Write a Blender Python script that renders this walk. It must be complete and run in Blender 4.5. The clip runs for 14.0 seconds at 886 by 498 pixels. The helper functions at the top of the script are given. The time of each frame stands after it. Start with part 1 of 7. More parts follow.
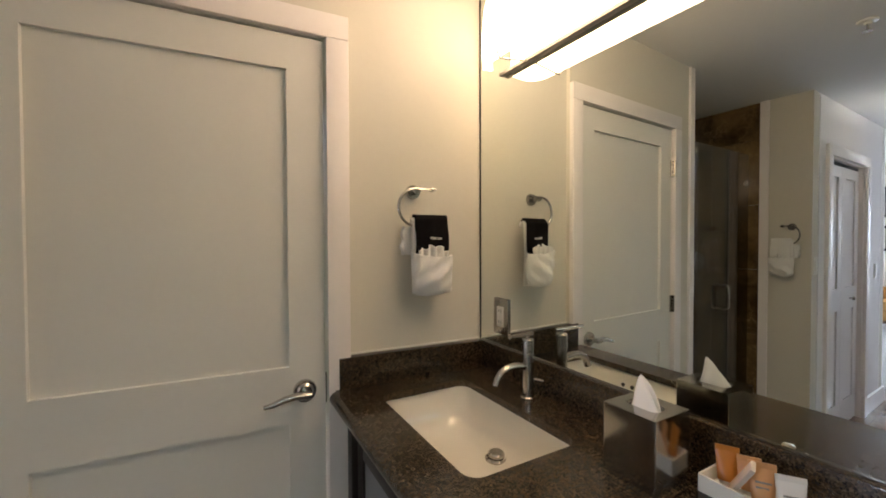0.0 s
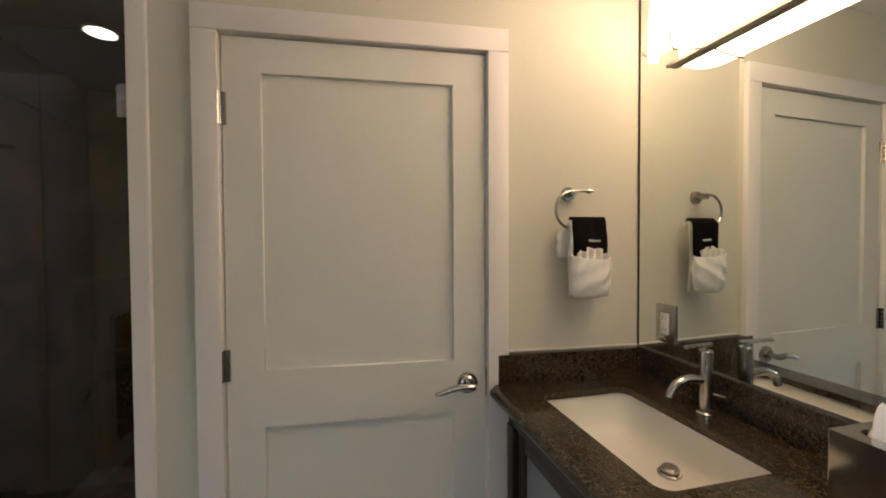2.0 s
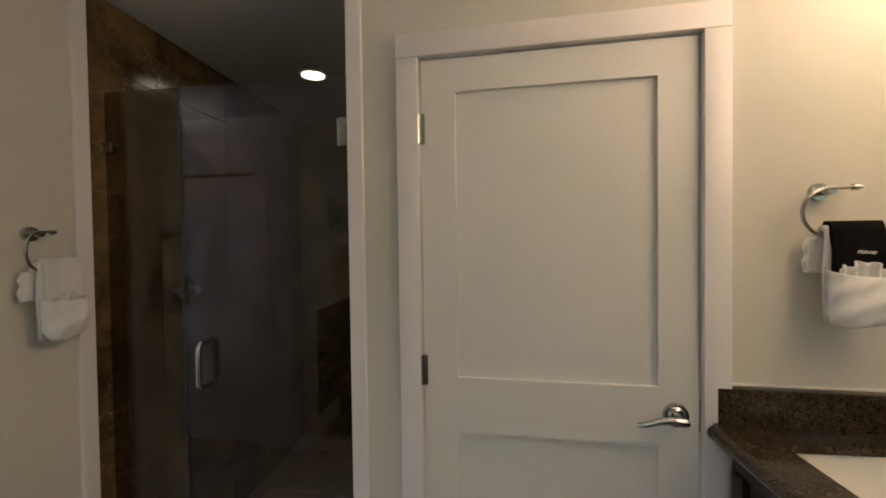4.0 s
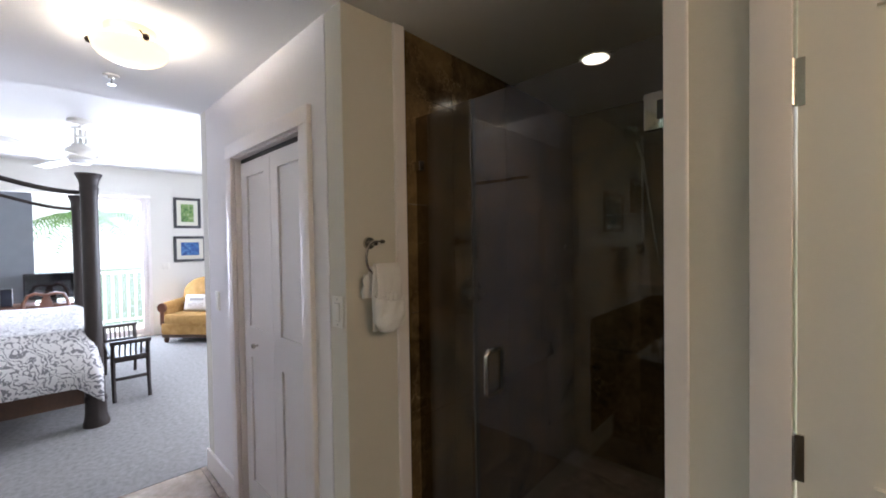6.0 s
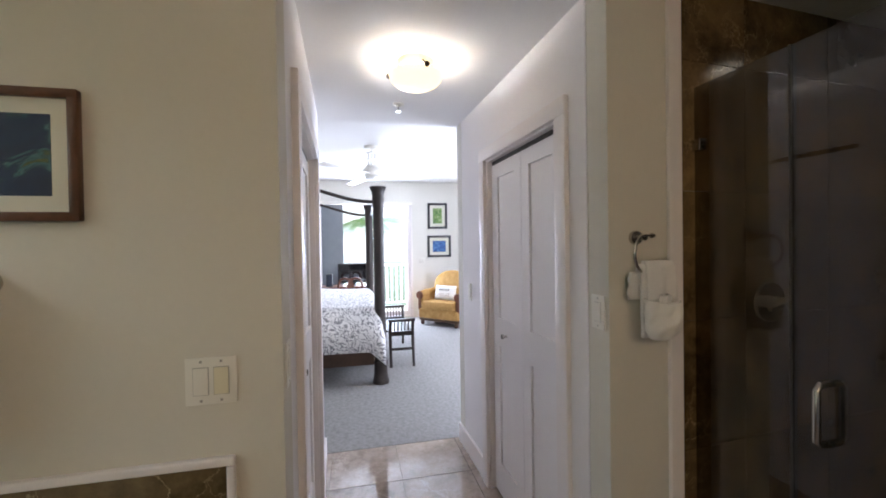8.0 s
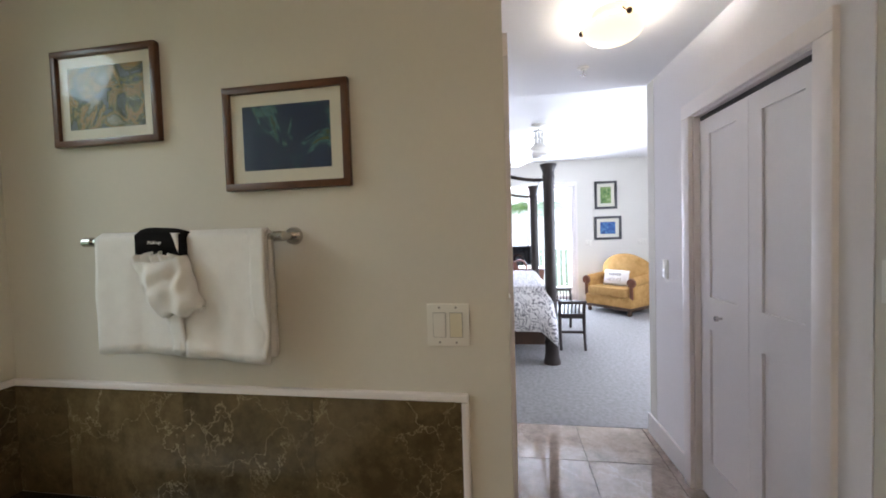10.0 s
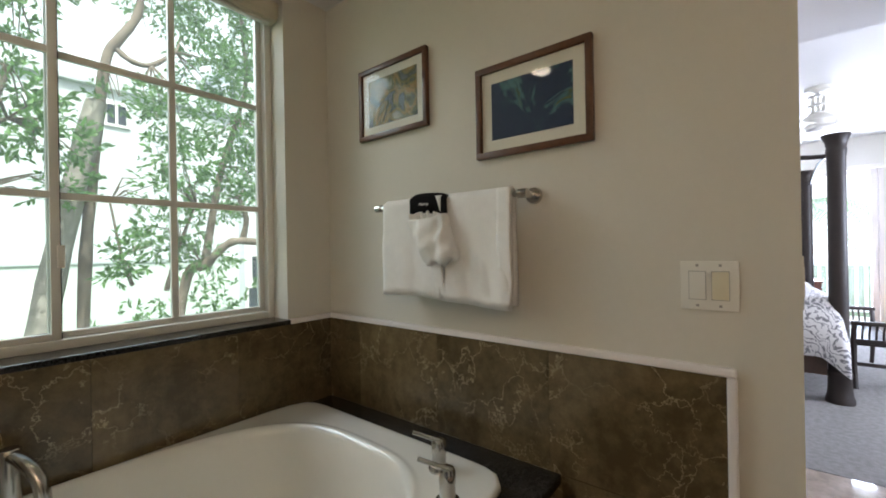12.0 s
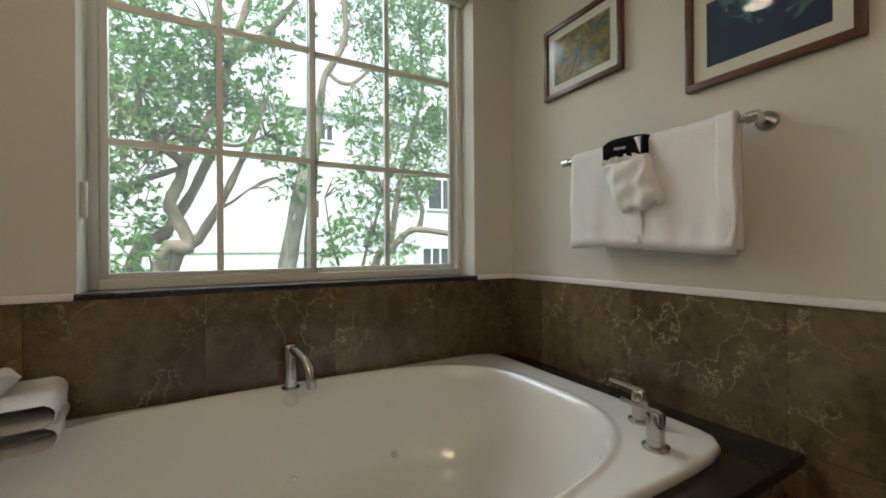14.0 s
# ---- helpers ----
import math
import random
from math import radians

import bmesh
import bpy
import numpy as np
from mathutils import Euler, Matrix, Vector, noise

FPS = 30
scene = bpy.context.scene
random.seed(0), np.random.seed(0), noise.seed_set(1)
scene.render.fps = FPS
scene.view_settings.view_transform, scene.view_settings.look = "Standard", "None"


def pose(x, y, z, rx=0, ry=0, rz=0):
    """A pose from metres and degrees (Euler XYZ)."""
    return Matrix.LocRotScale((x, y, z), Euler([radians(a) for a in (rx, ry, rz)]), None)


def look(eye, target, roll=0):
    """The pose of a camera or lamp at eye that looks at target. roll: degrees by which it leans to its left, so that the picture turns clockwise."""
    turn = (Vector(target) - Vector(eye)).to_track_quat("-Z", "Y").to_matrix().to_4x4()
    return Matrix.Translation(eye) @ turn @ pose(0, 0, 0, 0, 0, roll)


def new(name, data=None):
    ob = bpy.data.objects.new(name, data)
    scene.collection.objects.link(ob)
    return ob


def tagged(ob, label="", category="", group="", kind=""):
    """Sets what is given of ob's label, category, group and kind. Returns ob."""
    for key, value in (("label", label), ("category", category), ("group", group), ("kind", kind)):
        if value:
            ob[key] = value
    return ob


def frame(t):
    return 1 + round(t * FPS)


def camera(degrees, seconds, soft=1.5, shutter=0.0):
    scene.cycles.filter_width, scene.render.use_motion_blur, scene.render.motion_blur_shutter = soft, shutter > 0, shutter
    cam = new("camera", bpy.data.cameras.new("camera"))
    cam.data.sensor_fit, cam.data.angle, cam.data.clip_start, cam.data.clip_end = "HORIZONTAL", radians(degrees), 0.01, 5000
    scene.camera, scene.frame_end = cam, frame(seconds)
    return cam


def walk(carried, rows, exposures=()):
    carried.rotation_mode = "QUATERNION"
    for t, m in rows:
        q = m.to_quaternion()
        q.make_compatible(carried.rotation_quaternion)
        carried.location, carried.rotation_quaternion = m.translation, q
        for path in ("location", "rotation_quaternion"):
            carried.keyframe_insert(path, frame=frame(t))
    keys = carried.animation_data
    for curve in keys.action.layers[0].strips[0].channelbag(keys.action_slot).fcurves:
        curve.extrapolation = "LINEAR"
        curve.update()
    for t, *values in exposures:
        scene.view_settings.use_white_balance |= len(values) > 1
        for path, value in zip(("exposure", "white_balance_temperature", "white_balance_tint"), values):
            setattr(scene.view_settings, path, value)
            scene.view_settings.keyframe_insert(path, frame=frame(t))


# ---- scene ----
cam = camera(96.3, 14.0, 1.8)
PATH = [
    (0, (0.602, 0.84, 1.44), (1.471, 2.641, 1.401), -0.2),
    (0.5, (0.57, 0.845, 1.439), (1.358, 2.682, 1.397), -0.2),
    (1, (0.537, 0.841, 1.445), (1.196, 2.729, 1.406), -0.3),
    (1.5, (0.502, 0.838, 1.45), (1.005, 2.773, 1.408), -0.3),
    (2, (0.451, 0.845, 1.455), (0.795, 2.815, 1.408), -0.3),
    (2.5, (0.402, 0.845, 1.462), (0.579, 2.836, 1.42), -0.5),
    (2.7, (0.377, 0.844, 1.469), (0.503, 2.84, 1.432), -0.5),
    (4.8, (0.261, 0.952, 1.499), (-0.495, 2.803, 1.446), -0.9),
    (5, (0.242, 0.967, 1.504), (-0.622, 2.77, 1.45), -0.9),
    (5.2, (0.23, 0.959, 1.51), (-0.744, 2.705, 1.457), -1.0),
    (5.5, (0.195, 1.007, 1.521), (-0.966, 2.634, 1.477), -1.0),
    (6, (0.116, 1.028, 1.532), (-1.328, 2.411, 1.492), -0.9),
    (6.5, (0.021, 1.018, 1.548), (-1.628, 2.148, 1.514), -0.7),
    (7, (-0.02, 0.989, 1.533), (-1.814, 1.873, 1.508), -0.8),
    (7.5, (-0.007, 0.97, 1.531), (-1.902, 1.609, 1.51), -1.0),
    (8, (-0.003, 0.943, 1.518), (-1.955, 1.377, 1.491), -0.9),
    (8.2, (-0.007, 0.925, 1.51), (-1.972, 1.296, 1.483), -0.5),
    (10.3, (-0.012, 0.749, 1.402), (-1.958, 0.288, 1.363), -1.7),
    (10.5, (0.005, 0.744, 1.375), (-1.916, 0.188, 1.366), -1.4),
    (11, (0.018, 0.728, 1.355), (-1.801, -0.105, 1.356), -1.3),
    (11.5, (0.034, 0.704, 1.328), (-1.672, -0.339, 1.325), -1.2),
    (12, (0.055, 0.681, 1.288), (-1.517, -0.556, 1.288), -1.0),
    (12.5, (0.075, 0.661, 1.252), (-1.357, -0.735, 1.251), -0.8),
    (13, (0.099, 0.642, 1.206), (-1.201, -0.877, 1.208), -0.8),
    (13.5, (0.126, 0.633, 1.16), (-1.01, -1.013, 1.158), -0.6),
    (14, (0.16, 0.632, 1.121), (-0.821, -1.111, 1.122), -0.4),
]
walk(cam, [(t, look(eye, target, roll)) for t, eye, target, roll in PATH], [(0, 0.90), (14, 0.90)])

# ---- world and daylight ----
world = bpy.data.worlds.new("sky")
scene.world = world
world.use_nodes = True
wn = world.node_tree.nodes
sky = wn.new("ShaderNodeTexSky")
sky.sky_type, sky.sun_disc = "NISHITA", False
sky.sun_elevation, sky.sun_rotation = radians(58), radians(25)
sky.dust_density, sky.air_density = 6.0, 1.2
wn["Background"].inputs["Strength"].default_value = 0.15
world.node_tree.links.new(sky.outputs["Color"], wn["Background"].inputs["Color"])
sun = new("sun", bpy.data.lights.new("sun", "SUN"))
sun.data.energy, sun.data.angle, sun.data.color = 3.6, radians(0.6), (1.0, 0.95, 0.87)
sun.matrix_world = look((0, 0, 0), (-math.sin(radians(25)) * math.cos(radians(58)), -math.cos(radians(25)) * math.cos(radians(58)), -math.sin(radians(58))))


def area_lamp(name, eye, target, sx, sy, watts, colour):
    lamp = new(name, bpy.data.lights.new(name, "AREA"))
    lamp.data.shape, lamp.data.size, lamp.data.size_y = "RECTANGLE", sx, sy
    lamp.data.energy, lamp.data.color = watts, colour
    lamp.matrix_world = look(eye, target)
    return lamp


def point_lamp(name, at, watts, colour, radius):
    lamp = new(name, bpy.data.lights.new(name, "POINT"))
    lamp.data.energy, lamp.data.color, lamp.data.shadow_soft_size = watts, colour, radius
    lamp.location = at
    return lamp


area_lamp("window_daylight", (-0.19, -2.7, 3.25), (-0.19, 0.3, 1.1), 2.6, 1.2, 42.0, (0.86, 0.92, 1.0))
area_lamp("slider_daylight", (-8.28, 1.3, 1.25), (-5.0, 1.3, 1.0), 1.6, 2.1, 180, (0.73, 0.78, 1.0))
# fill lamp that brightens the bedroom, set in an added, unseen north opening
area_lamp("bedroom_fill_lamp", (-4.4, 4.26, 1.55), (-4.0, 0, 1.3), 1.7, 1.2, 80, (0.73, 0.78, 1.0))
point_lamp("dome_bulb", (-1.935, 1.25, 2.350), 8.4, (1.0, 0.94, 0.91), 0.05)
for k in range(4):
    point_lamp("bar_bulb", (1.255, 1.68 - 0.18 * k, 2.09), 0.34, (1.0, 0.65, 0.43), 0.02)




def can_bulb(name, at, watts, colour):
    lamp = new(name, bpy.data.lights.new(name, "SPOT"))
    lamp.data.energy, lamp.data.color, lamp.data.shadow_soft_size = watts, colour, 0.05
    lamp.data.spot_size, lamp.data.spot_blend = radians(125), 0.8
    lamp.matrix_world = look(at, (at[0], at[1] + 0.001, at[2] - 1))
    return lamp


can_bulb("tub_can_bulb", (0.195, -0.376, 2.395), 1.4, (1.0, 0.86, 0.70))
can_bulb("shower_can_bulb", (-0.766, 2.92, 2.395), 3.6, (1.0, 0.86, 0.68))

# ---- materials ----
def shader(name, colour, rough=0.5, metal=0.0, vary=0.12, scale=6.0, fine=60.0, bump=0.1, bump_scale=120.0, spec=0.5, second=None, island=0.0, objvar=0.0, coat=0.0):
    m = bpy.data.materials.new(name)
    m.use_nodes = True
    nt = m.node_tree
    n, l = nt.nodes, nt.links
    b = n["Principled BSDF"]
    b.inputs["Roughness"].default_value, b.inputs["Metallic"].default_value = rough, metal
    b.inputs["Specular IOR Level"].default_value = spec
    b.inputs["Coat Weight"].default_value = coat
    tc = n.new("ShaderNodeTexCoord")
    big, small = n.new("ShaderNodeTexNoise"), n.new("ShaderNodeTexNoise")
    for t, sc, d in ((big, scale, 4), (small, fine, 6)):
        t.inputs["Scale"].default_value, t.inputs["Detail"].default_value = sc, d
        l.new(tc.outputs["Object"], t.inputs["Vector"])
    mixn = n.new("ShaderNodeMix")
    mixn.data_type = "FLOAT"
    mixn.inputs[0].default_value = 0.4
    l.new(big.outputs["Fac"], mixn.inputs[2])
    l.new(small.outputs["Fac"], mixn.inputs[3])
    ramp = n.new("ShaderNodeValToRGB")
    c2 = second or tuple(min(1, c * (1 + vary)) for c in colour)
    c1 = colour if second else tuple(c * (1 - vary) for c in colour)
    ramp.color_ramp.elements[0].position, ramp.color_ramp.elements[1].position = 0.32, 0.68
    ramp.color_ramp.elements[0].color, ramp.color_ramp.elements[1].color = (*c1, 1), (*c2, 1)
    l.new(mixn.outputs[0], ramp.inputs[0])
    out = ramp.outputs[0]
    if island or objvar:
        src = n.new("ShaderNodeNewGeometry").outputs["Random Per Island"] if island else n.new("ShaderNodeObjectInfo").outputs["Random"]
        amt = island or objvar
        mr = n.new("ShaderNodeMapRange")
        mr.inputs[3].default_value, mr.inputs[4].default_value = 1 - amt, 1 + amt
        l.new(src, mr.inputs[0])
        hsv = n.new("ShaderNodeHueSaturation")
        l.new(mr.outputs[0], hsv.inputs["Value"])
        l.new(out, hsv.inputs["Color"])
        out = hsv.outputs[0]
    l.new(out, b.inputs["Base Color"])
    if bump:
        t = n.new("ShaderNodeTexNoise")
        t.inputs["Scale"].default_value, t.inputs["Detail"].default_value = bump_scale, 5
        l.new(tc.outputs["Object"], t.inputs["Vector"])
        bp = n.new("ShaderNodeBump")
        bp.inputs["Strength"].default_value, bp.inputs["Distance"].default_value = bump, 0.004
        l.new(t.outputs["Fac"], bp.inputs["Height"])
        l.new(bp.outputs[0], b.inputs["Normal"])
    return m


def marble(name, dark, mid, vein, rough, scale=2.2, vein_scale=2.6, amount=0.5, objvar=0.12, mottle=0.38):
    """Polished stone with clouds at two sizes and thin light veins."""
    m = bpy.data.materials.new(name)
    m.use_nodes = True
    nt = m.node_tree
    n, l = nt.nodes, nt.links
    b = n["Principled BSDF"]
    b.inputs["Roughness"].default_value = rough
    tc, info = n.new("ShaderNodeTexCoord"), n.new("ShaderNodeObjectInfo")
    shift = n.new("ShaderNodeVectorMath")
    shift.operation = "MULTIPLY_ADD"
    shift.inputs[1].default_value = (1, 1, 1)
    comb = n.new("ShaderNodeCombineXYZ")
    mul = n.new("ShaderNodeMath")
    mul.operation = "MULTIPLY"
    mul.inputs[1].default_value = 37.0
    l.new(info.outputs["Random"], mul.inputs[0])
    for i in range(3):
        l.new(mul.outputs[0], comb.inputs[i])
    l.new(tc.outputs["Object"], shift.inputs[0])
    l.new(comb.outputs[0], shift.inputs[2])
    cloud = n.new("ShaderNodeTexNoise")
    cloud.inputs["Scale"].default_value, cloud.inputs["Detail"].default_value, cloud.inputs["Roughness"].default_value = scale, 9, 0.62
    cloud.inputs["Distortion"].default_value = 0.8
    l.new(shift.outputs[0], cloud.inputs["Vector"])
    ramp = n.new("ShaderNodeValToRGB")
    ramp.color_ramp.elements[0].position, ramp.color_ramp.elements[1].position = 0.40, 0.61
    ramp.color_ramp.elements[0].color, ramp.color_ramp.elements[1].color = (*dark, 1), (*mid, 1)
    l.new(cloud.outputs["Fac"], ramp.inputs[0])
    mott = n.new("ShaderNodeTexNoise")
    mott.inputs["Scale"].default_value, mott.inputs["Detail"].default_value, mott.inputs["Roughness"].default_value = scale * 9, 6, 0.7
    l.new(shift.outputs[0], mott.inputs["Vector"])
    both = n.new("ShaderNodeMix")
    both.data_type = "FLOAT"
    both.inputs[0].default_value = mottle
    l.new(cloud.outputs["Fac"], both.inputs[2])
    l.new(mott.outputs["Fac"], both.inputs[3])
    l.new(both.outputs[0], ramp.inputs[0])
    warp = n.new("ShaderNodeTexNoise")
    warp.inputs["Scale"].default_value, warp.inputs["Detail"].default_value, warp.inputs["Roughness"].default_value = 4.6, 8, 0.62
    l.new(shift.outputs[0], warp.inputs["Vector"])
    add = n.new("ShaderNodeVectorMath")
    add.operation = "MULTIPLY_ADD"
    add.inputs[1].default_value = (0.42, 0.42, 0.42)
    l.new(warp.outputs["Color"], add.inputs[0])
    l.new(shift.outputs[0], add.inputs[2])
    vor = n.new("ShaderNodeTexVoronoi")
    vor.feature = "DISTANCE_TO_EDGE"
    vor.inputs["Scale"].default_value = vein_scale
    l.new(add.outputs[0], vor.inputs["Vector"])
    vr = n.new("ShaderNodeValToRGB")
    vr.color_ramp.elements[0].color, vr.color_ramp.elements[1].color = (1, 1, 1, 1), (0, 0, 0, 1)
    vr.color_ramp.elements[0].position, vr.color_ramp.elements[1].position = 0.0, 0.022
    l.new(vor.outputs["Distance"], vr.inputs[0])
    patch = n.new("ShaderNodeTexNoise")
    patch.inputs["Scale"].default_value = 4.0
    l.new(shift.outputs[0], patch.inputs["Vector"])
    pr = n.new("ShaderNodeMapRange")
    pr.inputs[1].default_value, pr.inputs[2].default_value, pr.inputs[4].default_value = 0.40, 0.66, amount
    l.new(patch.outputs["Fac"], pr.inputs[0])
    vm = n.new("ShaderNodeMath")
    vm.operation = "MULTIPLY"
    l.new(vr.outputs[0], vm.inputs[0])
    l.new(pr.outputs[0], vm.inputs[1])
    mix = n.new("ShaderNodeMix")
    mix.data_type = "RGBA"
    mix.inputs[7].default_value = (*vein, 1)
    l.new(vm.outputs[0], mix.inputs[0])
    l.new(ramp.outputs[0], mix.inputs[6])
    hsv = n.new("ShaderNodeHueSaturation")
    mr = n.new("ShaderNodeMapRange")
    mr.inputs[3].default_value, mr.inputs[4].default_value = 1 - objvar, 1 + objvar
    l.new(info.outputs["Random"], mr.inputs[0])
    l.new(mr.outputs[0], hsv.inputs["Value"])
    l.new(mix.outputs[2], hsv.inputs["Color"])
    l.new(hsv.outputs[0], b.inputs["Base Color"])
    return m


def granite(name, colours, rough):
    m = bpy.data.materials.new(name)
    m.use_nodes = True
    nt = m.node_tree
    n, l = nt.nodes, nt.links
    b = n["Principled BSDF"]
    b.inputs["Roughness"].default_value = rough
    tc = n.new("ShaderNodeTexCoord")
    vor = n.new("ShaderNodeTexVoronoi")
    vor.inputs["Scale"].default_value = 380
    noi = n.new("ShaderNodeTexNoise")
    noi.inputs["Scale"].default_value, noi.inputs["Detail"].default_value = 110, 5
    for t in (vor, noi):
        l.new(tc.outputs["Object"], t.inputs["Vector"])
    sep = n.new("ShaderNodeSeparateColor")
    l.new(vor.outputs["Color"], sep.inputs[0])
    mx = n.new("ShaderNodeMix")
    mx.data_type = "FLOAT"
    mx.inputs[0].default_value = 0.6
    l.new(sep.outputs[0], mx.inputs[2])
    l.new(noi.outputs["Fac"], mx.inputs[3])
    ramp = n.new("ShaderNodeValToRGB")
    ramp.color_ramp.elements[0].position, ramp.color_ramp.elements[1].position = 0.3, 0.8
    ramp.color_ramp.elements[0].color, ramp.color_ramp.elements[1].color = (*colours[0], 1), (*colours[2], 1)
    e = ramp.color_ramp.elements.new(0.52)
    e.color = (*colours[1], 1)
    l.new(mx.outputs[0], ramp.inputs[0])
    l.new(ramp.outputs[0], b.inputs["Base Color"])
    return m


def glass(name, tint=(1, 1, 1), rough=0.0, gloss=0.045, veil=0.0):
    """Thin clear pane: a straight view through, with mirror gloss by angle. The last argument mixes in a pale haze for
    veiling glare.
    """
    m = bpy.data.materials.new(name)
    m.use_nodes = True
    nt = m.node_tree
    n, l = nt.nodes, nt.links
    n.remove(n["Principled BSDF"])
    tr, gl, mx, lw = n.new("ShaderNodeBsdfTransparent"), n.new("ShaderNodeBsdfGlossy"), n.new("ShaderNodeMixShader"), n.new("ShaderNodeLayerWeight")
    tr.inputs[0].default_value = (*tint, 1)
    gl.inputs["Roughness"].default_value = rough
    lw.inputs["Blend"].default_value = 0.5
    pw, ma = n.new("ShaderNodeMath"), n.new("ShaderNodeMath")
    pw.operation, ma.operation = "POWER", "MULTIPLY_ADD"
    pw.inputs[1].default_value = 5.0
    ma.inputs[1].default_value, ma.inputs[2].default_value = 0.95, gloss
    l.new(lw.outputs["Facing"], pw.inputs[0])
    l.new(pw.outputs[0], ma.inputs[0])
    l.new(ma.outputs[0], mx.inputs[0])
    l.new(tr.outputs[0], mx.inputs[1])
    l.new(gl.outputs[0], mx.inputs[2])
    out = mx.outputs[0]
    # pale translucent mix imitates glare over the view outside
    if veil:
        veil_bsdf, mx2 = n.new("ShaderNodeBsdfTranslucent"), n.new("ShaderNodeMixShader")
        veil_bsdf.inputs[0].default_value = (0.88, 0.94, 1.0, 1)
        mx2.inputs[0].default_value = veil
        l.new(out, mx2.inputs[1])
        l.new(veil_bsdf.outputs[0], mx2.inputs[2])
        out = mx2.outputs[0]
    l.new(out, n["Material Output"].inputs[0])
    return m


def glow(name, colour, strength, base=(0.9, 0.85, 0.7)):
    m = bpy.data.materials.new(name)
    m.use_nodes = True
    b = m.node_tree.nodes["Principled BSDF"]
    b.inputs["Base Color"].default_value = (*base, 1)
    b.inputs["Roughness"].default_value = 0.35
    b.inputs["Emission Color"].default_value = (*colour, 1)
    b.inputs["Emission Strength"].default_value = strength
    return m


WALL = shader("cream_wall_paint", (0.65, 0.62, 0.54), 0.75, vary=0.02, scale=2, bump=0.08, bump_scale=260)
# whiter than WALL, and lifted further to stand in for bedroom daylight
HALL_WALL = shader("lifted_off_white_hall_paint", (0.82, 0.80, 0.805), 0.75, vary=0.02, scale=2, bump=0.08, bump_scale=260)
BED_WALL = shader("pale_wall_paint", (0.72, 0.70, 0.64), 0.75, vary=0.02, scale=2, bump=0.08, bump_scale=260)
CEIL = shader("ceiling_paint", (0.76, 0.755, 0.74), 0.85, vary=0.015, scale=2, bump=0.12, bump_scale=180)
TRIM = shader("white_trim_paint", (0.80, 0.755, 0.735), 0.38, vary=0.02, scale=3, bump=0.03, bump_scale=90)
DOOR = shader("white_door_paint", (0.74, 0.725, 0.675), 0.40, vary=0.02, scale=3, bump=0.04, bump_scale=120)
WAINSCOT = marble("brown_marble", (0.072, 0.050, 0.024), (0.178, 0.132, 0.068), (0.44, 0.36, 0.22), 0.22, amount=0.85, vein_scale=6.5)
SHOWER_STONE = marble("shower_marble", (0.060, 0.038, 0.018), (0.215, 0.140, 0.062), (0.44, 0.31, 0.16), 0.16, amount=0.6, vein_scale=5.5, mottle=0.3)
FLOOR_TILE = marble("beige_floor_marble", (0.22, 0.165, 0.125), (0.43, 0.35, 0.285), (0.58, 0.51, 0.44), 0.07, scale=2.0, objvar=0.1)
FLOOR_TILE.node_tree.nodes["Principled BSDF"].inputs["Coat Weight"].default_value = 0.8
FLOOR_TILE.node_tree.nodes["Principled BSDF"].inputs["Coat Roughness"].default_value = 0.04
GROUT = shader("grout", (0.22, 0.18, 0.13), 0.9)
GRANITE = granite("brown_granite", ((0.009, 0.007, 0.005), (0.040, 0.028, 0.016), (0.11, 0.080, 0.048)), 0.12)
SLATE = granite("dark_granite", ((0.006, 0.006, 0.006), (0.02, 0.018, 0.016), (0.05, 0.045, 0.04)), 0.18)
CHROME = shader("brushed_nickel", (0.50, 0.48, 0.45), 0.22, 1.0, vary=0.04, bump=0.02)
POLISHED = shader("polished_steel", (0.42, 0.41, 0.38), 0.14, 1.0, vary=0.02, bump=0)
MIRROR = shader("mirror_silver", (0.82, 0.86, 0.82), 0.0, 1.0, vary=0.0, bump=0)
DARK_EDGE = shader("dark_edge", (0.03, 0.028, 0.025), 0.5)
CERAMIC = shader("white_ceramic", (0.80, 0.77, 0.69), 0.10, vary=0.01, bump=0, coat=0.3)
ACRYLIC = shader("white_tub_acrylic", (0.72, 0.71, 0.65), 0.12, vary=0.015, bump=0, coat=0.3)
CARPET = shader("grey_carpet", (0.265, 0.257, 0.25), 0.95, vary=0.25, scale=30, fine=240, bump=1.0, bump_scale=160, spec=0.1)
ESPRESSO = shader("espresso_wood", (0.018, 0.011, 0.008), 0.45, vary=0.3, scale=8, fine=50)
BED_WOOD = shader("dark_bed_wood", (0.062, 0.031, 0.016), 0.34, vary=0.3, scale=8, fine=50)
RED_WOOD = shader("mahogany_wood", (0.13, 0.045, 0.022), 0.35, vary=0.3, scale=8, fine=50)
FRAME_WOOD = shader("walnut_picture_frame", (0.10, 0.040, 0.018), 0.30, vary=0.35, scale=12, fine=80)
BLACK = shader("black_lacquer", (0.012, 0.012, 0.013), 0.3, vary=0.1)
TOWEL = shader("white_terry_towel", (0.86, 0.845, 0.81), 0.95, vary=0.05, scale=20, fine=400, bump=0.8, bump_scale=420, spec=0.1)
BLACK_CLOTH = shader("black_terry_cloth", (0.008, 0.007, 0.007), 0.95, vary=0.2, bump=0.7, bump_scale=420, spec=0.1)
PLASTIC = shader("white_switch_plastic", (0.76, 0.74, 0.67), 0.35, vary=0.01, bump=0)
IVORY = shader("ivory_switch_plastic", (0.70, 0.65, 0.48), 0.35, vary=0.01, bump=0)
ALU = shader("white_window_aluminium", (0.70, 0.69, 0.63), 0.4, vary=0.02, bump=0.02)
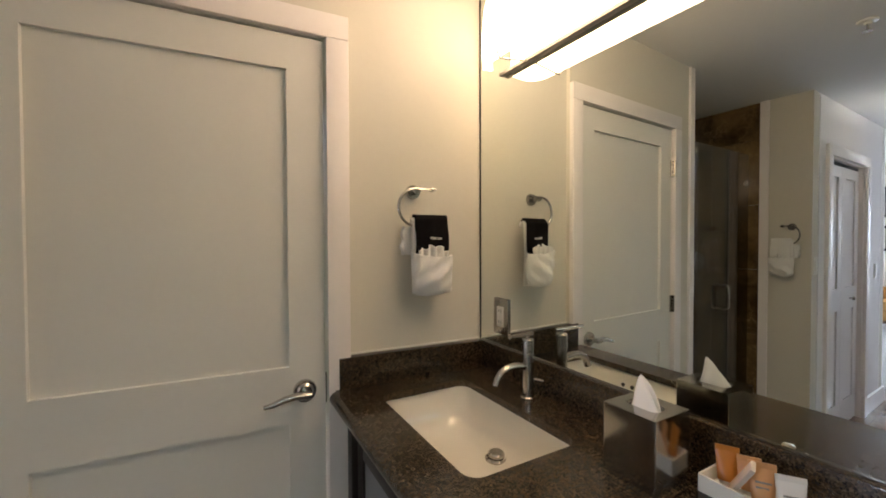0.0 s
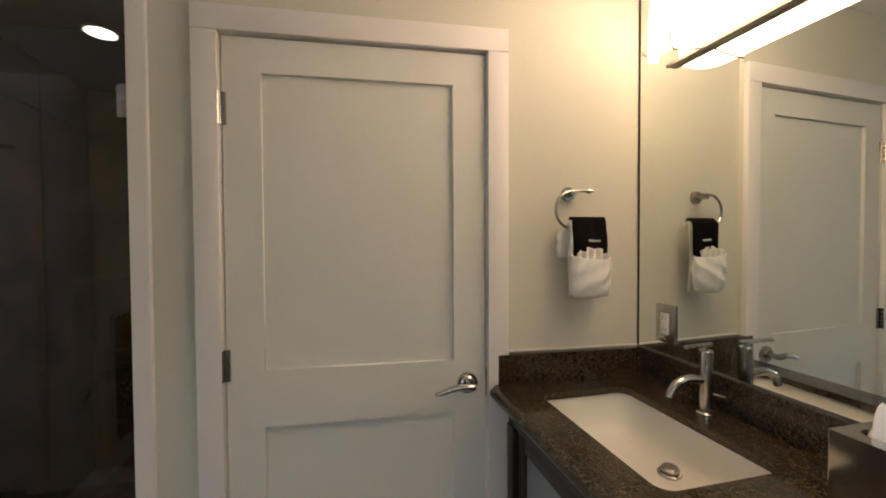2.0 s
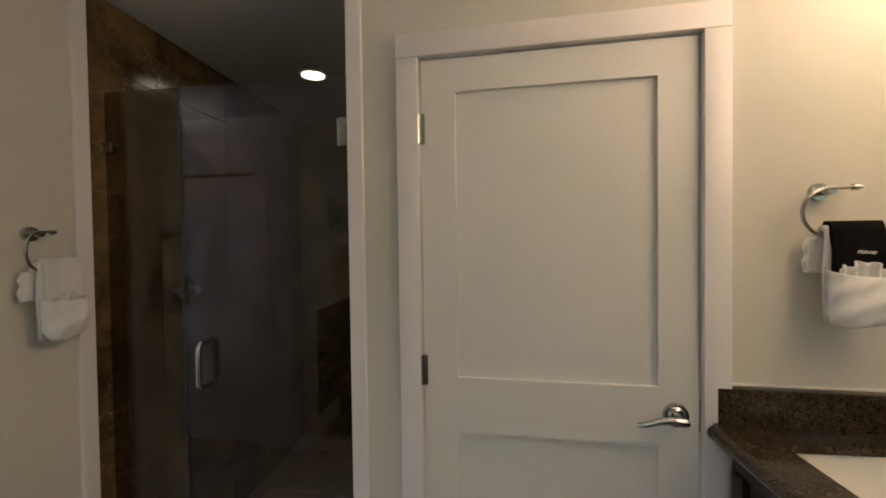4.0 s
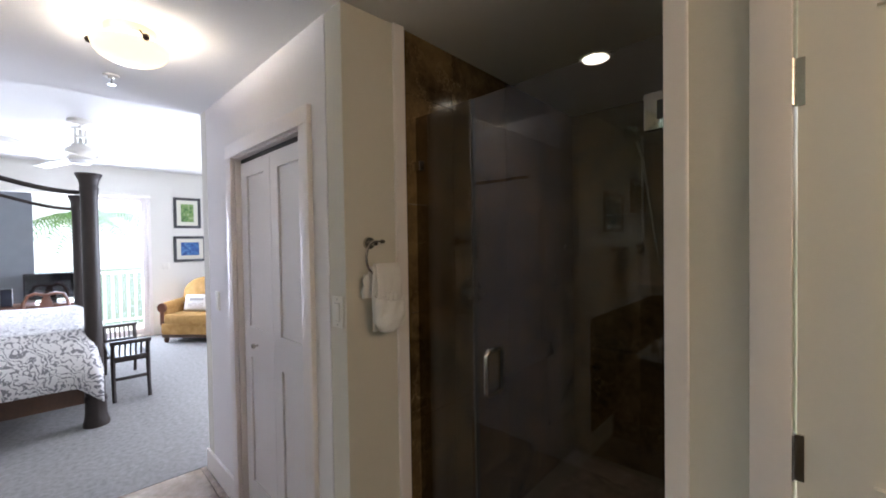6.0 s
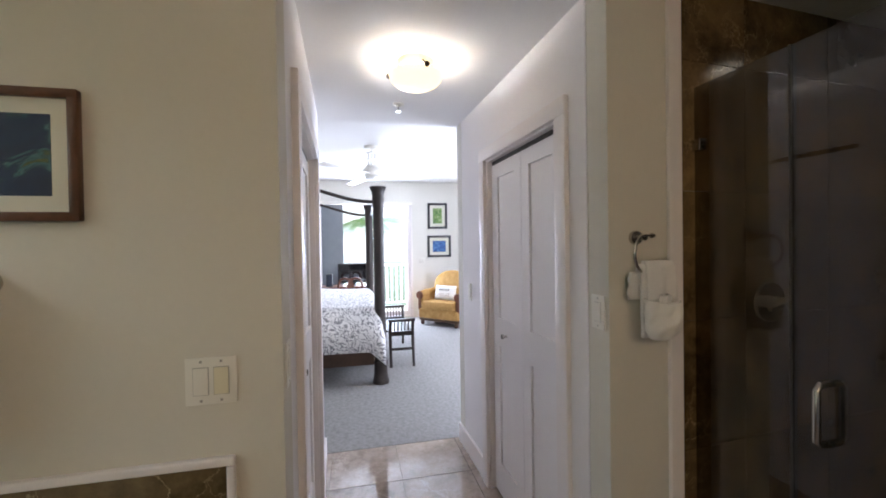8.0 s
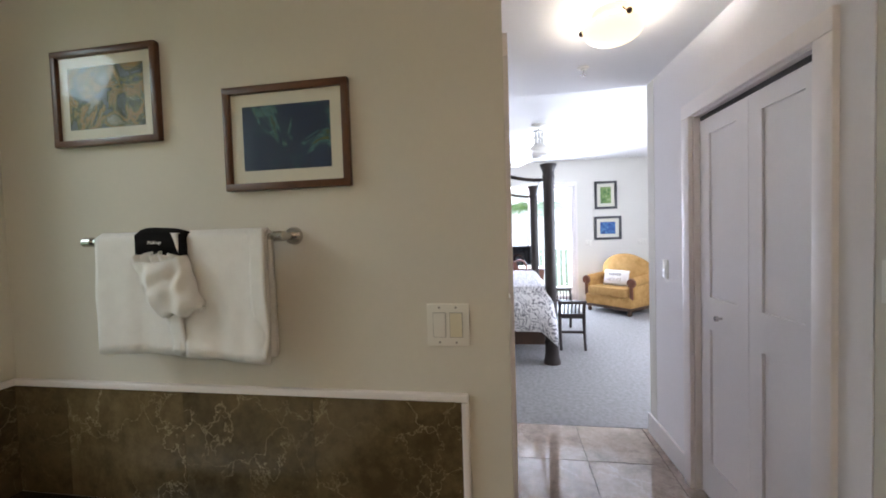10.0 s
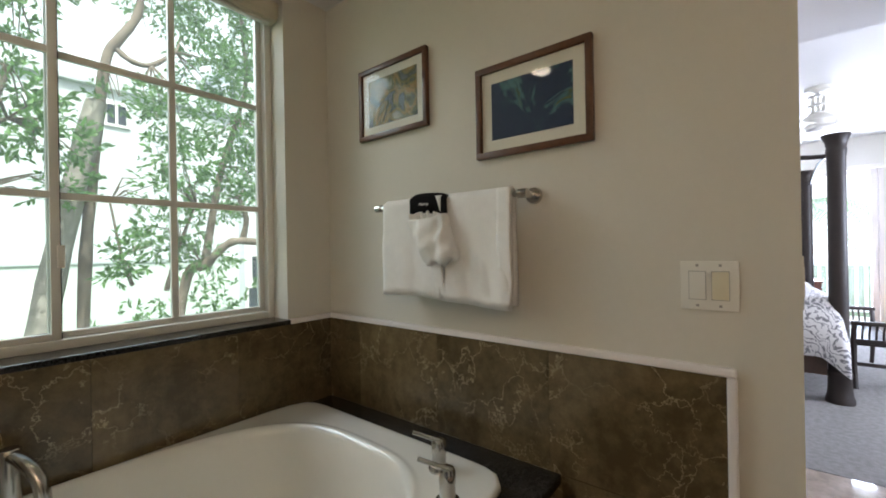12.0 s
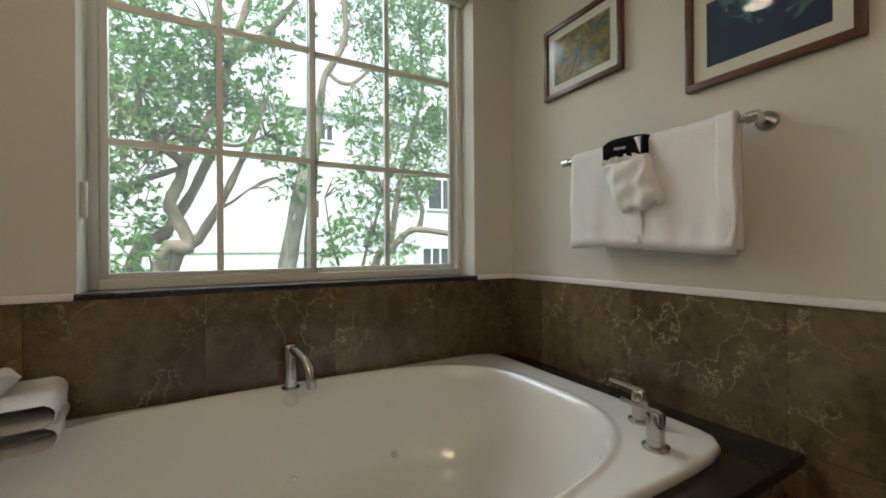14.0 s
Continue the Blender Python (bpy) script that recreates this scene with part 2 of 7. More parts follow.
# haze mixed into this pane washes out the garden like glare
GLASS = glass("window_glass", (0.90, 0.97, 0.97), veil=0.030)
SHOWER_GLASS = glass("shower_glass", (0.72, 0.71, 0.69), gloss=0.060)
PICTURE_GLASS = glass("picture_glass", gloss=0.012)
# a weaker glare haze pales the view past the balcony door
CLEAR_GLASS = glass("clear_door_glass", (0.92, 0.97, 0.97), veil=0.010)
# white door paint made lighter on the closets, standing in for hall daylight
DOOR_BRIGHT = shader("brightened_closet_paint", (0.82, 0.80, 0.80), 0.36, vary=0.02, scale=3, bump=0.03, bump_scale=120)
MAT_BOARD = shader("cream_mat_board", (0.70, 0.68, 0.58), 0.9, vary=0.01, bump=0.02)
BLIND = shader("ivory_blind_fabric", (0.60, 0.56, 0.45), 0.8, vary=0.04, fine=300, bump=0.3, bump_scale=400)


# ---- mesh helpers ----
def box(bm, x0, x1, y0, y1, z0, z1, bevel=0.0, seg=2):
    r = bmesh.ops.create_cube(bm, size=1.0)
    vs = r["verts"]
    for v in vs:
        v.co = Vector(((x0 + x1) / 2 + v.co.x * (x1 - x0), (y0 + y1) / 2 + v.co.y * (y1 - y0), (z0 + z1) / 2 + v.co.z * (z1 - z0)))
    if bevel:
        es = list({e for v in vs for e in v.link_edges})
        bmesh.ops.bevel(bm, geom=es, offset=bevel, segments=seg, profile=0.6, affect="EDGES", clamp_overlap=True)
    return bm


def cyl(bm, a, b, r0, r1=None, seg=20):
    a, b = Vector(a), Vector(b)
    d = b - a
    m = Matrix.Translation((a + b) / 2) @ d.to_track_quat("Z", "Y").to_matrix().to_4x4()
    bmesh.ops.create_cone(bm, cap_ends=True, segments=seg, radius1=r0, radius2=r0 if r1 is None else r1, depth=d.length, matrix=m)
    return bm


def tube(bm, pts, radii, seg=10, cap=True):
    """A round tube through points, with one radius or one for each point."""
    pts = [Vector(p) for p in pts]
    if not isinstance(radii, (list, tuple)):
        radii = [radii] * len(pts)
    rings, side = [], None
    for i, p in enumerate(pts):
        d = (pts[min(i + 1, len(pts) - 1)] - pts[max(i - 1, 0)]).normalized()
        if side is None:
            side = d.orthogonal().normalized()
        side = (side - d * side.dot(d)).normalized()
        up = d.cross(side)
        rings.append([bm.verts.new(p + radii[i] * (math.cos(a) * side + math.sin(a) * up)) for a in [2 * math.pi * k / seg for k in range(seg)]])
    for r, s in zip(rings, rings[1:]):
        for k in range(seg):
            bm.faces.new((r[k], r[(k + 1) % seg], s[(k + 1) % seg], s[k]))
    if cap:
        bm.faces.new(rings[0][::-1])
        bm.faces.new(rings[-1])
    return bm


def lathe(bm, at, profile, seg=28, cap=True):
    """Turn a profile of (radius, height) about the upright through at."""
    at = Vector(at)
    rings = [[bm.verts.new(at + Vector((r * math.cos(2 * math.pi * k / seg), r * math.sin(2 * math.pi * k / seg), h))) for k in range(seg)] for r, h in profile]
    for r, s in zip(rings, rings[1:]):
        for k in range(seg):
            bm.faces.new((r[k], r[(k + 1) % seg], s[(k + 1) % seg], s[k]))
    if cap:
        bm.faces.new(rings[0][::-1])
        bm.faces.new(rings[-1])
    return bm


def sheet(bm, f, nu, nv):
    """A grid of f(u, v), u and v from 0 to 1."""
    g = [[bm.verts.new(f(i / nu, j / nv)) for j in range(nv + 1)] for i in range(nu + 1)]
    for i in range(nu):
        for j in range(nv):
            bm.faces.new((g[i][j], g[i + 1][j], g[i + 1][j + 1], g[i][j + 1]))
    return bm


def extrude_outline(bm, outline, axis, a, b):
    """A prism: outline of 2D points across the axis 'x', 'y' or 'z', from a to b."""
    def put(p, h):
        return {"x": (h, p[0], p[1]), "y": (p[0], h, p[1]), "z": (p[0], p[1], h)}[axis]
    lo = [bm.verts.new(put(p, a)) for p in outline]
    hi = [bm.verts.new(put(p, b)) for p in outline]
    n = len(outline)
    bm.faces.new(lo[::-1])
    bm.faces.new(hi)
    for k in range(n):
        bm.faces.new((lo[k], lo[(k + 1) % n], hi[(k + 1) % n], hi[k]))
    return bm


def mesh_of(name, bm, material, smooth=True, angle=35):
    bmesh.ops.recalc_face_normals(bm, faces=bm.faces)
    me = bpy.data.meshes.new(name)
    if smooth:
        for f in bm.faces:
            f.smooth = True
        lim = radians(angle)
        for e in bm.edges:
            if len(e.link_faces) == 2 and e.calc_face_angle(0) > lim:
                e.smooth = False
    bm.to_mesh(me)
    bm.free()
    me.materials.append(material)
    return me


def world_of(ob):
    m = ob.matrix_basis.copy()
    while ob.parent:
        ob = ob.parent
        m = ob.matrix_basis @ m
    return m


def part(name, bm, material, parent, label="", smooth=True, angle=35):
    """One mesh, drawn in world coordinates, as a part of its parent."""
    bmesh.ops.transform(bm, matrix=world_of(parent).inverted(), verts=bm.verts)
    ob = new(name, mesh_of(name, bm, material, smooth, angle))
    ob.parent = parent
    if label:
        ob["label"] = label
    return ob


def thing(name, at, label, category, group="", turn=0.0):
    ob = new(name)
    ob.empty_display_size = 0.1
    ob.matrix_basis = pose(*at, 0, 0, turn)
    return tagged(ob, label, category, group)


def solo(name, bm, material, label, category="", group="", kind="", smooth=True, angle=35):
    """A thing or piece of the setting that is one mesh, its origin at its base."""
    lo = Vector((min(v.co.x for v in bm.verts), min(v.co.y for v in bm.verts), min(v.co.z for v in bm.verts)))
    hi = Vector((max(v.co.x for v in bm.verts), max(v.co.y for v in bm.verts), max(v.co.z for v in bm.verts)))
    o = Vector(((lo.x + hi.x) / 2, (lo.y + hi.y) / 2, lo.z))
    bmesh.ops.translate(bm, vec=-o, verts=bm.verts)
    ob = new(name, mesh_of(name, bm, material, smooth, angle))
    ob.location = o
    return tagged(ob, label, category, group, kind)


def boxes(*bs, bevel=0.0):
    bm = bmesh.new()
    for b in bs:
        box(bm, *b, bevel=bevel)
    return bm


def structure(name, bm, material, label, category):
    return solo(name, bm, material, label, category, kind="structure", smooth=False)


# ---- the plan ----
WEST, EAST, NORTH, SOUTH = -1.08, 1.315, 2.055, -0.885   # bathroom wall faces
WING = -1.183                                            # face of the short wall beside the shower
HALL_N, HALL_S, HALL_END = 1.775, 0.759, -2.96
CEILING, BED_CEILING, FAR = 2.41, 2.80, -8.16
SHOWER_E, SHOWER_W, SHOWER_N, GLASS_Y = -0.19, -1.08, 3.655, 2.060
SHOWER_E2 = -0.075           # tiled east side, before the shower is turned into place
CN0, CN1 = -2.34, -1.483      # closet opening on the hall's north side
CS0, CS1 = -2.42, -1.43      # and on its south side
CLOSET_TOP = 2.03
WX0, WX1, WZ0, WZ1 = -0.86, 0.52, 0.985, 2.36   # bathroom window opening
SY0, SY1, SZ1 = 0.27, 2.11, 2.39                # sliding door opening

structure("wall_north", boxes(
    (SHOWER_E, 0.006, NORTH, NORTH + 0.12, 0, CEILING), (0.827, 0.868, NORTH, NORTH + 0.12, 0, CEILING), (0.868, EAST + 0.12, NORTH + 0.016, NORTH + 0.12, 0, CEILING),
    (0.006, 0.827, NORTH, NORTH + 0.12, 2.055, CEILING)), WALL, "cream painted wall with a door opening", "wall")
structure("wall_east", boxes((EAST, EAST + 0.12, SOUTH - 0.1, NORTH + 0.1, 0, CEILING)), WALL, "cream painted wall behind the mirror", "wall")
structure("wall_south", boxes(
    (WEST - 0.12, WX0, SOUTH - 0.2, SOUTH, 0, CEILING), (WX1, EAST + 0.4, SOUTH - 0.2, SOUTH, 0, CEILING),
    (WX0, WX1, SOUTH - 0.2, SOUTH, 0, WZ0), (WX0, WX1, SOUTH - 0.2, SOUTH, WZ1, CEILING)), WALL, "cream painted wall with a deep window opening", "wall")
structure("wall_west", boxes((WEST - 0.12, WEST, SOUTH, HALL_S, 0, CEILING)), WALL, "cream painted wall above the bathtub", "wall")
structure("wall_hall_south", boxes(
    (CS1, WEST - 0.121, HALL_S - 0.12, HALL_S, 0, CEILING), (HALL_END + 0.12, CS0, HALL_S - 0.12, HALL_S, 0, CEILING),
    (CS0, CS1, HALL_S - 0.12, HALL_S, CLOSET_TOP, CEILING)), HALL_WALL, "off-white painted hall wall with a closet opening", "wall")
structure("wall_hall_north", boxes(
    (CN1, WING - 0.121, HALL_N, HALL_N + 0.12, 0, CEILING), (HALL_END + 0.12, CN0, HALL_N, HALL_N + 0.12, 0, CEILING),
    (CN0, CN1, HALL_N, HALL_N + 0.12, CLOSET_TOP, CEILING)), HALL_WALL, "off-white painted hall wall with a closet opening", "wall")
structure("wall_wing", boxes((WING - 0.12, WING, HALL_N, 2.058, 0, CEILING)), WALL, "cream painted short wall beside the shower", "wall")
structure("wall_shower_west", boxes((SHOWER_W - 0.12, SHOWER_W, 2.010, SHOWER_N + 0.12, 0, CEILING)), WALL, "wall behind the shower tiles", "wall")
structure("wall_shower_north", boxes((SHOWER_W, SHOWER_E2 + 0.12, SHOWER_N, SHOWER_N + 0.12, 0, CEILING)), WALL, "wall behind the shower tiles", "wall")
structure("wall_shower_east", boxes((SHOWER_E2, SHOWER_E2 + 0.12, 2.075, SHOWER_N, 0, CEILING)), WALL, "wall behind the shower tiles", "wall")
structure("closet_wall_north", boxes((-2.5, -1.38, 2.43, 2.5, 0, CEILING), (-2.57, -2.5, HALL_N + 0.07, 2.5, 0, CEILING)), WALL, "plain closet walls", "wall")
structure("closet_wall_south", boxes((-2.5, -1.21, 0.1, 0.17, 0, CEILING), (-2.57, -2.5, 0.1, HALL_S - 0.12, 0, CEILING)), WALL, "plain closet walls", "wall")
structure("wall_bedroom_east", boxes(
    (HALL_END, HALL_END + 0.12, -1.6, HALL_S - 0.068, 0, BED_CEILING), (HALL_END, HALL_END + 0.12, HALL_N - 0.053, 4.2, 0, BED_CEILING),
    (HALL_END, HALL_END + 0.12, HALL_S - 0.12, HALL_N + 0.12, CEILING + 0.102, BED_CEILING)), BED_WALL, "pale painted bedroom wall over the hall opening", "wall")
structure("wall_bedroom_west", boxes(
    (FAR - 0.15, FAR, -1.6, SY0, 0, BED_CEILING), (FAR - 0.15, FAR, SY1, 4.2, 0, BED_CEILING),
    (FAR - 0.15, FAR, SY0, SY1, SZ1, BED_CEILING)), BED_WALL, "pale painted bedroom wall with a sliding door opening", "wall")
structure("wall_bedroom_south", boxes((FAR - 0.15, HALL_END, -1.72, -1.6, 0, BED_CEILING)), BED_WALL, "pale painted bedroom wall", "wall")
# the opening in this wall is added, out of view, for the fill lamp
structure("wall_bedroom_north", boxes((FAR - 0.15, -5.3, 4.2, 4.32, 0, BED_CEILING), (-3.5, HALL_END, 4.2, 4.32, 0, BED_CEILING), (-5.3, -3.5, 4.2, 4.32, 0, 0.9), (-5.3, -3.5, 4.2, 4.32, 2.2, BED_CEILING)), BED_WALL, "pale painted bedroom wall with an added opening for the fill lamp", "wall")
structure("ceiling", boxes((HALL_END + 0.001, EAST + 0.40, SOUTH - 0.2, SHOWER_N + 0.30, CEILING, CEILING + 0.1)), CEIL, "flat painted bathroom and hall ceiling", "ceiling")
structure("ceiling_bedroom", boxes((FAR - 0.15, HALL_END, -1.72, 4.32, BED_CEILING, BED_CEILING + 0.1)), CEIL, "flat white bedroom ceiling", "ceiling")
structure("floor_bedroom", boxes((FAR - 0.15, HALL_END - 0.035, -1.72, 4.32, -0.1, 0.004)), CARPET, "grey cut-pile bedroom carpet", "carpet")

# ---- floors, tiles and trim ----
structure("floor", boxes((HALL_END - 0.03, EAST + 0.4, SOUTH - 0.2, SHOWER_N + 0.30, -0.1, -0.004)), GROUT, "tiled stone floor", "floor")
floor_ob = bpy.data.objects["floor"]


def tile_mesh(name, sx, sy, sz, material, bevel=0.002):
    return mesh_of(name, box(bmesh.new(), -sx / 2, sx / 2, -sy / 2, sy / 2, 0, sz, bevel, 1), material, smooth=False)


def lay(name, me, parent, at, turn=0):
    ob = new(name, me)
    ob.parent = parent
    ob.matrix_basis = world_of(parent).inverted() @ at
    return ob


T = 0.457
ix0, iy0 = HALL_END - 0.03, HALL_S
tile_cache = {}
for i in range(10):
    for j in range(-4, 7):
        x0, x1, y0, y1 = ix0 + i * T, ix0 + (i + 1) * T, iy0 + j * T, iy0 + (j + 1) * T
        x1 = min(x1, EAST)
        y1 = min(y1, SHOWER_N if x0 > -1.6 else HALL_N + 0.1)
        y0 = max(y0, SOUTH if x0 > -1.2 else HALL_S - 0.1)
        if x1 - x0 < 0.05 or y1 - y0 < 0.05:
            continue
        key = (round(x1 - x0, 3), round(y1 - y0, 3))
        if key not in tile_cache:
            tile_cache[key] = tile_mesh("tile", key[0] - 0.003, key[1] - 0.003, 0.010, FLOOR_TILE, 0.001)
        lay("tile", tile_cache[key], floor_ob, pose((x0 + x1) / 2, (y0 + y1) / 2, -0.006))


def casing(name, axis, a0, a1, top, face, out, width=0.085, thick=0.022, head=0.09):
    """Flat door trim on a wall at face, standing proud by thick towards out (+1 or -1)."""
    f0, f1 = sorted((face, face + out * thick))
    t = thing(name, ((a0 + a1) / 2, face, 0), "white painted flat door casing", "door casing")
    t["kind"] = "structure"
    for x0, x1 in ((a0 - width, a0), (a1, a1 + width)):
        part("side_casing", boxes((x0, x1, f0, f1, 0, top), bevel=0.003), TRIM, t)
    part("head_casing", boxes((a0 - width, a1 + width, f0, f1, top + 0.0005, top + head), bevel=0.003), TRIM, t)
    return t


casing("trim_door", "x", 0.03, 0.803, 2.036, NORTH, -1, 0.066, 0.020, 0.070)
casing("trim_closet_north", "x", CN0 + 0.012, CN1 - 0.012, 2.02, HALL_N, -1, 0.08, 0.022, 0.073)
casing("trim_closet_south", "x", CS0 + 0.012, CS1 - 0.012, 2.02, HALL_S, 1, 0.085, 0.024, 0.073)
for nm, a0, a1, y0, y1, top in (("jamb_door", 0.006, 0.827, NORTH, NORTH + 0.12, 2.055), ("jamb_closet_north", CN0, CN1, HALL_N, HALL_N + 0.12, CLOSET_TOP), ("jamb_closet_south", CS0, CS1, HALL_S - 0.12, HALL_S, CLOSET_TOP)):
    structure(nm, boxes((a0, a0 + 0.024, y0 + 0.001, y1, 0, top), (a1 - 0.024, a1, y0 + 0.001, y1, 0, top), (a0 + 0.024, a1 - 0.024, y0 + 0.001, y1, top - 0.019, top)), TRIM, "white painted door jamb", "door jamb")


def baseboard(name, x0, x1, y0, y1):
    structure(name, box(bmesh.new(), x0, x1, y0, y1, 0.004, 0.14, 0.004), TRIM, "white painted baseboard", "baseboard")


baseboard("baseboard_hall_north_a", CN1 + 0.07, WING, HALL_N - 0.016, HALL_N)
baseboard("baseboard_hall_north_b", HALL_END, CN0 - 0.08, HALL_N - 0.016, HALL_N)
baseboard("baseboard_hall_south_a", CS1 + 0.08, WEST, HALL_S, HALL_S + 0.016)
baseboard("baseboard_hall_south_b", HALL_END, CS0 - 0.08, HALL_S, HALL_S + 0.016)
baseboard("baseboard_wing", WING, WING + 0.016, HALL_N - 0.016, 1.995)
baseboard("baseboard_bed_west_b", FAR, FAR + 0.016, SY1 + 0.08, 4.2)
baseboard("baseboard_bed_west_a", FAR, FAR + 0.016, -1.6, SY0 - 0.08)

# white edge trims at the shower opening
structure("trim_shower_jamb", boxes((SHOWER_E - 0.008, SHOWER_E + 0.042, NORTH - 0.012, NORTH + 0.02, 0, CEILING), bevel=0.004), TRIM, "white painted edge trim at the shower opening", "trim")
structure("trim_shower_wing", boxes((WING, WING + 0.016, 2.003, 2.057, 0, CEILING), bevel=0.005), TRIM, "white pencil trim beside the shower tiles", "trim")

# wainscot round the bathtub
WT = 0.98
wains_w = thing("wainscot_west", (WEST, 0, 0.6), "polished brown marble wainscot tiles over the bathtub", "wainscot")
wains_s = thing("wainscot_south", (0, SOUTH, 0.6), "polished brown marble wainscot tiles under the window", "wainscot")
for w in (wains_w, wains_s):
    w["kind"] = "structure"
cuts = [SOUTH, -0.67, -0.24, 0.19, 0.625]
for a, b in zip(cuts, cuts[1:]):
    part("tile", boxes((WEST, WEST + 0.012, a + 0.0004, b - 0.0004, 0.62, WT), bevel=0.0006), WAINSCOT, wains_w, smooth=False)
    if b > 0.1:
        part("tile", boxes((WEST, WEST + 0.012, max(a, 0.225) + 0.001, b - 0.001, 0.18, 0.618), bevel=0.001), WAINSCOT, wains_w, smooth=False)
cuts = [WEST + 0.013, -0.646, -0.22, 0.20, 0.63, 1.06, EAST + 0.17]
for a, b in zip(cuts, cuts[1:]):
    part("tile", boxes((a + 0.0004, b - 0.0004, SOUTH, SOUTH + 0.012, 0.62, WT), bevel=0.0006), WAINSCOT, wains_s, smooth=False)
structure("trim_wainscot", boxes((WEST, WEST + 0.020, SOUTH + 0.02, 0.645, WT, WT + 0.022), (WEST, WEST + 0.020, 0.625, 0.645, 0, WT - 0.001),
          (WEST, WX0 - 0.002, SOUTH, SOUTH + 0.020, WT, WT + 0.022), (WX1 + 0.002, EAST + 0.17, SOUTH, SOUTH + 0.020, WT, WT + 0.022), bevel=0.006), TRIM, "white pencil moulding capping the marble wainscot", "trim")

# shower tiles
sh = thing("shower_tiling", (-0.6, 2.7, 0), "polished brown marble shower wall tiles", "shower tiling")
sh["kind"] = "structure"
ys = [2.009, 2.32, 2.78, 3.24, SHOWER_N]
zs = [0.0, 0.31, 0.77, 1.23, 1.69, 2.15, CEILING]
for a, b in zip(ys, ys[1:]):
    for c, d in zip(zs, zs[1:]):
        part("tile", boxes((SHOWER_W, SHOWER_W + 0.012, a + 0.0008, b - 0.0008, c + 0.0008, d - 0.0008), bevel=0.001), SHOWER_STONE, sh, smooth=False)
        if a > 2:
            part("tile", boxes((SHOWER_E2 - 0.012, SHOWER_E2, a + 0.0008, b - 0.0008, c + 0.0008, d - 0.0008), bevel=0.001), SHOWER_STONE, sh, smooth=False)
xs = [SHOWER_W + 0.013, -0.62, -0.16, SHOWER_E2 - 0.013]
for a, b in zip(xs, xs[1:]):
    for c, d in zip(zs, zs[1:]):
        part("tile", boxes((a + 0.0008, b - 0.0008, SHOWER_N - 0.012, SHOWER_N, c + 0.0008, d - 0.0008), bevel=0.001), SHOWER_STONE, sh, smooth=False)
structure("shower_curb", boxes((SHOWER_W + 0.013, SHOWER_E2 - 0.013, 2.005, 2.115, 0.004, 0.10), bevel=0.004), SHOWER_STONE, "brown marble shower curb", "curb")

# ---- the panelled door beside the vanity ----
def panel_door(name, x0, x1, z0, z1, yf, thick, out, panels, material, label, recess=0.010, category="door", kind=""):
    """A slab along x with recessed flat panels; its face at yf looks towards out."""
    t = thing(name, ((x0 + x1) / 2, yf, z0), label, category)
    if kind:
        t["kind"] = kind
    yb = yf - out * thick
    bm = bmesh.new()
    xs = sorted({x0, x1, *[p[0] for p in panels], *[p[1] for p in panels]})
    zz = sorted({z0, z1, *[p[2] for p in panels], *[p[3] for p in panels]})
    for a, b in zip(xs, xs[1:]):
        for c, d in zip(zz, zz[1:]):
            inside = any(p[0] - 1e-6 <= a and b <= p[1] + 1e-6 and p[2] - 1e-6 <= c and d <= p[3] + 1e-6 for p in panels)
            f = yf - out * recess * inside
            box(bm, a, b, min(f, yb), max(f, yb), c, d)
    bmesh.ops.remove_doubles(bm, verts=bm.verts, dist=1e-5)
    part("slab", bm, material, t, smooth=False)
    return t


door = panel_door("door_1", 0.036, 0.797, 0.008, 2.03, NORTH + 0.002, 0.04, -1, [(0.138, 0.696, 1.078, 1.932), (0.138, 0.696, 0.24, 0.912)], DOOR, "closed white painted two-panel wooden door", 0.013, kind="structure")


def hinge(parent, x, z, y=NORTH - 0.006, h=0.09):
    h_ob = part("hinge", boxes((x - 0.004, x + 0.014, y - 0.001, y + 0.006, z - h / 2, z + h / 2)), CHROME, parent, "brushed nickel hinge")
    bm = bmesh.new()
    for k in range(5):
        cyl(bm, (x - 0.006, y - 0.006, z - h / 2 + k * h / 5 + 0.0008), (x - 0.006, y - 0.006, z - h / 2 + (k + 1) * h / 5 - 0.0008), 0.0065, seg=14)
    part("knuckle", bm, CHROME, h_ob)


for z in (1.825, 1.10, 0.28):
    hinge(door, 0.033, z)
bm = bmesh.new()
lx, lz, ly = 0.738, 1.005, NORTH
cyl(bm, (lx, ly, lz), (lx, ly - 0.010, lz), 0.033, 0.031, 32)
cyl(bm, (lx, ly - 0.010, lz), (lx, ly - 0.016, lz), 0.024, 0.018, 32)
rose = part("rosette", bm, CHROME, door, "round brushed nickel rosette")
bm = bmesh.new()
cyl(bm, (lx, ly - 0.016, lz), (lx, ly - 0.055, lz), 0.011, 0.011, 20)
part("spindle", bm, CHROME, rose)
bm = bmesh.new()
tube(bm, [(lx + 0.012, ly - 0.055, lz + 0.002), (lx, ly - 0.056, lz + 0.003), (lx - 0.03, ly - 0.056, lz + 0.006), (lx - 0.06, ly - 0.054, lz + 0.001), (lx - 0.09, ly - 0.052, lz - 0.010), (lx - 0.112, ly - 0.050, lz - 0.013)], [0.009, 0.0115, 0.010, 0.009, 0.0075, 0.005], 12)
part("lever", bm, CHROME, rose)
part("latch_plate", boxes((0.797, 0.800, NORTH - 0.001, NORTH + 0.004, 0.96, 1.05)), CHROME, door)


